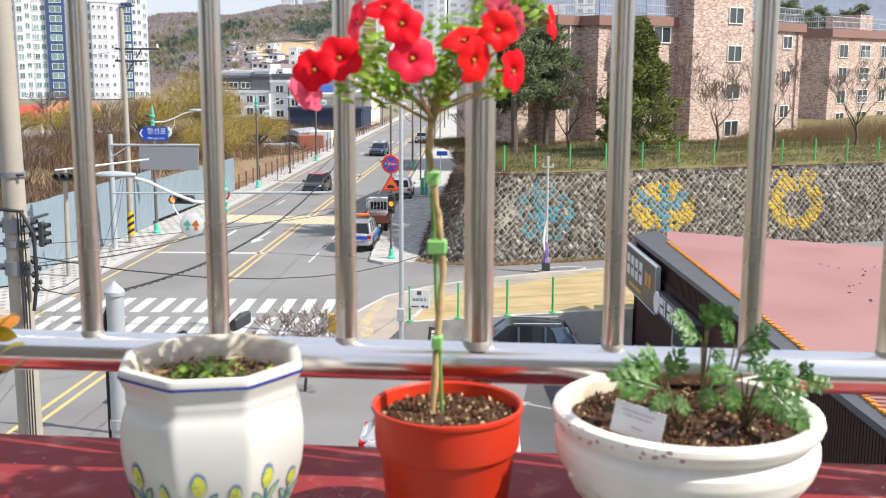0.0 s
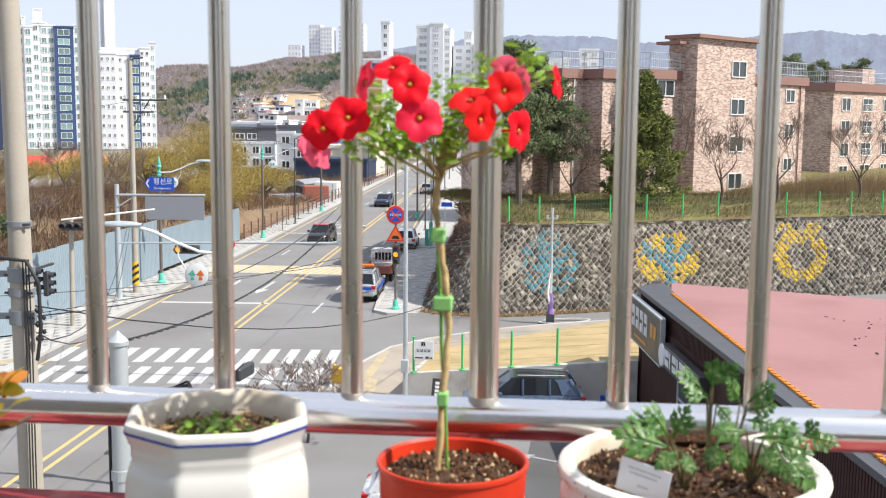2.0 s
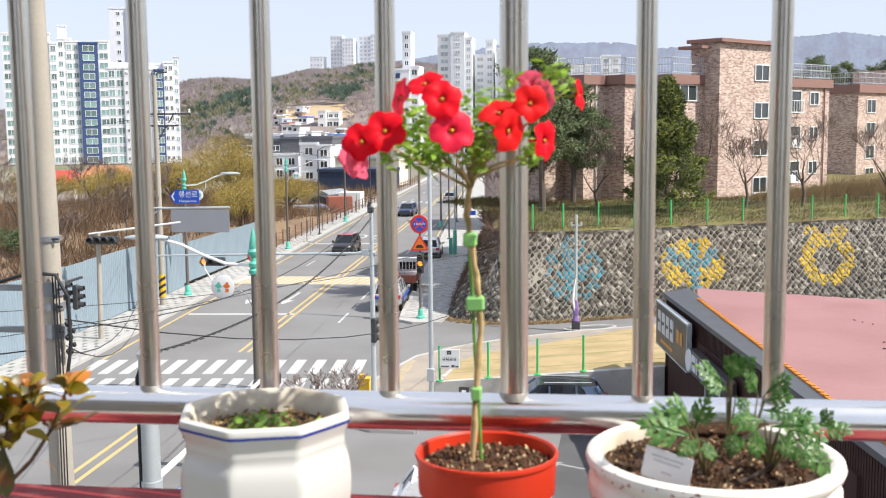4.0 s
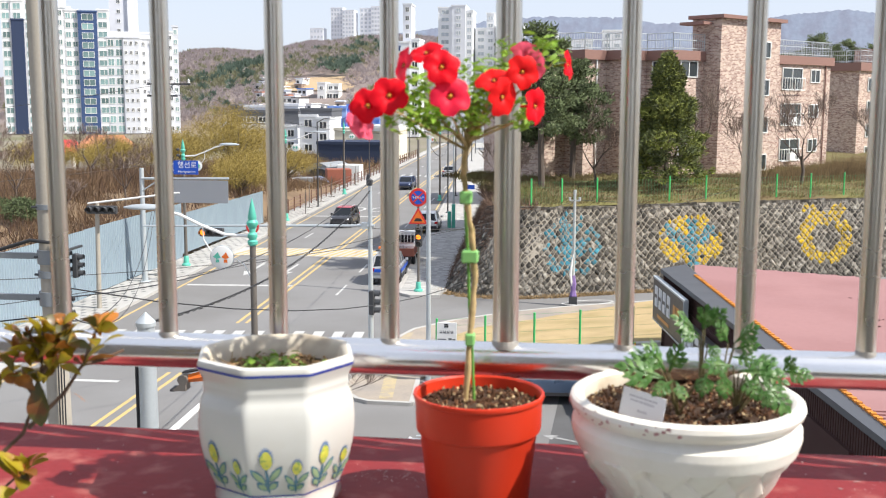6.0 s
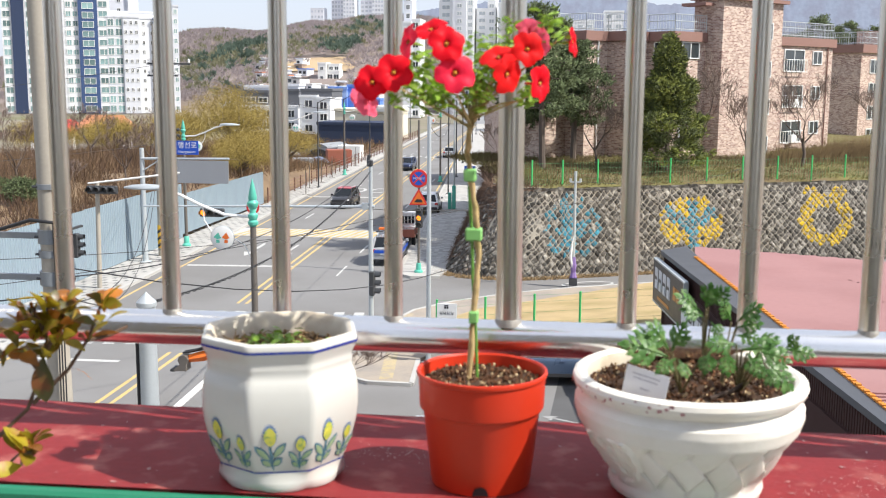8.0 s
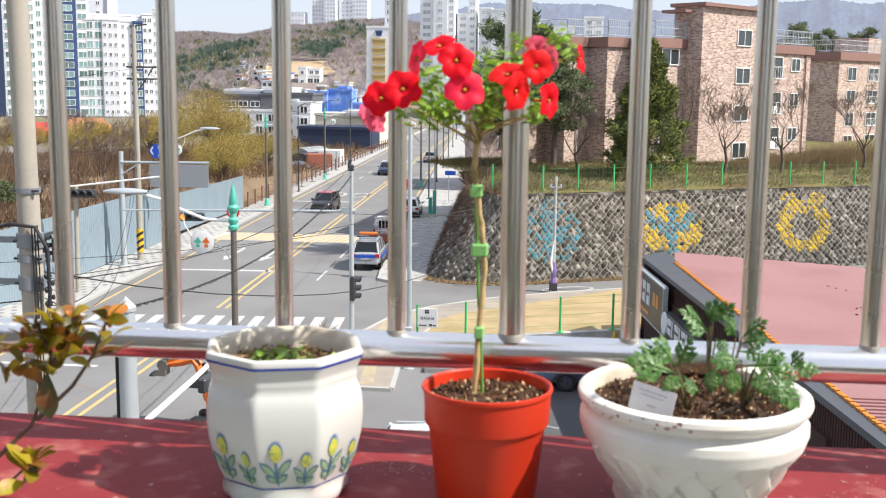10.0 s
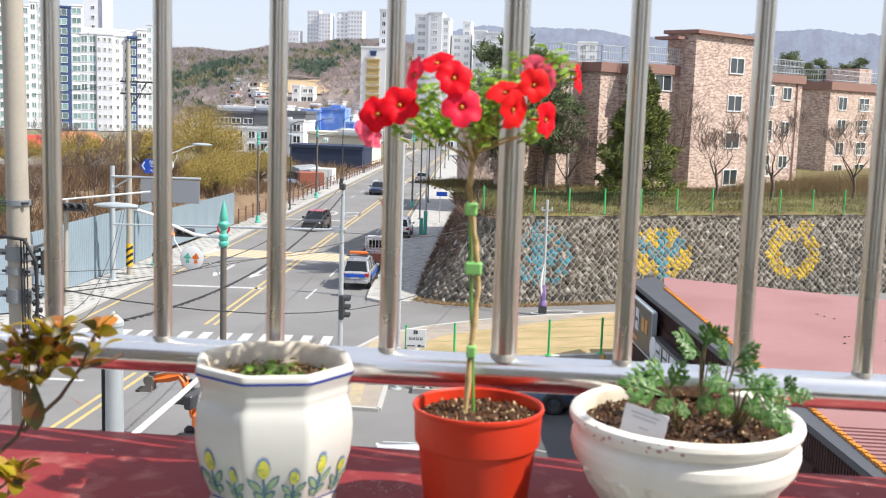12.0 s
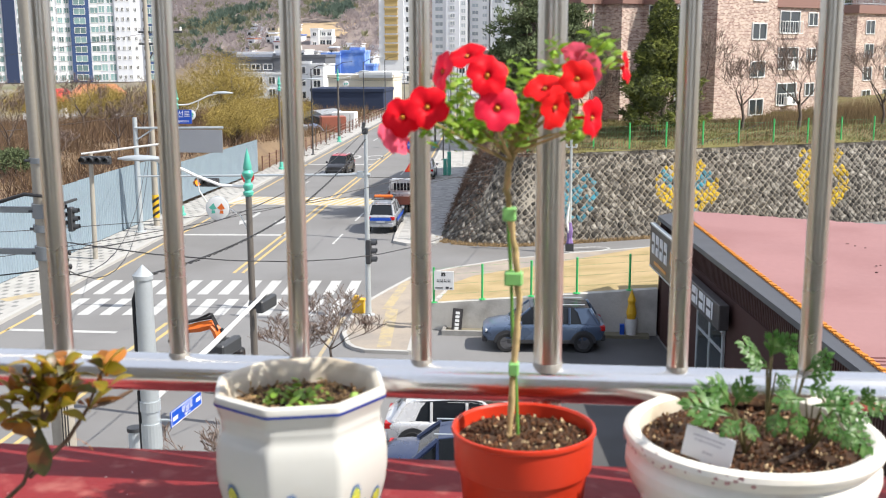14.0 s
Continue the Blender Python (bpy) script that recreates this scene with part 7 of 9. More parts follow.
# shrubs by the junction, seen below the railing
for i, (x, y, h) in enumerate(((-7.6, 33.5, 3.0), (-8.6, 32.6, 2.6), (-7.3, 21.0, 3.4), (-6.7, 22.5, 3.0))):
    bare_tree((x, y, 0), h, 80 + i, 0.8, "bare_shrub", "leafless grey-brown roadside shrub", 0.5)


def evergreen_bush(at, rad, seed):
    r = random.Random(seed)
    t = thing("evergreen_bush", at, 0, "dark green rounded bush among dry brush", "shrub")
    part("stem", Geo().tube([(0, 0, -0.3), (0.03, 0, rad * 0.9)], [0.06, 0.03], 6), M_TRUNK, t)
    leaf = Geo()
    for _ in range(150):
        a, e, q = r.uniform(0, 6.283), r.uniform(-0.2, 1.4), rad * r.uniform(0.5, 1.0)
        spray(leaf, r, (q * math.cos(a) * math.cos(e), q * math.sin(a) * math.cos(e), rad * 0.7 + q * math.sin(e) * 0.9), (math.cos(a), math.sin(a), 0.4), 18, 0.2)
    tagged(part("foliage", leaf, M_PINE, t), kind="stuff")


evergreen_bush((-31.6, 58.5, 3.3), 1.1, 91)
evergreen_bush((-34.2, 60.5, 3.4), 0.9, 92)
# rough open land left of the far street: scattered sheds and shrubs
land = Geo()
for _ in range(1150):
    x, y = r.uniform(-60, -29), r.uniform(125, 200)
    for _ in range(8):
        blade(land, (x + r.gauss(0, 0.8), y + r.gauss(0, 0.8), -0.2), (r.gauss(0, 0.6), r.gauss(0, 0.6), 1), 0.04, r.uniform(0.5, 2.0))
solid("open_scrub", land, M_BRUSH, "grey-brown scrub on open land beside the street", "scrub", kind="stuff")
M_BLUESHEET = mat("faded_blue_sheet", (0.12, 0.17, 0.27), 0.6, var=0.3, scale=0.8)
M_TARP = mat("pale_tunnel_sheet", (0.24, 0.255, 0.27), 0.6, var=0.3, scale=0.6)
for x, y, w, l, mt in ((-37.5, 133, 2.2, 5, M_TARP), (-32.5, 128, 1.7, 5, M_BLUESHEET), (-33, 142, 2.1, 5, M_PLASTIC), (-35, 150, 2.4, 6, M_TARP), (-41, 146, 2.4, 6, M_PLASTIC)):
    g = Geo()
    for k in range(11):
        a = math.pi * k / 10
        g.v += [(w * math.cos(a), 0, w * 0.8 * math.sin(a)), (w * math.cos(a), l, w * 0.8 * math.sin(a))]
    g.f = [(2 * k, 2 * k + 1, 2 * k + 3, 2 * k + 2) for k in range(10)] + [tuple(range(0, 22, 2)), tuple(range(21, 0, -2))]
    solid("polytunnel", g, mt, "low grey polytunnel on open land", "polytunnel", at=pose(x, y, -0.25, 0, 0, -20), smooth=40)
for x, y, mt in ((-30.5, 121, M_TARP), (-29.2, 137, M_LOAD), (-29.4, 146, M_WHITE)):
    solid("site_container", Geo().box(-1.6, 1.6, -1.2, 1.2, 0, 2.0, bev=0.05), mt, "small site container beside the street", "container", at=pose(x, y, -0.25, 0, 0, rnd(-20, 20)))


# ---- the balcony: own building, ledge and railing ----
LEDGE = 10.597
g = Geo().box(-7, 7, -7, -0.17, 0, 9.62).box(-7, 7, -0.17, 0.07, 0, 10.45)
solid("balcony_building", g, M_CONCRETE, "pale concrete building carrying the balcony", "building", kind="structure")
solid("balcony_floor", Geo().box(-7, 7, -7, -0.19, 9.624, 9.66), M_CONCRETE, "weathered concrete balcony floor", "floor", kind="structure")
# unseen wall with gaps, added for the bands the steel bars reflect
M_BACKWALL = mat("brown_grey_wall_render", (0.22, 0.195, 0.165), 0.85, var=0.2, scale=0.8, fine=12)
solid("wall_back", Geo().box(-7, -1.15, -2.9, -2.6, 9.66, 12.9).box(-0.3, 0.75, -2.9, -2.6, 9.66, 12.9).box(2.1, 7, -2.9, -2.6, 9.66, 12.9).box(-1.15, -0.3, -2.9, -2.6, 9.66, 10.5).box(0.75, 2.1, -2.9, -2.6, 9.66, 10.5), M_BACKWALL, "unseen brown-grey wall added behind the balcony for reflections", "wall", kind="structure")
ledge = thing("ledge", (0, 0, LEDGE), label="worn red coated concrete parapet ledge with green front edge", category="ledge", kind="structure")
g = Geo()
nx, ny = 60, 10
for j in range(ny + 1):
    for i in range(nx + 1):
        x, y = -3 + 6 * i / nx, -0.179 + 0.269 * j / ny
        g.v.append((x, y, noise.noise((x * 6, y * 14, 3)) * 0.0008))
g.f = [(j * (nx + 1) + i, j * (nx + 1) + i + 1, (j + 1) * (nx + 1) + i + 1, (j + 1) * (nx + 1) + i) for j in range(ny) for i in range(nx)]
part("top_coating", g, M_LEDGE, ledge, smooth=60)
part("slab", Geo().box(-3, 3, -0.176, 0.088, -0.14, -0.002), M_LEDGE, ledge)
part("front_coating", Geo().box(-3, 3, -0.194, -0.176, -0.9, -0.003, bev=0.004), M_GREEN_COAT, ledge, "green coated front face")

chip = Geo()
cr = random.Random(41)
for k in range(420):
    if k < 60:
        x, y, s = cr.uniform(-0.75, 0.55), cr.uniform(-0.17, 0.06), cr.uniform(0.0006, 0.0022)
    else:           # powdery scuffed patches
        px, py = ((0.42, -0.07), (0.36, -0.11), (0.45, -0.03), (-0.12, -0.05))[k % 4]
        x, y, s = px + cr.gauss(0, 0.035), min(0.07, max(-0.17, py + cr.gauss(0, 0.018))), cr.uniform(0.0003, 0.0012)
    k = cr.uniform(1, 5) if cr.random() < 0.3 else 1.2
    a0 = cr.uniform(0, 3.14)
    v = []
    for q in range(7):
        a = 6.283 * q / 7
        u, w = s * k * math.cos(a) * cr.uniform(0.6, 1.2), s * math.sin(a) * cr.uniform(0.6, 1.2)
        v.append((x + u * math.cos(a0) - w * math.sin(a0), y + u * math.sin(a0) + w * math.cos(a0), 0.0012))
    chip.add(v, [tuple(range(7))])
tagged(part("chipped_paint", chip, mat("pale_scuffed_coating", (0.42, 0.25, 0.23), 0.8, var=0.2, scale=40, island=0.3), ledge, "pale scuffs and chips in the coating"), kind="stuff")

rail = thing("railing", (0, 0, LEDGE), label="stainless steel tube balcony railing with upright bars", category="railing", kind="structure")
ZB = 10.722 - LEDGE
part("bottom_rail", Geo().cyl((-3, 0, ZB), (3, 0, ZB), 0.0205, n=32), M_PIPE, rail, smooth=40)
part("top_rail", Geo().cyl((-3, 0, ZB + 0.92), (3, 0, ZB + 0.92), 0.0205, n=32), M_PIPE, rail, smooth=40)
bar_mesh = Geo().cyl((0, 0, 0.012), (0, 0, 0.91), 0.0104, n=24).mesh("bar", M_STEEL, 40)
M_WELD = mat("dull_weld_bead", (0.36, 0.34, 0.31), 0.55, metal=0.8, var=0.2, scale=60, fine=300, bump=0.001, bscale=200)
weld = Geo().lathe([(0.0104, 0.0232), (0.0107, 0.0222), (0.0113, 0.0208), (0.0122, 0.0165)], 20).mesh("weld", M_WELD, 60)
for k in range(-20, 21):
    if k % 10 == 0:
        up = part("post", Geo().cyl((0, 0, 0), (0, 0, ZB + 0.91), 0.0143, n=28), M_STEEL, rail, m=pose(0.13 * k, 0, 0), smooth=40)
        part("weld", Geo().lathe([(0.0143, 0.0238), (0.0147, 0.0226), (0.0154, 0.0208), (0.0166, 0.0150)], 20), M_WELD, up, m=pose(0, 0, ZB), smooth=60)
    else:
        up = part("bar", bar_mesh, None, rail, m=pose(0.13 * k + rnd(-0.001, 0.001), 0, ZB))
        part("weld", weld, None, up)

# ---- plant pots ----
M_CERAMIC = mat("white_glazed_ceramic", (0.63, 0.63, 0.595), 0.18, var=0.06, scale=15, second=(0.62, 0.59, 0.52), mix=(0.55, 0.8), mscale=14, rvar=0.05, coat=0.3)
M_INNER = mat("stained_ceramic", (0.62, 0.56, 0.45), 0.5, var=0.15, scale=30, second=(0.42, 0.34, 0.24), mix=(0.5, 0.75), mscale=25)
M_BLUEGLAZE = mat("cobalt_glaze", (0.03, 0.06, 0.35), 0.25, var=0.2, scale=40)
M_LIMEGLAZE = mat("lime_glaze", (0.62, 0.60, 0.09), 0.25, var=0.3, scale=120, second=(0.30, 0.42, 0.12), mix=(0.5, 0.6), mscale=220)
M_FEATHER = mat("pale_blue_glaze", (0.14, 0.24, 0.45), 0.25, var=0.3, scale=150)
M_STEMGLAZE = mat("teal_glaze", (0.10, 0.22, 0.30), 0.25, var=0.3, scale=80)
M_SAGEGLAZE = mat("sage_glaze", (0.33, 0.46, 0.27), 0.25, var=0.2, scale=60)
M_REDPOT = mat("orange_red_plastic", (0.56, 0.036, 0.012), 0.42, spec=0.3, var=0.06, scale=20, fine=120, rvar=0.05)
M_STONEWARE = mat("white_matt_pottery", (0.79, 0.765, 0.70), 0.55, var=0.1, scale=18, fine=90, second=(0.70, 0.66, 0.58), mix=(0.5, 0.75), mscale=14, bump=0.0004, bscale=160)
M_PINKWEAR = mat("pink_worn_glaze", (0.42, 0.22, 0.22), 0.6, var=0.2, scale=30)
M_SOIL = mat("dark_potting_soil", (0.05, 0.024, 0.011), 0.95, var=0.4, scale=60, fine=240, island=0.3, bump=0.003, bscale=250)
M_BARK = mat("bark_chip", (0.10, 0.042, 0.016), 0.9, var=0.3, scale=80, island=0.5)
M_LITTER = mat("dry_tan_litter", (0.30, 0.19, 0.09), 0.9, var=0.3, scale=80, island=0.5)
M_PUMICE = mat("pale_pumice_grain", (0.62, 0.46, 0.26), 0.9, var=0.25, scale=90, island=0.3)
PHASE = radians(37.5)
# outer profile from the foot up to the rim, then the inner wall down to the soil
OCT_OUT = [(0.0, 0.003), (0.058, 0.002), (0.0635, 0.0), (0.0662, 0.004), (0.0672, 0.010), (0.0666, 0.0165), (0.0692, 0.0235), (0.0745, 0.036), (0.0795, 0.050), (0.0835, 0.066), (0.0855, 0.082), (0.0857, 0.094),
           (0.0846, 0.106), (0.0829, 0.1135), (0.0808, 0.1178), (0.0794, 0.1205), (0.0789, 0.1250), (0.0795, 0.1275), (0.0796, 0.1300), (0.0792, 0.1325), (0.0800, 0.1365), (0.0828, 0.1420), (0.0847, 0.1475), (0.0852, 0.151), (0.0838, 0.1545), (0.080, 0.156)]
OCT_IN = [(0.080, 0.156), (0.0755, 0.155), (0.0725, 0.151), (0.0695, 0.139), (0.068, 0.127), (0.066, 0.09)]


def octo(th, soft=0.9):
    d = (th - PHASE) % (math.pi / 4) - math.pi / 8
    return (math.cos(math.pi / 8) / math.cos(d)) * soft + (1 - soft) * 0.96


def oct_r(z):
    for (r0, z0), (r1, z1) in zip(OCT_OUT[2:], OCT_OUT[3:]):
        if z0 <= z <= z1:
            return r0 + (r1 - r0) * (z - z0) / (z1 - z0)
    return OCT_OUT[-3][0]


def oct_grid(profile, n=128):
    g = Geo()
    for r, z in profile:
        for k in range(n):
            th = 2 * math.pi * k / n
            q = octo(th, 0.93)
            if z < 0.02:       # the foot is drawn out into rounded lobes under each face
                q = q + (0.965 + 0.05 * abs(math.cos(4 * (th - PHASE) + math.pi / 2)) ** 0.7 - q) * (1 - z / 0.02)
            g.v.append((r * q * math.cos(th), r * q * math.sin(th), z))
    g.f = [(n * i + k, n * i + (k + 1) % n, n * i + n + (k + 1) % n, n * i + n + k) for i in range(len(profile) - 1) for k in range(n)]
    return g


def grains(n, radius, height, sizes, seed):
    """Loose grains scattered over the soil."""
    r = random.Random(seed)
    g = Geo()
    for _ in range(n):
        a, d, s = r.uniform(0, 6.283), radius * math.sqrt(r.random()), r.uniform(*sizes)
        m = Matrix.Translation((d * math.cos(a), d * math.sin(a), height + s * r.uniform(0.0, 0.7))) @ Euler((r.uniform(0, 6), r.uniform(0, 6), r.uniform(0, 6))).to_matrix().to_4x4()
        v = [Vector(p) * s * r.uniform(0.6, 1.1) for p in ((1, 0, 0), (-1, 0, 0), (0, 0.8, 0), (0, -0.8, 0), (0, 0, 0.6), (0, 0, -0.6))]
        g.add(v, [(0, 2, 4), (2, 1, 4), (1, 3, 4), (3, 0, 4), (2, 0, 5), (1, 2, 5), (3, 1, 5), (0, 3, 5)], m)
    return g


def soil_disc(radius, z, seed):
    g = Geo()
    n = 28
    for i in range(9):
        for k in range(n):
            a, d = 2 * math.pi * k / n, radius * i / 8
            g.v.append((d * math.cos(a), d * math.sin(a), z + 0.003 * noise.noise((d * math.cos(a) * 60, d * math.sin(a) * 60, seed))))
    g.f = [(n * i + k, n * i + (k + 1) % n, n * i + n + (k + 1) % n, n * i + n + k) for i in range(8) for k in range(n)]
    return g


def leaf_geo(g, m, length, width, fold=0.15, curl=0.15, n=5):
    """One pointed oval leaf along local +x, folded along its rib."""
    v = []
    for i in range(n + 1):
        t = i / n
        w = width * 0.5 * math.sin(math.pi * min(1, t * 0.94 + 0.03)) ** 0.8
        z = -curl * length * t * t
        v += [(length * t, w, z + fold * w), (length * t, 0, z), (length * t, -w, z + fold * w)]
    f = []
    for i in range(n):
        a = 3 * i
        f += [(a, a + 1, a + 4, a + 3), (a + 1, a + 2, a + 5, a + 4)]
    g.add(v, f, m)


def aim(at, d, roll=0.0):
    """A frame at a place with local x along d."""
    q = Vector(d).normalized().to_track_quat("X", "Z")
    return Matrix.Translation(at) @ q.to_matrix().to_4x4() @ Matrix.Rotation(roll, 4, "X")


def facing(at, d, n):
    """A frame at a place with local x along d and its upper side towards n."""
    x = Vector(d).normalized()
    y = Vector(n).cross(x).normalized()
    z = x.cross(y)
    return Matrix.Translation(at) @ Matrix((x, y, z)).transposed().to_4x4()


# octagonal white pot
pot = thing("octagonal_plant_pot", (-0.2322, -0.113, LEDGE + 0.001), label="white glazed octagonal pot with blue rim line and painted yellow flowers", category="plant pot")
part("body", oct_grid(OCT_OUT), M_CERAMIC, pot, smooth=38)
part("inner_wall", oct_grid(OCT_IN), M_INNER, pot, smooth=50)
part("rim_line", oct_grid([(oct_r(z) + 0.0007, z) for z in (0.1462, 0.1475, 0.1490)]), M_BLUEGLAZE, pot, "thin cobalt blue rim line", smooth=50)
part("base_line", oct_grid([(oct_r(0.0205) + 0.0006, 0.0205), (oct_r(0.0222) + 0.0006, 0.0222)]), M_BLUEGLAZE, pot, smooth=50)
part("soil", soil_disc(0.068, 0.1335, 1), M_SOIL, pot)
part("dry_litter", grains(420, 0.066, 0.135, (0.0012, 0.004), 5), M_LITTER, pot)


def painted(shape, th0, z0, size, material, parent, name):
    """A glaze motif laid on the pot's wall: an outline in metres across and up."""
    g = Geo()
    pts = []
    for a, b in shape:
        z = z0 + b * size
        r = oct_r(z)
        th = th0 + a * size / r
        q = r * octo(th) + 0.0006
        pts.append((q * math.cos(th), q * math.sin(th), z))
    c = sum((Vector(p) for p in pts), Vector()) / len(pts)
    z = z0 + sum(b for _, b in shape) / len(shape) * size
    th = th0 + sum(a for a, _ in shape) / len(shape) * size / oct_r(z)
    q = oct_r(z) * octo(th) + 0.0007
    g.add([(q * math.cos(th), q * math.sin(th), z)] + pts, [(0, i + 1, (i + 1) % len(pts) + 1) for i in range(len(pts))])
    return part(name, g, material, parent)


def oval(w, h, cx=0.0, cy=0.0, tilt=0.0, n=12):
    out = []
    for i in range(n):
        a = 2 * math.pi * i / n
        x, y = w * math.cos(a), h * math.sin(a)
        out.append((cx + x * math.cos(tilt) - y * math.sin(tilt), cy + x * math.sin(tilt) + y * math.cos(tilt)))
    return out


def lens(w, h, cx=0.0, cy=0.0, tilt=0.0, n=14, blunt=0.9):
    """A leaf outline with pointed ends."""
    out = []
    for i in range(n):
        a = 2 * math.pi * i / n
        x, y = w * math.copysign(abs(math.cos(a)) ** (1.0 + blunt), math.cos(a)), h * math.sin(a)
        out.append((cx + x * math.cos(tilt) - y * math.sin(tilt), cy + x * math.sin(tilt) + y * math.cos(tilt)))
    return out


def feather(w, h, cy, n=36):
    """A ragged oval with fine points."""
    return [((0.95 if i % 2 else 1.30) * w * math.cos(6.2832 * i / n), cy + (0.95 if i % 2 else 1.32) * h * math.sin(6.2832 * i / n)) for i in range(n)]


for k in range(8):
    base = PHASE + (k + 0.5) * math.pi / 4
    for off, s, z0 in ((-0.16, 0.035, 0.0235), (0.24, 0.0265, 0.0235)):
        th = base + off + rnd(-0.02, 0.02)
        mo = painted(oval(0.05, 0.5, 0, 0.5, rnd(-0.08, 0.08)), th, z0, s, M_STEMGLAZE, pot, "painted_stem")
        for tl, cx, cy, q in ((0.7, -0.24, 0.58, 0.30), (-0.7, 0.24, 0.66, 0.30), (0.85, -0.15, 0.26, 0.18), (-0.85, 0.15, 0.28, 0.18)):
            painted(lens(0.125, q + 0.04, cx * 1.05, cy + 0.02, tl), th, z0, s, M_STEMGLAZE, mo, "painted_leaf_edge")
            lf = painted(lens(0.085, q - 0.035, cx, cy, tl), th, z0, s, M_SAGEGLAZE, mo, "painted_leaf")
            lf.scale = (1.004, 1.004, 1.0)
        painted(feather(0.185, 0.285, 1.17), th, z0, s, M_FEATHER, mo, "painted_outline")
        b = painted(lens(0.185, 0.29, 0, 1.12, 0, 16, 0.25), th, z0, s, M_LIMEGLAZE, mo, "painted_bloom")
        b.scale = (1.006, 1.006, 1.0)

# small weeds in the octagonal pot
M_WEED = mat("fresh_green_leaf", (0.20, 0.34, 0.04), 0.5, var=0.25, scale=60, island=0.35, trans=0.15)
weed = thing("seedling_clump", (-0.2322, -0.113, LEDGE + 0.137), label="clump of small green seedlings in dry litter", category="plant")
r = random.Random(8)
g = Geo()
for _ in range(90):
    x, y = r.gauss(-0.002, 0.018), r.gauss(-0.006, 0.018)
    a = r.uniform(0, 6.28)
    leaf_geo(g, aim((x, y, r.uniform(0.001, 0.012)), (math.cos(a), math.sin(a), r.uniform(-0.1, 0.9)), r.uniform(-1, 1)), r.uniform(0.006, 0.011), r.uniform(0.004, 0.007))
part("leaf", g, M_WEED, weed, smooth=60)
g = Geo()
for _ in range(150):
    x, y, a = r.uniform(-0.058, 0.05), r.uniform(-0.045, 0.04), r.uniform(0, 6.28)
    p = Vector((x, y, r.uniform(0.001, 0.006)))
    g.cyl(p, p + Vector((math.cos(a), math.sin(a), r.uniform(-0.1, 0.4))) * 0.012, 0.0005, n=4)
part("dry_stalk", g, M_LITTER, weed)

# red plastic pot
rp = thing("red_plastic_pot", (-0.0209, -0.111, LEDGE + 0.001), label="orange-red plastic nursery pot", category="plant pot")
RP = [(0.0, 0.002), (0.046, 0.002), (0.0508, 0.0), (0.0518, 0.004), (0.0600, 0.077), (0.0607, 0.0787), (0.0636, 0.0802), (0.0642, 0.083), (0.0652, 0.1125), (0.0668, 0.1135), (0.0675, 0.1155), (0.0668, 0.118),
      (0.0648, 0.1184), (0.063, 0.1165), (0.0612, 0.09), (0.059, 0.08)]
part("body", Geo().lathe(RP, 64), M_REDPOT, rp, smooth=35)
part("soil", soil_disc(0.0625, 0.1055, 2), M_SOIL, rp)
part("bark_mulch", grains(620, 0.060, 0.1062, (0.0010, 0.0042), 6), M_BARK, rp)
part("pumice", grains(85, 0.060, 0.1068, (0.0010, 0.0038), 7), M_PUMICE, rp)
hole = Geo()
for k in range(9):
    a = math.pi * k / 8
    th = radians(-86) + 0.155 * math.cos(a)
    z = 0.001 + 0.0105 * math.sin(a)
    q = 0.0518 + z * 0.113 + 0.0006
    hole.v.append((q * math.cos(th), q * math.sin(th), z))
hole.f = [tuple(range(9))]
part("drain_hole", hole, M_BLACK, rp)

# white relief bowl
bw = thing("white_pottery_bowl", (0.1882, -0.105, LEDGE + 0.001), label="white matt pottery bowl with diagonal weave relief", category="plant pot")
BW = [(0.0, 0.0), (0.070, 0.0), (0.0755, 0.003), (0.0775, 0.009), (0.0765, 0.016), (0.082, 0.028), (0.0925, 0.044), (0.1035, 0.060), (0.1105, 0.074), (0.1140, 0.086), (0.1135, 0.0945), (0.1092, 0.1000), (0.1080, 0.1030),
      (0.1110, 0.1055), (0.1147, 0.1095), (0.1164, 0.1145), (0.1152, 0.119), (0.1112, 0.1215), (0.1070, 0.1215), (0.1025, 0.119), (0.1005, 0.114), (0.100, 0.105), (0.098, 0.09)]


def dense(profile, step):
    out = [profile[0]]
    for (r0, z0), (r1, z1) in zip(profile, profile[1:]):
        k = max(1, int(math.hypot(r1 - r0, z1 - z0) / step))
        out += [(r0 + (r1 - r0) * i / k, z0 + (z1 - z0) * i / k) for i in range(1, k + 1)]
    return out


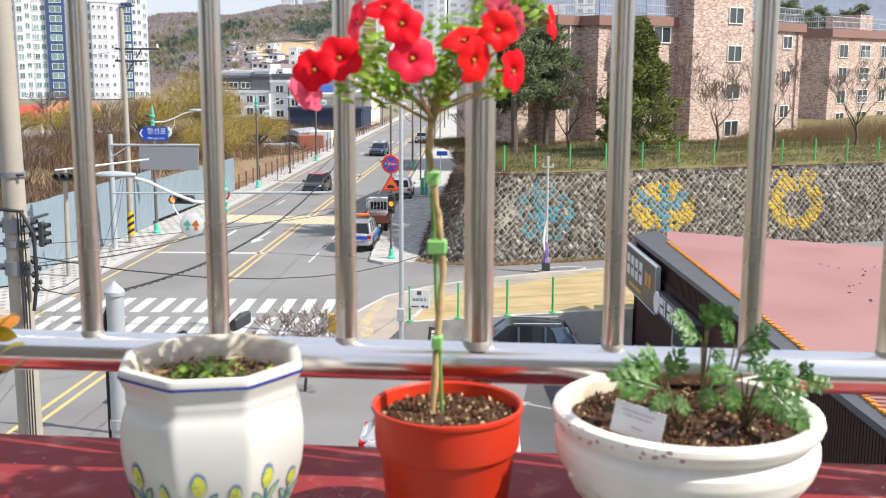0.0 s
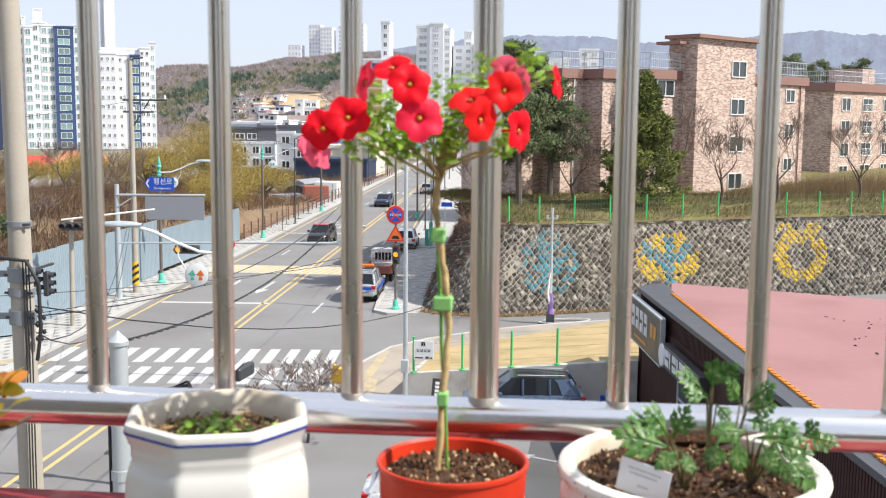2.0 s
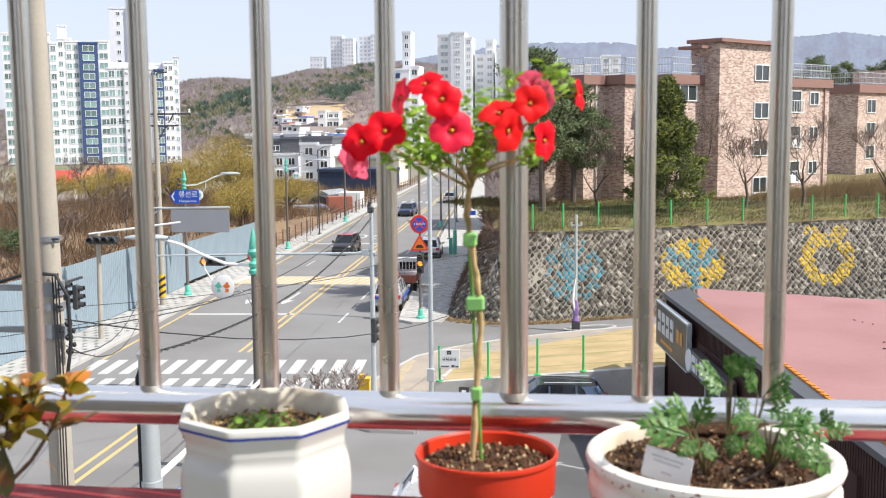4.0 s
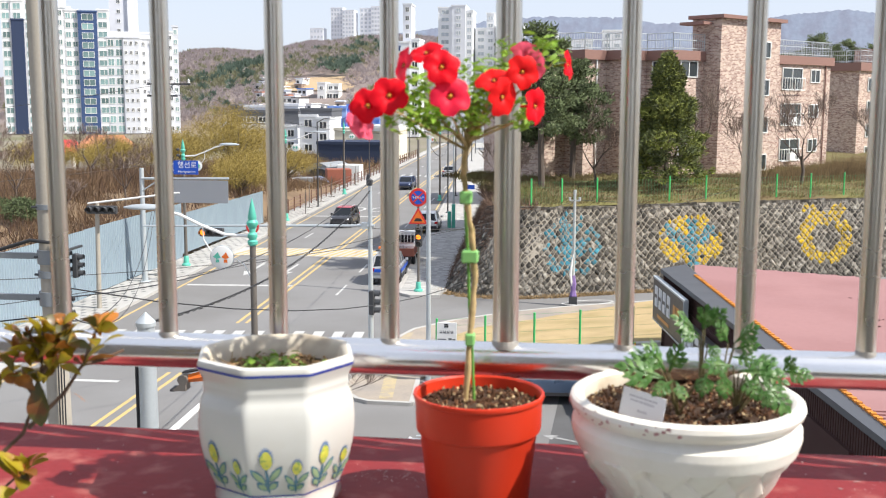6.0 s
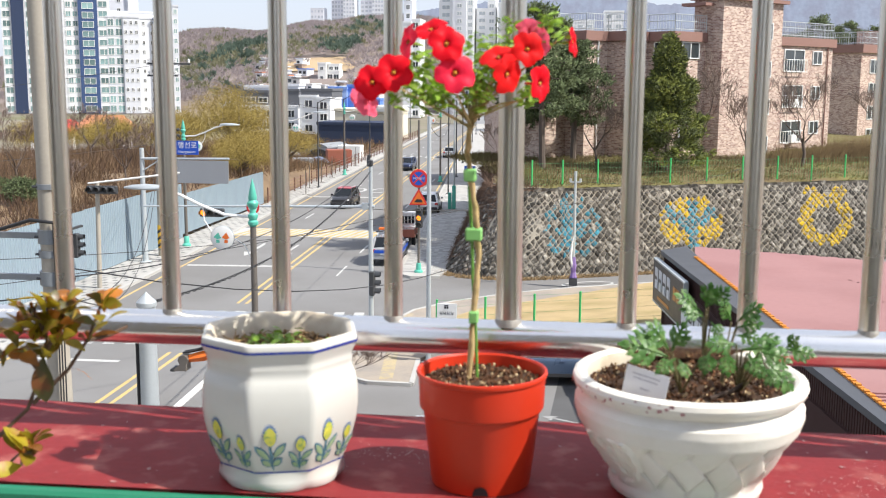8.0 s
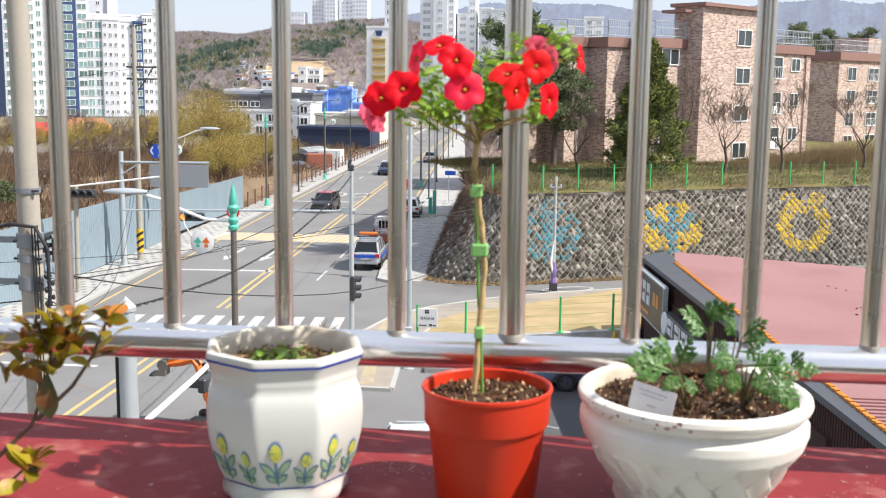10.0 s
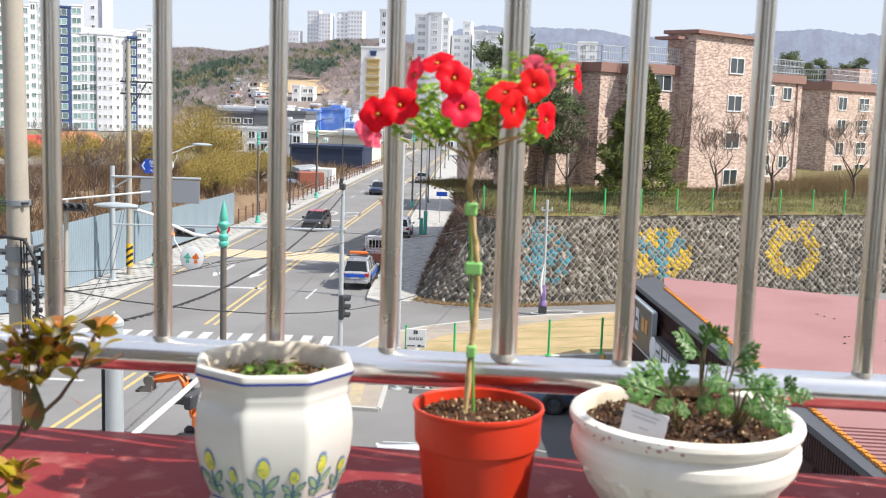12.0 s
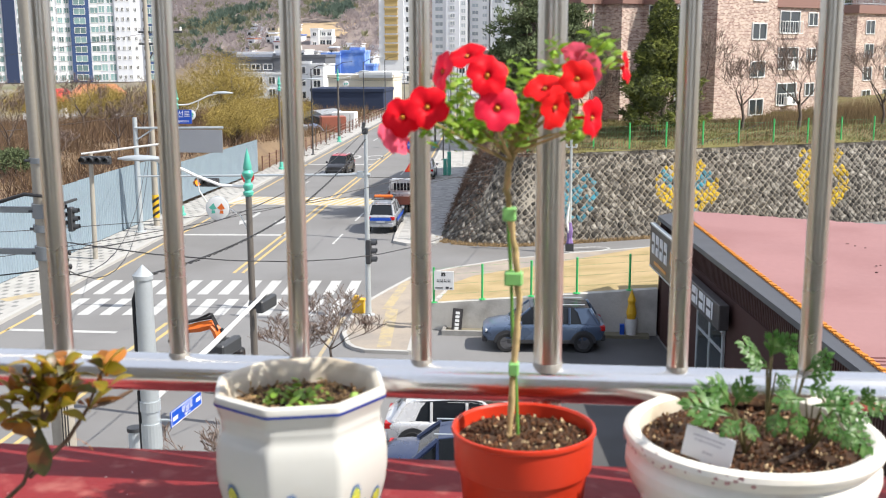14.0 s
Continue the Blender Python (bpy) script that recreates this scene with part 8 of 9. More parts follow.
g = Geo()
nb = 480
prof = dense(BW[:20], 0.0018)
for i, (r_, z) in enumerate(prof):
    outer = 0.016 < z < 0.100 and i < len(prof) * 0.72
    for k in range(nb):
        th = 2 * math.pi * k / nb
        rr = r_
        if outer:
            low = min(1, (z - 0.016) / 0.008)
            top = min(1, max(0, (0.099 - z) / 0.026))
            fade = low * top * top * (3 - 2 * top)
            # a carved oval medallion interrupts the weave on one side
            ma, mz = ((th - radians(217) + math.pi) % (2 * math.pi) - math.pi) * 0.102, z - 0.050
            med = math.hypot(ma / 0.034, mz / 0.036)
            u, w = th * 17 / (2 * math.pi) + z * 22, th * 17 / (2 * math.pi) - z * 22
            fu, fw = u % 1.0, w % 1.0
            over = (math.floor(u) + math.floor(w)) % 2
            a, b = (fu, fw) if over else (fw, fu)
            weave = 0.0046 * (a - 1.0) + 0.0012 * math.sin(math.pi * b) - 0.0022 * max(0.0, 1 - min(b, 1 - b) / 0.13)
            carved = 0.0030 * noise.noise((ma * 130, mz * 130, 7)) + 0.0022 * math.exp(-((med - 0.88) / 0.09) ** 2)
            q = min(1, max(0, (med - 0.98) / 0.08))
            rr += fade * (carved + (weave - carved) * q)
        g.v.append((rr * math.cos(th), rr * math.sin(th), z))
g.f = [(nb * i + k, nb * i + (k + 1) % nb, nb * i + nb + (k + 1) % nb, nb * i + nb + k) for i in range(len(prof) - 1) for k in range(nb)]
part("body", g, M_STONEWARE, bw, smooth=28)
part("inner_wall", Geo().lathe(BW[19:], 64), M_INNER, bw, smooth=50)
part("soil", soil_disc(0.1003, 0.107, 3), M_SOIL, bw)
part("bark_mulch", grains(1250, 0.097, 0.1078, (0.0010, 0.0040), 9), M_BARK, bw)
part("pumice", grains(260, 0.096, 0.1083, (0.0009, 0.0029), 10), M_PUMICE, bw)
r = random.Random(3)
for _ in range(26):
    th = radians(r.uniform(180, 262))
    z = r.uniform(0.106, 0.1195)
    q = 0.1110 + (z - 0.1055) * 0.75 if z < 0.1120 else 0.1162 - max(0, z - 0.116) * 0.9
    s = r.uniform(0.0008, 0.0024)
    v = [(s * r.uniform(0.6, 1.3) * math.cos(a), s * r.uniform(0.5, 1.0) * math.sin(a)) for a in np.arange(0, 6.2, 0.9)]
    c, sn = math.cos(th), math.sin(th)
    part("worn_patch", Geo().add([(c * (q + 0.0012) - sn * a, sn * (q + 0.0012) + c * a, z + b) for a, b in v], [tuple(range(len(v)))]), M_PINKWEAR, bw)

# plant tag, standing in the soil of the bowl
tag = thing("plant_tag", (0.139, -0.165, 10.712), label="white plastic plant tag with unreadable grey print", category="label")
M_TAG = mat("white_plastic_card", (0.82, 0.83, 0.87), 0.4, var=0.05)
M_PRINT = mat("grey_print", (0.46, 0.46, 0.53), 0.5, var=0.05)
tm = Matrix.Rotation(radians(-30), 4, "Z") @ Matrix.Rotation(radians(8), 4, "Y") @ Matrix.Rotation(radians(-6), 4, "X")
card = part("card", Geo().box(-0.0225, 0.0225, -0.0005, 0.0005, -0.004, 0.0235), M_TAG, tag, m=tm)
part("stake", Geo().box(-0.004, 0.004, -0.0005, 0.0005, -0.02, -0.0045), M_TAG, tag, m=tm)
for x0, x1, z in ((-0.015, 0.014, 0.0165), (-0.013, 0.012, 0.0125), (-0.004, 0.006, 0.0035)):
    k = x0
    while k < x1:
        w = rnd(0.0012, 0.003)
        part("print", Geo().box(k, min(k + w, x1), -0.0007, -0.0005, z, z + 0.0017), M_PRINT, card)
        k += w + 0.0009

# ---- leafy herb in the bowl ----
M_HERB = mat("fresh_cut_leaf", (0.06, 0.165, 0.026), 0.4, var=0.25, scale=50, fine=300, island=0.22, second=(0.17, 0.29, 0.09), mix=(0.46, 0.66), mscale=90, trans=0.25)
M_TWIG_DARK = mat("dark_dead_stem", (0.05, 0.03, 0.02), 0.8, var=0.2, scale=60)
M_STALK = mat("green_brown_stalk", (0.12, 0.10, 0.035), 0.6, var=0.2, scale=60)
herb = thing("leafy_herb", (0.19, -0.112, LEDGE + 0.108), label="green herb with broad deeply cut leaves", category="plant")


def cut_leaf(m, s, seed):
    """A broad deeply cut leaf: a winged rib with toothed lobes on both sides."""
    r = random.Random(seed)
    g = Geo()
    g.tube([(0, 0, 0), (s * 0.5, 0, s * 0.03), (s, 0, -s * 0.06)], [s * 0.022, s * 0.02, s * 0.008], 4)
    leaf_geo(g, Matrix.Identity(4), s * 0.92, s * 0.17, 0.25, 0.06, 6)
    for t, k in ((0.34, 0.40), (0.56, 0.40), (0.77, 0.31)):
        for side in (1, -1):
            ln = s * k * r.uniform(0.85, 1.12)
            d = Vector((0.62, side, r.uniform(-0.3, 0.05)))
            base = Vector((s * t - s * 0.06, 0, s * 0.02))
            leaf_geo(g, aim(base, d, r.uniform(-0.3, 0.3)), ln, ln * 0.40, 0.25, 0.3, 5)
            for q, dd in ((0.50, (1.0, side * 0.30, -0.1)), (0.55, (0.10, side * 1.2, -0.15)), (0.74, (1.0, side * 0.75, -0.2))):
                leaf_geo(g, aim(base + d.normalized() * ln * q, dd, r.uniform(-0.2, 0.2)), ln * 0.44, ln * 0.24, 0.25, 0.25, 3)
    for dd, q in (((1, 0, -0.3), 0.26), ((0.8, 0.6, -0.25), 0.2), ((0.8, -0.6, -0.25), 0.2)):
        leaf_geo(g, aim((s * 0.84, 0, -s * 0.02), dd), s * q, s * q * 0.55, 0.25, 0.2, 4)
    return m, g


# where each leaf's stalk ends and where its tip hangs, from the plant's foot
LEAVES = [
    ((0.012, 0.027, 0.070), (-0.019, 0.015, 0.097)), ((0.015, 0.027, 0.076), (0.017, 0.015, 0.107)), ((0.018, 0.032, 0.077), (0.038, 0.020, 0.102)), ((0.012, 0.022, 0.068), (-0.014, 0.010, 0.080)), ((0.048, 0.032, 0.062), (0.071, 0.020, 0.087)),
    ((0.047, 0.027, 0.057), (0.073, 0.015, 0.067)), ((0.020, 0.022, 0.063), (0.032, 0.010, 0.050)), ((0.044, 0.022, 0.050), (0.068, 0.010, 0.050)), ((0.041, 0.027, 0.063), (0.027, 0.015, 0.088)), ((-0.028, -0.038, 0.041), (-0.072, -0.050, 0.057)),
    ((-0.025, -0.018, 0.042), (-0.045, -0.030, 0.072)), ((-0.021, -0.008, 0.039), (-0.012, -0.020, 0.070)), ((-0.021, -0.048, 0.042), (-0.040, -0.060, 0.031)), ((-0.018, -0.043, 0.040), (-0.010, -0.055, 0.026)),
    ((-0.032, -0.023, 0.048), (-0.059, -0.035, 0.066)), ((0.012, -0.038, 0.049), (0.006, -0.050, 0.029)), ((0.028, -0.038, 0.050), (0.029, -0.050, 0.027)), ((0.046, -0.043, 0.049), (0.058, -0.055, 0.028)), ((0.060, -0.028, 0.046), (0.088, -0.040, 0.042)),
    ((0.062, -0.043, 0.042), (0.089, -0.055, 0.018)), ((0.060, 0.002, 0.047), (0.080, -0.010, 0.058)), ((0.093, 0.012, 0.040), (0.119, -0.000, 0.038)), ((0.093, 0.012, 0.040), (0.101, -0.000, 0.055)), ((0.041, -0.008, 0.048), (0.012, -0.020, 0.051)),
    ((0.046, -0.013, 0.044), (0.084, -0.025, 0.050)), ((0.059, -0.048, 0.038), (0.072, -0.060, 0.023)),
]
roots = [(0.014, 0.02), (0.03, 0.005), (-0.012, -0.02), (0.045, -0.01)]
for i, (foot_, tip) in enumerate(LEAVES):
    t, tip = Vector(foot_), Vector(tip)
    ro = min(roots, key=lambda q: (Vector(q) - t.xy).length)
    p0 = Vector((*ro, -0.002))
    mid = p0.lerp(t, 0.55) + Vector((0, 0, 0.006))
    part("stalk", Geo().tube([p0, mid, t], [0.0013, 0.0010, 0.0007], 5), M_STALK, herb)
    m, lg = cut_leaf(facing(t, tip - t, (rnd(-0.3, 0.4), -0.7 + rnd(-0.2, 0.2), 0.8)), (tip - t).length * (0.84 if t.z > 0.055 else 0.98), i)
    part("leaf", lg, M_HERB, herb, m=m, smooth=60)
part("old_stem", Geo().tube([(0.012, -0.05, 0.004), (0.035, -0.03, 0.006), (0.05, -0.012, 0.010)], 0.0022, 6), M_TWIG_DARK, herb, "dark fallen stem on the soil", smooth=60)

# ---- standard calibrachoa: stem, cane, clips, leaves and red flowers ----
M_STEM = mat("pale_woody_stem", (0.50, 0.36, 0.17), 0.8, var=0.3, scale=50, fine=200, second=(0.25, 0.2, 0.07), mscale=60, bump=0.0006, bscale=200)
M_CANE = mat("green_plastic_cane", (0.12, 0.30, 0.05), 0.45, var=0.15, scale=60)
M_CLIP = mat("pale_green_clip", (0.22, 0.50, 0.15), 0.5, var=0.12, scale=60)
M_LEAF = mat("bright_green_leaf", (0.25, 0.42, 0.05), 0.5, var=0.25, scale=60, island=0.3, second=(0.28, 0.40, 0.05), mix=(0.45, 0.7), mscale=50, trans=0.35)
M_PETAL = mat("red_petal", (0.82, 0.010, 0.024), 0.5, var=0.22, scale=60, fine=260, second=(0.70, 0.004, 0.014), mscale=60, spec=0.12, trans=0.3)
M_PETAL_P = mat("pink_red_petal", (0.86, 0.024, 0.065), 0.5, var=0.16, scale=60, fine=260, spec=0.12, trans=0.3)
M_PETAL_B = mat("pale_pink_petal_back", (0.90, 0.13, 0.22), 0.5, var=0.16, scale=60, fine=260, spec=0.12, trans=0.45)
M_PETAL_O = mat("scarlet_petal", (0.86, 0.018, 0.020), 0.5, var=0.16, scale=60, fine=260, spec=0.12, trans=0.3)
M_THROAT = mat("dark_red_throat", (0.38, 0.006, 0.008), 0.6, var=0.1)
M_EYE = mat("yellow_eye", (0.62, 0.28, 0.02), 0.6, var=0.2, scale=80)
cal = thing("flowering_standard", (-0.035, -0.11, LEDGE + 0.106), label="standard plant with red trumpet flowers on a bare stem", category="plant")
O = Vector((-0.035, -0.11, LEDGE + 0.106))
stem_pts = [(-0.0348, -0.111, 10.69), (-0.0331, -0.108, 10.7295), (-0.0314, -0.105, 10.7585), (-0.0287, -0.102, 10.805), (-0.0264, -0.1, 10.8339), (-0.0283, -0.1, 10.8542), (-0.0302, -0.1, 10.8743), (-0.0333, -0.1, 10.8972),
            (-0.0361, -0.102, 10.9145), (-0.0384, -0.106, 10.9374), (-0.0365, -0.11, 10.9546), (-0.0341, -0.115, 10.974), (-0.029, -0.115, 10.998)]
wob = []
for a, b in zip(stem_pts, stem_pts[1:]):
    for t in (0, 0.33, 0.66):
        p = Vector(a).lerp(Vector(b), t) - O
        wob.append(p + Vector((rnd(-0.0008, 0.0008), rnd(-0.0008, 0.0008), 0)))
wob.append(Vector(stem_pts[-1]) - O)
part("stem", Geo().tube(wob, [0.0031 - 0.0005 * math.sin(i * 1.3) for i in range(len(wob))], 10), M_STEM, cal, smooth=60)
part("cane", Geo().tube([Vector(p) - O for p in ((-0.0255, -0.106, 10.69), (-0.0288, -0.1, 10.7574), (-0.0325, -0.096, 10.8036), (-0.0344, -0.093, 10.8529), (-0.0371, -0.095, 10.8965), (-0.0372, -0.1, 10.9256))], 0.0016, 8), M_CANE, cal, "thin green support cane", smooth=40)
for x, y, z, sz in ((-0.0307, -0.104, 10.7689, 0.0048), (-0.0319, -0.098, 10.8537, 0.0085), (-0.0361, -0.102, 10.9145, 0.0062)):
    p = Vector((x, y, z)) - O
    part("clip", Geo().box(p.x - sz, p.x + sz, p.y - 0.006, p.y + 0.007, p.z - 0.0065, p.z + 0.0065, bev=0.0016), M_CLIP, cal, "pale green plastic plant clip")
fork = Vector(stem_pts[-2]) - O
for x, y, z in ((-0.082, -0.135, 10.998), (-0.105, -0.165, 11.005), (-0.03, -0.125, 10.995), (-0.02, -0.13, 11.02), (0.01, -0.125, 11.04), (0.04, -0.12, 11.06), (0.052, -0.12, 11.05), (-0.056, -0.13, 11.035), (0.022, -0.14, 10.994),
                (-0.068, -0.11, 11.0), (-0.045, -0.17, 11.0), (-0.005, -0.14, 11.025)):
    tip = Vector((x, y, z)) - O
    mid = fork.lerp(tip, 0.5) + Vector((0, 0, rnd(-0.006, 0.006)))
    part("twig", Geo().tube([fork + Vector((0, 0, rnd(-0.012, 0.004))), mid, tip], [0.0017, 0.0012, 0.0007], 5), M_STEM, cal)
part("broken_twig", Geo().tube([fork, fork + Vector((0.028, 0.0, 0.012)), fork + Vector((0.05, 0.004, 0.016))], [0.0015, 0.0012, 0.0008], 5), M_STEM, cal)
r = random.Random(21)
leaves = Geo()
# leaf clumps between the flowers: place, spread across and up, leaves
CLUMPS = ((-0.082, -0.140, 11.002, 0.0123, 0.0112, 105), (-0.067, -0.130, 10.991, 0.0101, 0.0078, 70), (-0.092, -0.130, 11.018, 0.0056, 0.0078, 28), (-0.078, -0.120, 11.027, 0.0078, 0.0056, 28),
          (-0.029, -0.125, 10.997, 0.0090, 0.0123, 90), (-0.020, -0.130, 11.019, 0.0123, 0.0101, 80), (-0.008, -0.130, 11.032, 0.0112, 0.0090, 65), (0.009, -0.120, 11.043, 0.0101, 0.0078, 45),
          (0.039, -0.120, 11.062, 0.0101, 0.0078, 50), (0.052, -0.120, 11.054, 0.0045, 0.0034, 10), (0.021, -0.140, 11.000, 0.0067, 0.0090, 34), (-0.056, -0.110, 11.038, 0.0090, 0.0078, 34),
          (-0.029, -0.100, 11.044, 0.0090, 0.0067, 30), (0.003, -0.110, 11.063, 0.0056, 0.0045, 18), (-0.103, -0.130, 10.996, 0.0045, 0.0056, 14), (-0.068, -0.100, 11.007, 0.0078, 0.0090, 45), (0.021, -0.130, 10.986, 0.0034, 0.0056, 10))
for x, y, z, sx, sz, n in CLUMPS:
    for _ in range(n):
        p = Vector((x + r.gauss(0, sx * 0.85), y + r.gauss(0, 0.012), z + r.gauss(0, sz * 0.85))) - O
        a = r.uniform(0, 6.28)
        leaf_geo(leaves, aim(p, (math.cos(a), math.sin(a), r.uniform(-0.5, 0.8)), r.uniform(-1, 1)), r.uniform(0.008, 0.015), r.uniform(0.0038, 0.006), 0.2, 0.3, 4)
tagged(part("foliage", leaves, M_LEAF, cal, smooth=60), kind="stuff")


def flower(at, face, size, material, seed):
    """A five-lobed trumpet flower at a place, turned towards face."""
    r = random.Random(seed)
    m = Matrix.Translation(Vector(at) - O) @ Vector(face).normalized().to_track_quat("Z", "Y").to_matrix().to_4x4() @ Matrix.Rotation(r.uniform(0, 6.28), 4, "Z")
    n, rings = 60, [(0.10, -0.30), (0.16, -0.10), (0.32, 0.0), (0.55, 0.05), (0.8, 0.045), (1.0, -0.02)]
    g = Geo()
    for q, z in rings:
        for k in range(n):
            a = 2 * math.pi * k / n
            lobe = 1.0 - 0.17 * q * (abs(math.cos(2.5 * a)) ** 5) + 0.02 * q * math.sin(9 * a + seed)
            rr = size * q * lobe
            g.v.append((rr * math.cos(a), rr * math.sin(a), size * (z + 0.07 * q * math.sin(5 * a + 1) * q + 0.04 * q * math.sin(2 * a + seed))))
    g.f = [(n * i + k, n * i + (k + 1) % n, n * i + n + (k + 1) % n, n * i + n + k) for i in range(len(rings) - 1) for k in range(n)]
    fl = part("flower", g, material, cal, m=m, smooth=70)
    part("throat", Geo().lathe([(size * 0.17, size * -0.015), (size * 0.14, -size * 0.05), (size * 0.10, -size * 0.2), (0.0, -size * 0.26)], 16), M_THROAT, fl, smooth=60)
    part("eye", Geo().lathe([(0.0, size * 0.0), (size * 0.075, -size * 0.02), (size * 0.09, -size * 0.06)], 12), M_EYE, fl, smooth=60)
    part("tube", Geo().lathe([(size * 0.11, -size * 0.3), (size * 0.07, -size * 0.6), (size * 0.05, -size * 0.95)], 10), M_LEAF if seed % 3 else material, fl, smooth=60)


for i, (p, face, s, mt) in enumerate((
        ((-0.050, -0.200, 11.042), (0.25, -1, 0.40), 0.0175, M_PETAL), ((-0.100, -0.190, 11.016), (0.15, -1, 0.32), 0.0185, M_PETAL), ((-0.122, -0.180, 11.007), (0.0, -1, 0.28), 0.0175, M_PETAL),
        ((-0.042, -0.200, 11.016), (0.3, -1, 0.32), 0.0195, M_PETAL_P), ((-0.133, -0.160, 10.988), (-0.7, 0.45, -0.5), 0.0175, M_PETAL_B), ((-0.090, -0.170, 11.044), (-0.9, -0.55, 0.2), 0.0175, M_PETAL_P),
        ((-0.071, -0.150, 11.057), (-0.2, -0.6, 0.9), 0.0175, M_PETAL), ((-0.005, -0.170, 11.031), (-0.15, -0.6, 0.85), 0.0180, M_PETAL_O), ((0.0045, -0.180, 11.0145), (0.95, -0.75, -0.15), 0.0190, M_PETAL_O),
        ((0.022, -0.170, 11.038), (0.35, -0.95, 0.1), 0.0165, M_PETAL_O), ((0.0348, -0.180, 11.0065), (1.05, -0.6, 0.0), 0.0178, M_PETAL), ((0.064, -0.120, 11.046), (1.0, -0.22, 0.1), 0.0155, M_PETAL),
        ((0.0305, -0.140, 11.0445), (0.6, 0.8, 0.0), 0.0155, M_PETAL_B), ((0.022, -0.120, 11.058), (0.1, 0.7, 0.7), 0.0145, M_PETAL_B))):
    flower(p, face, s, mt, i + 2)

# ---- azalea at the end of the ledge ----
M_AZ = mat("bronzed_green_leaf", (0.34, 0.27, 0.02), 0.4, var=0.35, scale=70, rand=0.4, second=(0.30, 0.12, 0.015), mix=(0.5, 0.64), mscale=45, trans=0.4)
M_AZ_D = mat("dark_bronze_leaf", (0.085, 0.08, 0.02), 0.4, var=0.35, scale=70, second=(0.16, 0.06, 0.02), mix=(0.5, 0.65), mscale=60, trans=0.1)
M_AZ_O = mat("orange_brown_leaf", (0.36, 0.13, 0.015), 0.45, var=0.25, scale=50, rand=0.4, trans=0.25)
M_TWIG = mat("brown_twig", (0.12, 0.07, 0.045), 0.8, var=0.25, scale=60)
az = thing("azalea", (-0.57, -0.14, LEDGE), label="young azalea with bronzed yellow-green leaves", category="plant")
AO = Vector((-0.57, -0.14, LEDGE - 0.010))
branches = [[(-0.481, -0.245, 10.653), (-0.446, -0.24, 10.686), (-0.431, -0.24, 10.722), (-0.424, -0.24, 10.752), (-0.42, -0.24, 10.79)], [(-0.44, -0.24, 10.692), (-0.406, -0.235, 10.725), (-0.388, -0.23, 10.753), (-0.371, -0.23, 10.792)],
            [(-0.424, -0.24, 10.745), (-0.412, -0.235, 10.765), (-0.404, -0.235, 10.792)], [(-0.424, -0.24, 10.76), (-0.438, -0.235, 10.785)], [(-0.431, -0.24, 10.722), (-0.441, -0.245, 10.74)],
            [(-0.388, -0.23, 10.753), (-0.37, -0.22, 10.756), (-0.356, -0.21, 10.763)], [(-0.565, -0.14, 10.585), (-0.52, -0.2, 10.61), (-0.475, -0.235, 10.625), (-0.447, -0.24, 10.65)], [(-0.57, -0.14, 10.585), (-0.53, -0.2, 10.625), (-0.481, -0.245, 10.653)]]
for b in branches:
    part("branch", Geo().tube([Vector(p) - AO for p in b], [0.0023 - 0.0004 * i for i in range(len(b))], 7), M_TWIG, az, smooth=60)
r = random.Random(12)


def az_leaf(at, d, ln, material, wd=0.42, roll=None):
    """A blunt oval leaf, widest past its middle."""
    g = Geo()
    v, n = [], 8
    for i in range(n + 1):
        t = i / n
        w = ln * wd * 0.5 * math.sin(math.pi * (0.03 + 0.95 * t ** 1.25)) ** 0.85
        z = 0.10 * ln * math.sin(t * 3.1)
        v += [(ln * t, w, z + 0.22 * w), (ln * t, 0, z), (ln * t, -w, z + 0.22 * w)]
    f = []
    for i in range(n):
        a = 3 * i
        f += [(a, a + 1, a + 4, a + 3), (a + 1, a + 2, a + 5, a + 4)]
    g.add(v, f)
    part("leaf", g, material, az, m=aim(Vector(at) - AO, d, r.uniform(-0.9, 0.9)) if roll is None else facing(Vector(at) - AO, d, (0.15, -1, 0.3)), smooth=60)


rosettes = ((-0.42, 10.79, 7), (-0.404, 10.792, 5), (-0.371, 10.792, 7), (-0.438, 10.785, 5), (-0.447, 10.768, 4), (-0.424, 10.765, 7), (-0.407, 10.768, 6), (-0.371, 10.778, 3), (-0.384, 10.758, 3),
            (-0.441, 10.742, 4), (-0.427, 10.742, 6), (-0.447, 10.65, 9), (-0.452, 10.642, 6), (-0.412, 10.775, 5), (-0.478, 10.76, 4), (-0.47, 10.735, 3), (-0.43, 10.772, 6), (-0.415, 10.755, 5), (-0.438, 10.755, 5), (-0.455, 10.752, 4), (-0.398, 10.78, 3))
for x, z, n in rosettes:
    for k in range(n):
        a = 6.283 * k / n + r.uniform(-0.4, 0.4)
        az_leaf((x + r.uniform(-0.003, 0.003), -0.238 + r.uniform(-0.01, 0.01), z - r.uniform(0, 0.012)), (math.cos(a), math.sin(a), r.uniform(-0.1, 1.3)), r.uniform(0.020, 0.033), M_AZ_D if r.random() < 0.18 else M_AZ_O if r.random() < 0.16 else M_AZ, 0.5)
    for k in range(3):
        az_leaf((x, -0.238, z - 0.002), (r.gauss(0, 0.3), r.gauss(0, 0.3), 1), r.uniform(0.006, 0.011), M_AZ_O, 0.35)
az_leaf((-0.371, -0.235, 10.792), (1.0, -0.2, -0.08), 0.024, M_AZ, 0.5, 0.9)
az_leaf((-0.388, -0.23, 10.753), (1.0, 0.1, 0.25), 0.032, M_AZ_O, 0.25)
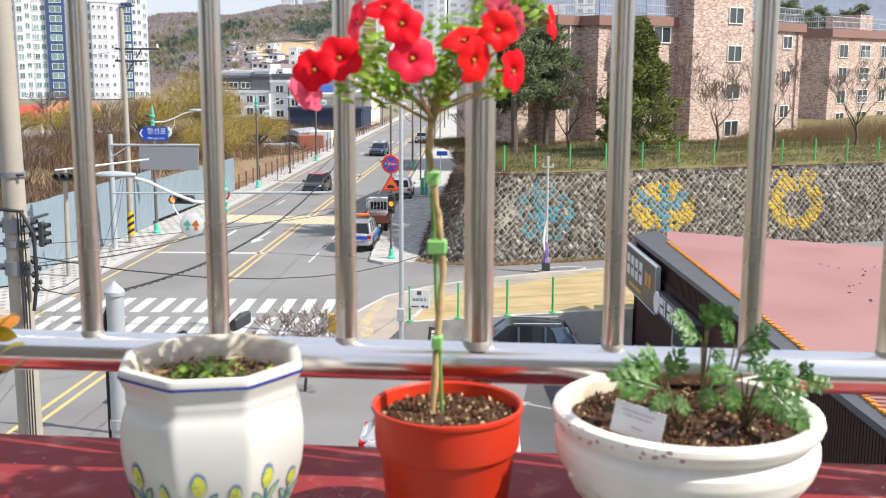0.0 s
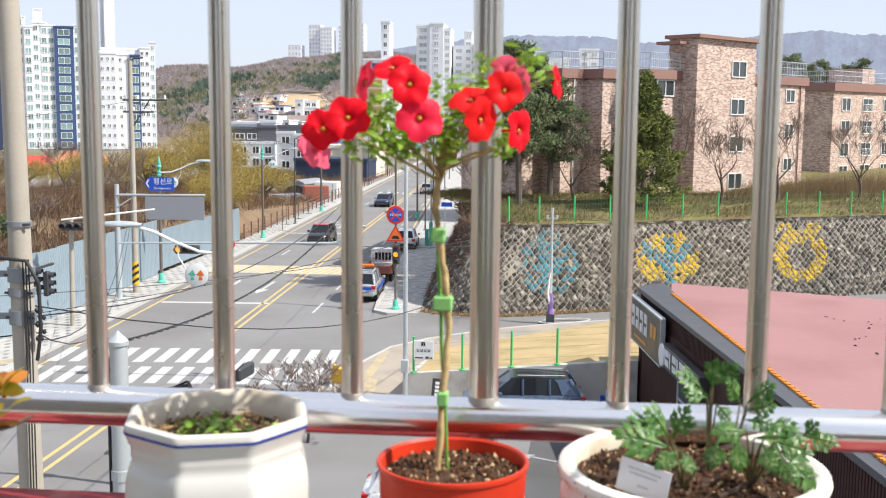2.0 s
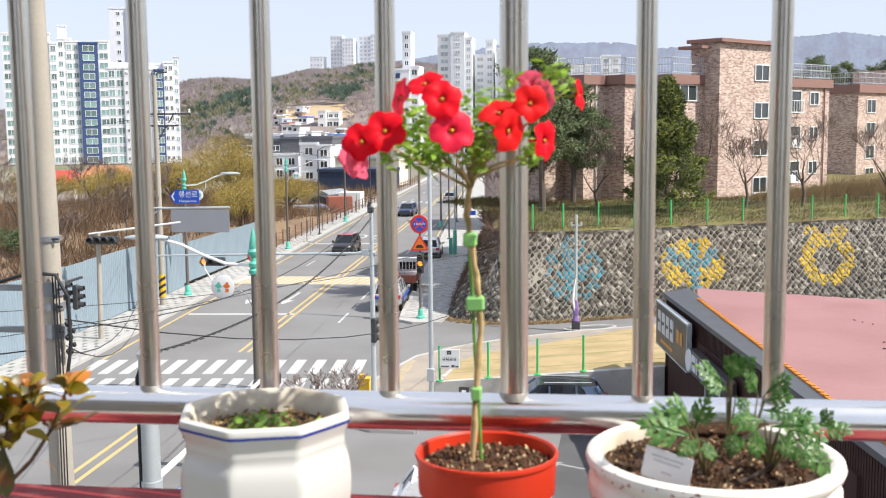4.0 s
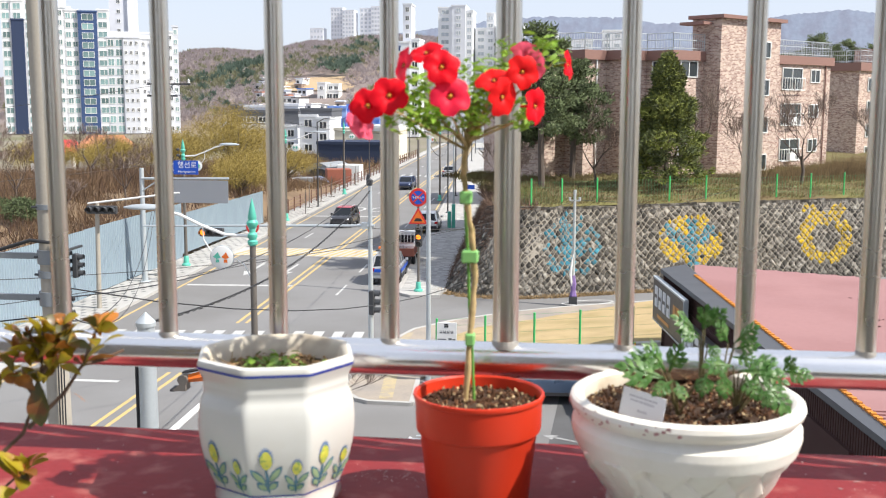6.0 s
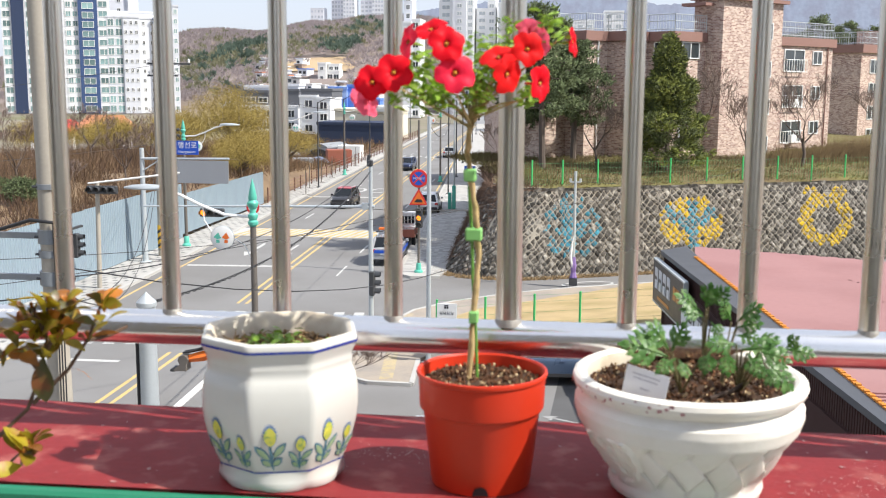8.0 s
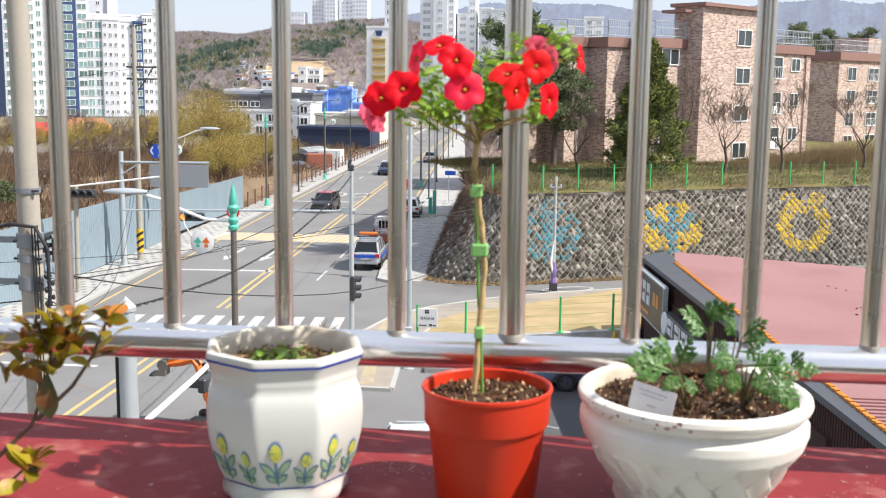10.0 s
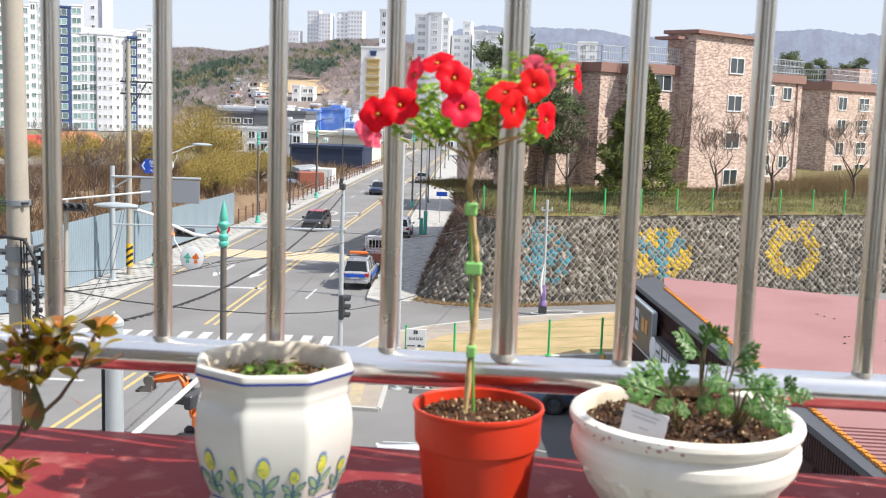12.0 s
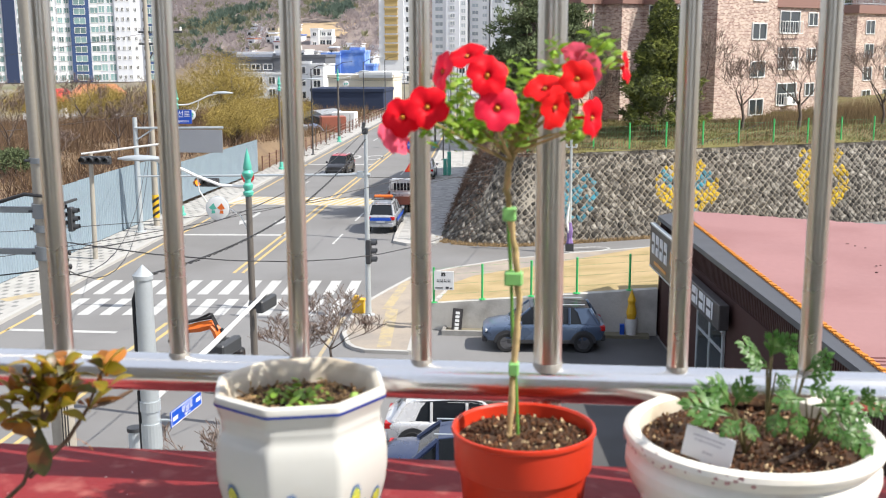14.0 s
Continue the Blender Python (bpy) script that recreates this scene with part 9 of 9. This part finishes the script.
az_leaf((-0.427, -0.242, 10.738), (0.05, -0.05, -1), 0.043, M_AZ_D, 0.5, 0.0)
az_leaf((-0.404, -0.235, 10.727), (1.0, 0.0, -0.55), 0.024, M_AZ_O, 0.12)
az_leaf((-0.437, -0.24, 10.742), (-1.0, 0.0, -0.15), 0.026, M_AZ_O, 0.42, 1.0)


# ---- stones of the retaining wall, and paving blocks ----
r = random.Random(99)
SW, SH = 0.42, 0.42


DIAMOND = [(0.86, -0.14), (0.86, 0.14), (0.14, 0.86), (-0.14, 0.86), (-0.86, 0.14), (-0.86, -0.14), (-0.14, -0.86), (0.14, -0.86)]


def jit(x, z):
    return (x + 0.15 * noise.noise((x * 2.7, z * 2.7, 7.0)), z + 0.15 * noise.noise((x * 2.7, z * 2.7, 17.0)))


def along(x):
    """How far along the wall its front reaches a given x."""
    for i in range(len(WALL) - 1):
        if WALL[i][0] <= x <= WALL[i + 1][0] and i >= 8:
            return cum[i] + (cum[i + 1] - cum[i]) * (x - WALL[i][0]) / (WALL[i + 1][0] - WALL[i][0])
    return cum[8]


MURALS = (along(0.6), along(7.85), along(16.4))


def stone_paint(s, z):
    """Which paint a stone carries: murals of a turquoise flower, a sprout in a yellow disc and a yellow wreath."""
    dz = z - 2.75
    ds = s - MURALS[0]
    q = math.hypot(ds / 1.15, dz)
    if q < 1.8 and r.random() < 0.85 - 0.2 * q:
        return M_BLUE_STONE
    ds, dz = s - MURALS[1], z - 2.75
    q = math.hypot(ds / 1.4, dz)
    if q < 1.55 and r.random() < 0.88:
        leaf = abs(ds) < 0.30 and -1.4 < dz < 1.2 or abs(dz - 0.50 * abs(ds) + 0.15) < 0.36 and 0.2 < abs(ds) < 1.6
        return M_BLUE_STONE if leaf else M_YELLOW_STONE
    ds = s - MURALS[2]
    q = math.hypot(ds / 1.25, dz + 0.15)
    if 0.85 < q < 1.6 or (0.5 < abs(ds) < 1.6 and 1.2 < dz < 1.9):
        return M_YELLOW_STONE if r.random() < 0.93 else None
    return None


rest = {None: Geo(), M_BLUE_STONE: Geo(), M_YELLOW_STONE: Geo()}
S0, S1 = cum[2], along(26.0)
near0, near1 = along(-3.0), along(10.0)
made = 0
for j in range(int(WALL_H / (SH * 0.5)) + 1):
    for i in range(int((S1 - S0) / SW)):
        cs, cz = S0 + (i + 0.5 * (j % 2)) * SW, 0.1 + j * SH * 0.5
        if cz > WALL_H - 0.12:
            continue
        hexa = [jit(cs + SW * 0.5 * a, cz + SH * 0.5 * b) for a, b in DIAMOND]
        mx, mz = sum(p[0] for p in hexa) / 8, sum(p[1] for p in hexa) / 8
        dep = r.uniform(0.015, 0.075)
        lift = 0.10 if cum[4] < cs < cum[8] else 0.0
        v = []
        for sc, out in ((0.84, -0.02), (0.79, dep * 0.55), (0.48, dep)):
            for x, z in hexa:
                v.append(wall_at(mx + (x - mx) * sc, min(max(mz + (z - mz) * sc, -0.1), WALL_H), out + lift))
        f = [(k, (k + 1) % 8, 8 + (k + 1) % 8, 8 + k) for k in range(8)] + [(8 + k, 8 + (k + 1) % 8, 16 + (k + 1) % 8, 16 + k) for k in range(8)] + [tuple(range(16, 24))]
        kind_ = stone_paint(cs, cz)
        if near0 < cs < near1 and made < 300 and (kind_ or (i * 7 + j * 3) % 5 < 2):
            part("stone", Geo().add(v, f), kind_ or M_STONE, stone_wall, smooth=50)
            made += 1
        else:
            rest[kind_].add(v, f)
tagged(part("stonework", rest[None], M_STONE_FAR, stone_wall, smooth=50), kind="stuff")
M_BLUE_J = mat("turquoise_painted_stones", (0.035, 0.20, 0.27), 0.8, var=0.4, scale=4, fine=25, island=0.35, second=(0.17, 0.17, 0.155), mix=(0.49, 0.58), mscale=6, bump=0.06, bscale=7)
M_YELLOW_J = mat("yellow_painted_stones", (0.50, 0.33, 0.010), 0.8, var=0.5, scale=4, fine=25, island=0.25, second=(0.18, 0.145, 0.09), mix=(0.50, 0.60), mscale=6, bump=0.06, bscale=7)
tagged(part("blue_stonework", rest[M_BLUE_STONE], M_BLUE_J, stone_wall), kind="stuff")
tagged(part("yellow_stonework", rest[M_YELLOW_STONE], M_YELLOW_J, stone_wall), kind="stuff")
coping = Geo()
k = 0
while S0 + k * 0.6 < S1:
    a, b = wall_at(S0 + k * 0.6, WALL_H, 0.06), wall_at(S0 + k * 0.6 + 0.57, WALL_H, 0.06)
    c, d = wall_at(S0 + k * 0.6 + 0.57, WALL_H, -0.35), wall_at(S0 + k * 0.6, WALL_H, -0.35)
    coping.prism([a[:2], b[:2], c[:2], d[:2]], a[2] - 0.12, a[2] + rnd(-0.02, 0.08))
    k += 1
tagged(part("coping", coping, M_STONE_FAR, stone_wall), kind="stuff")

dot = Geo().box(-0.11, 0.11, -0.16, 0.16, 0, 0.004).mesh("paver", M_PAVER_DARK)
n = 0
for j in range(42):
    y = 37 + 0.68 * j
    for i in range(5):
        x = road_left(y) - 0.55 - 0.6 * i - (0.3 if j % 2 else 0)
        if x > -25.5 and n < 300:
            part("paver", dot, None, pav_left, m=pose(x, y, 0.12))
            n += 1
far = Geo()
for j in range(90):
    y = 65.6 + 0.68 * j
    for i in range(5):
        x = road_left(y) - 0.55 - 0.6 * i - (0.3 if j % 2 else 0)
        if x > -26:
            far.box(x - 0.11, x + 0.11, y - 0.16, y + 0.16, 0.12, 0.125)
tagged(part("paving_blocks", far, M_PAVER_DARK, pav_left), kind="stuff")
far = Geo()
for j in range(150):
    y = 58.4 + 0.28 * j
    x = road_right(max(y, 60)) + 0.2
    right = -6.75
    k = 0
    while x + 0.42 < right:
        w = 0.28 + 0.14 * ((j * 3 + k * 5) % 3 == 0)
        if (j * 7 + k * 11) % 10 < 7:
            far.box(x, x + w - 0.03, y, y + 0.25, 0.12, 0.126)
        x += w
        k += 1
M_PAVER_J = mat("grey_paving_block", (0.40, 0.395, 0.38), 0.85, var=0.2, scale=2, island=0.28, bump=0.002)
tagged(part("paving_blocks", far, M_PAVER_J, pav_right), kind="stuff")
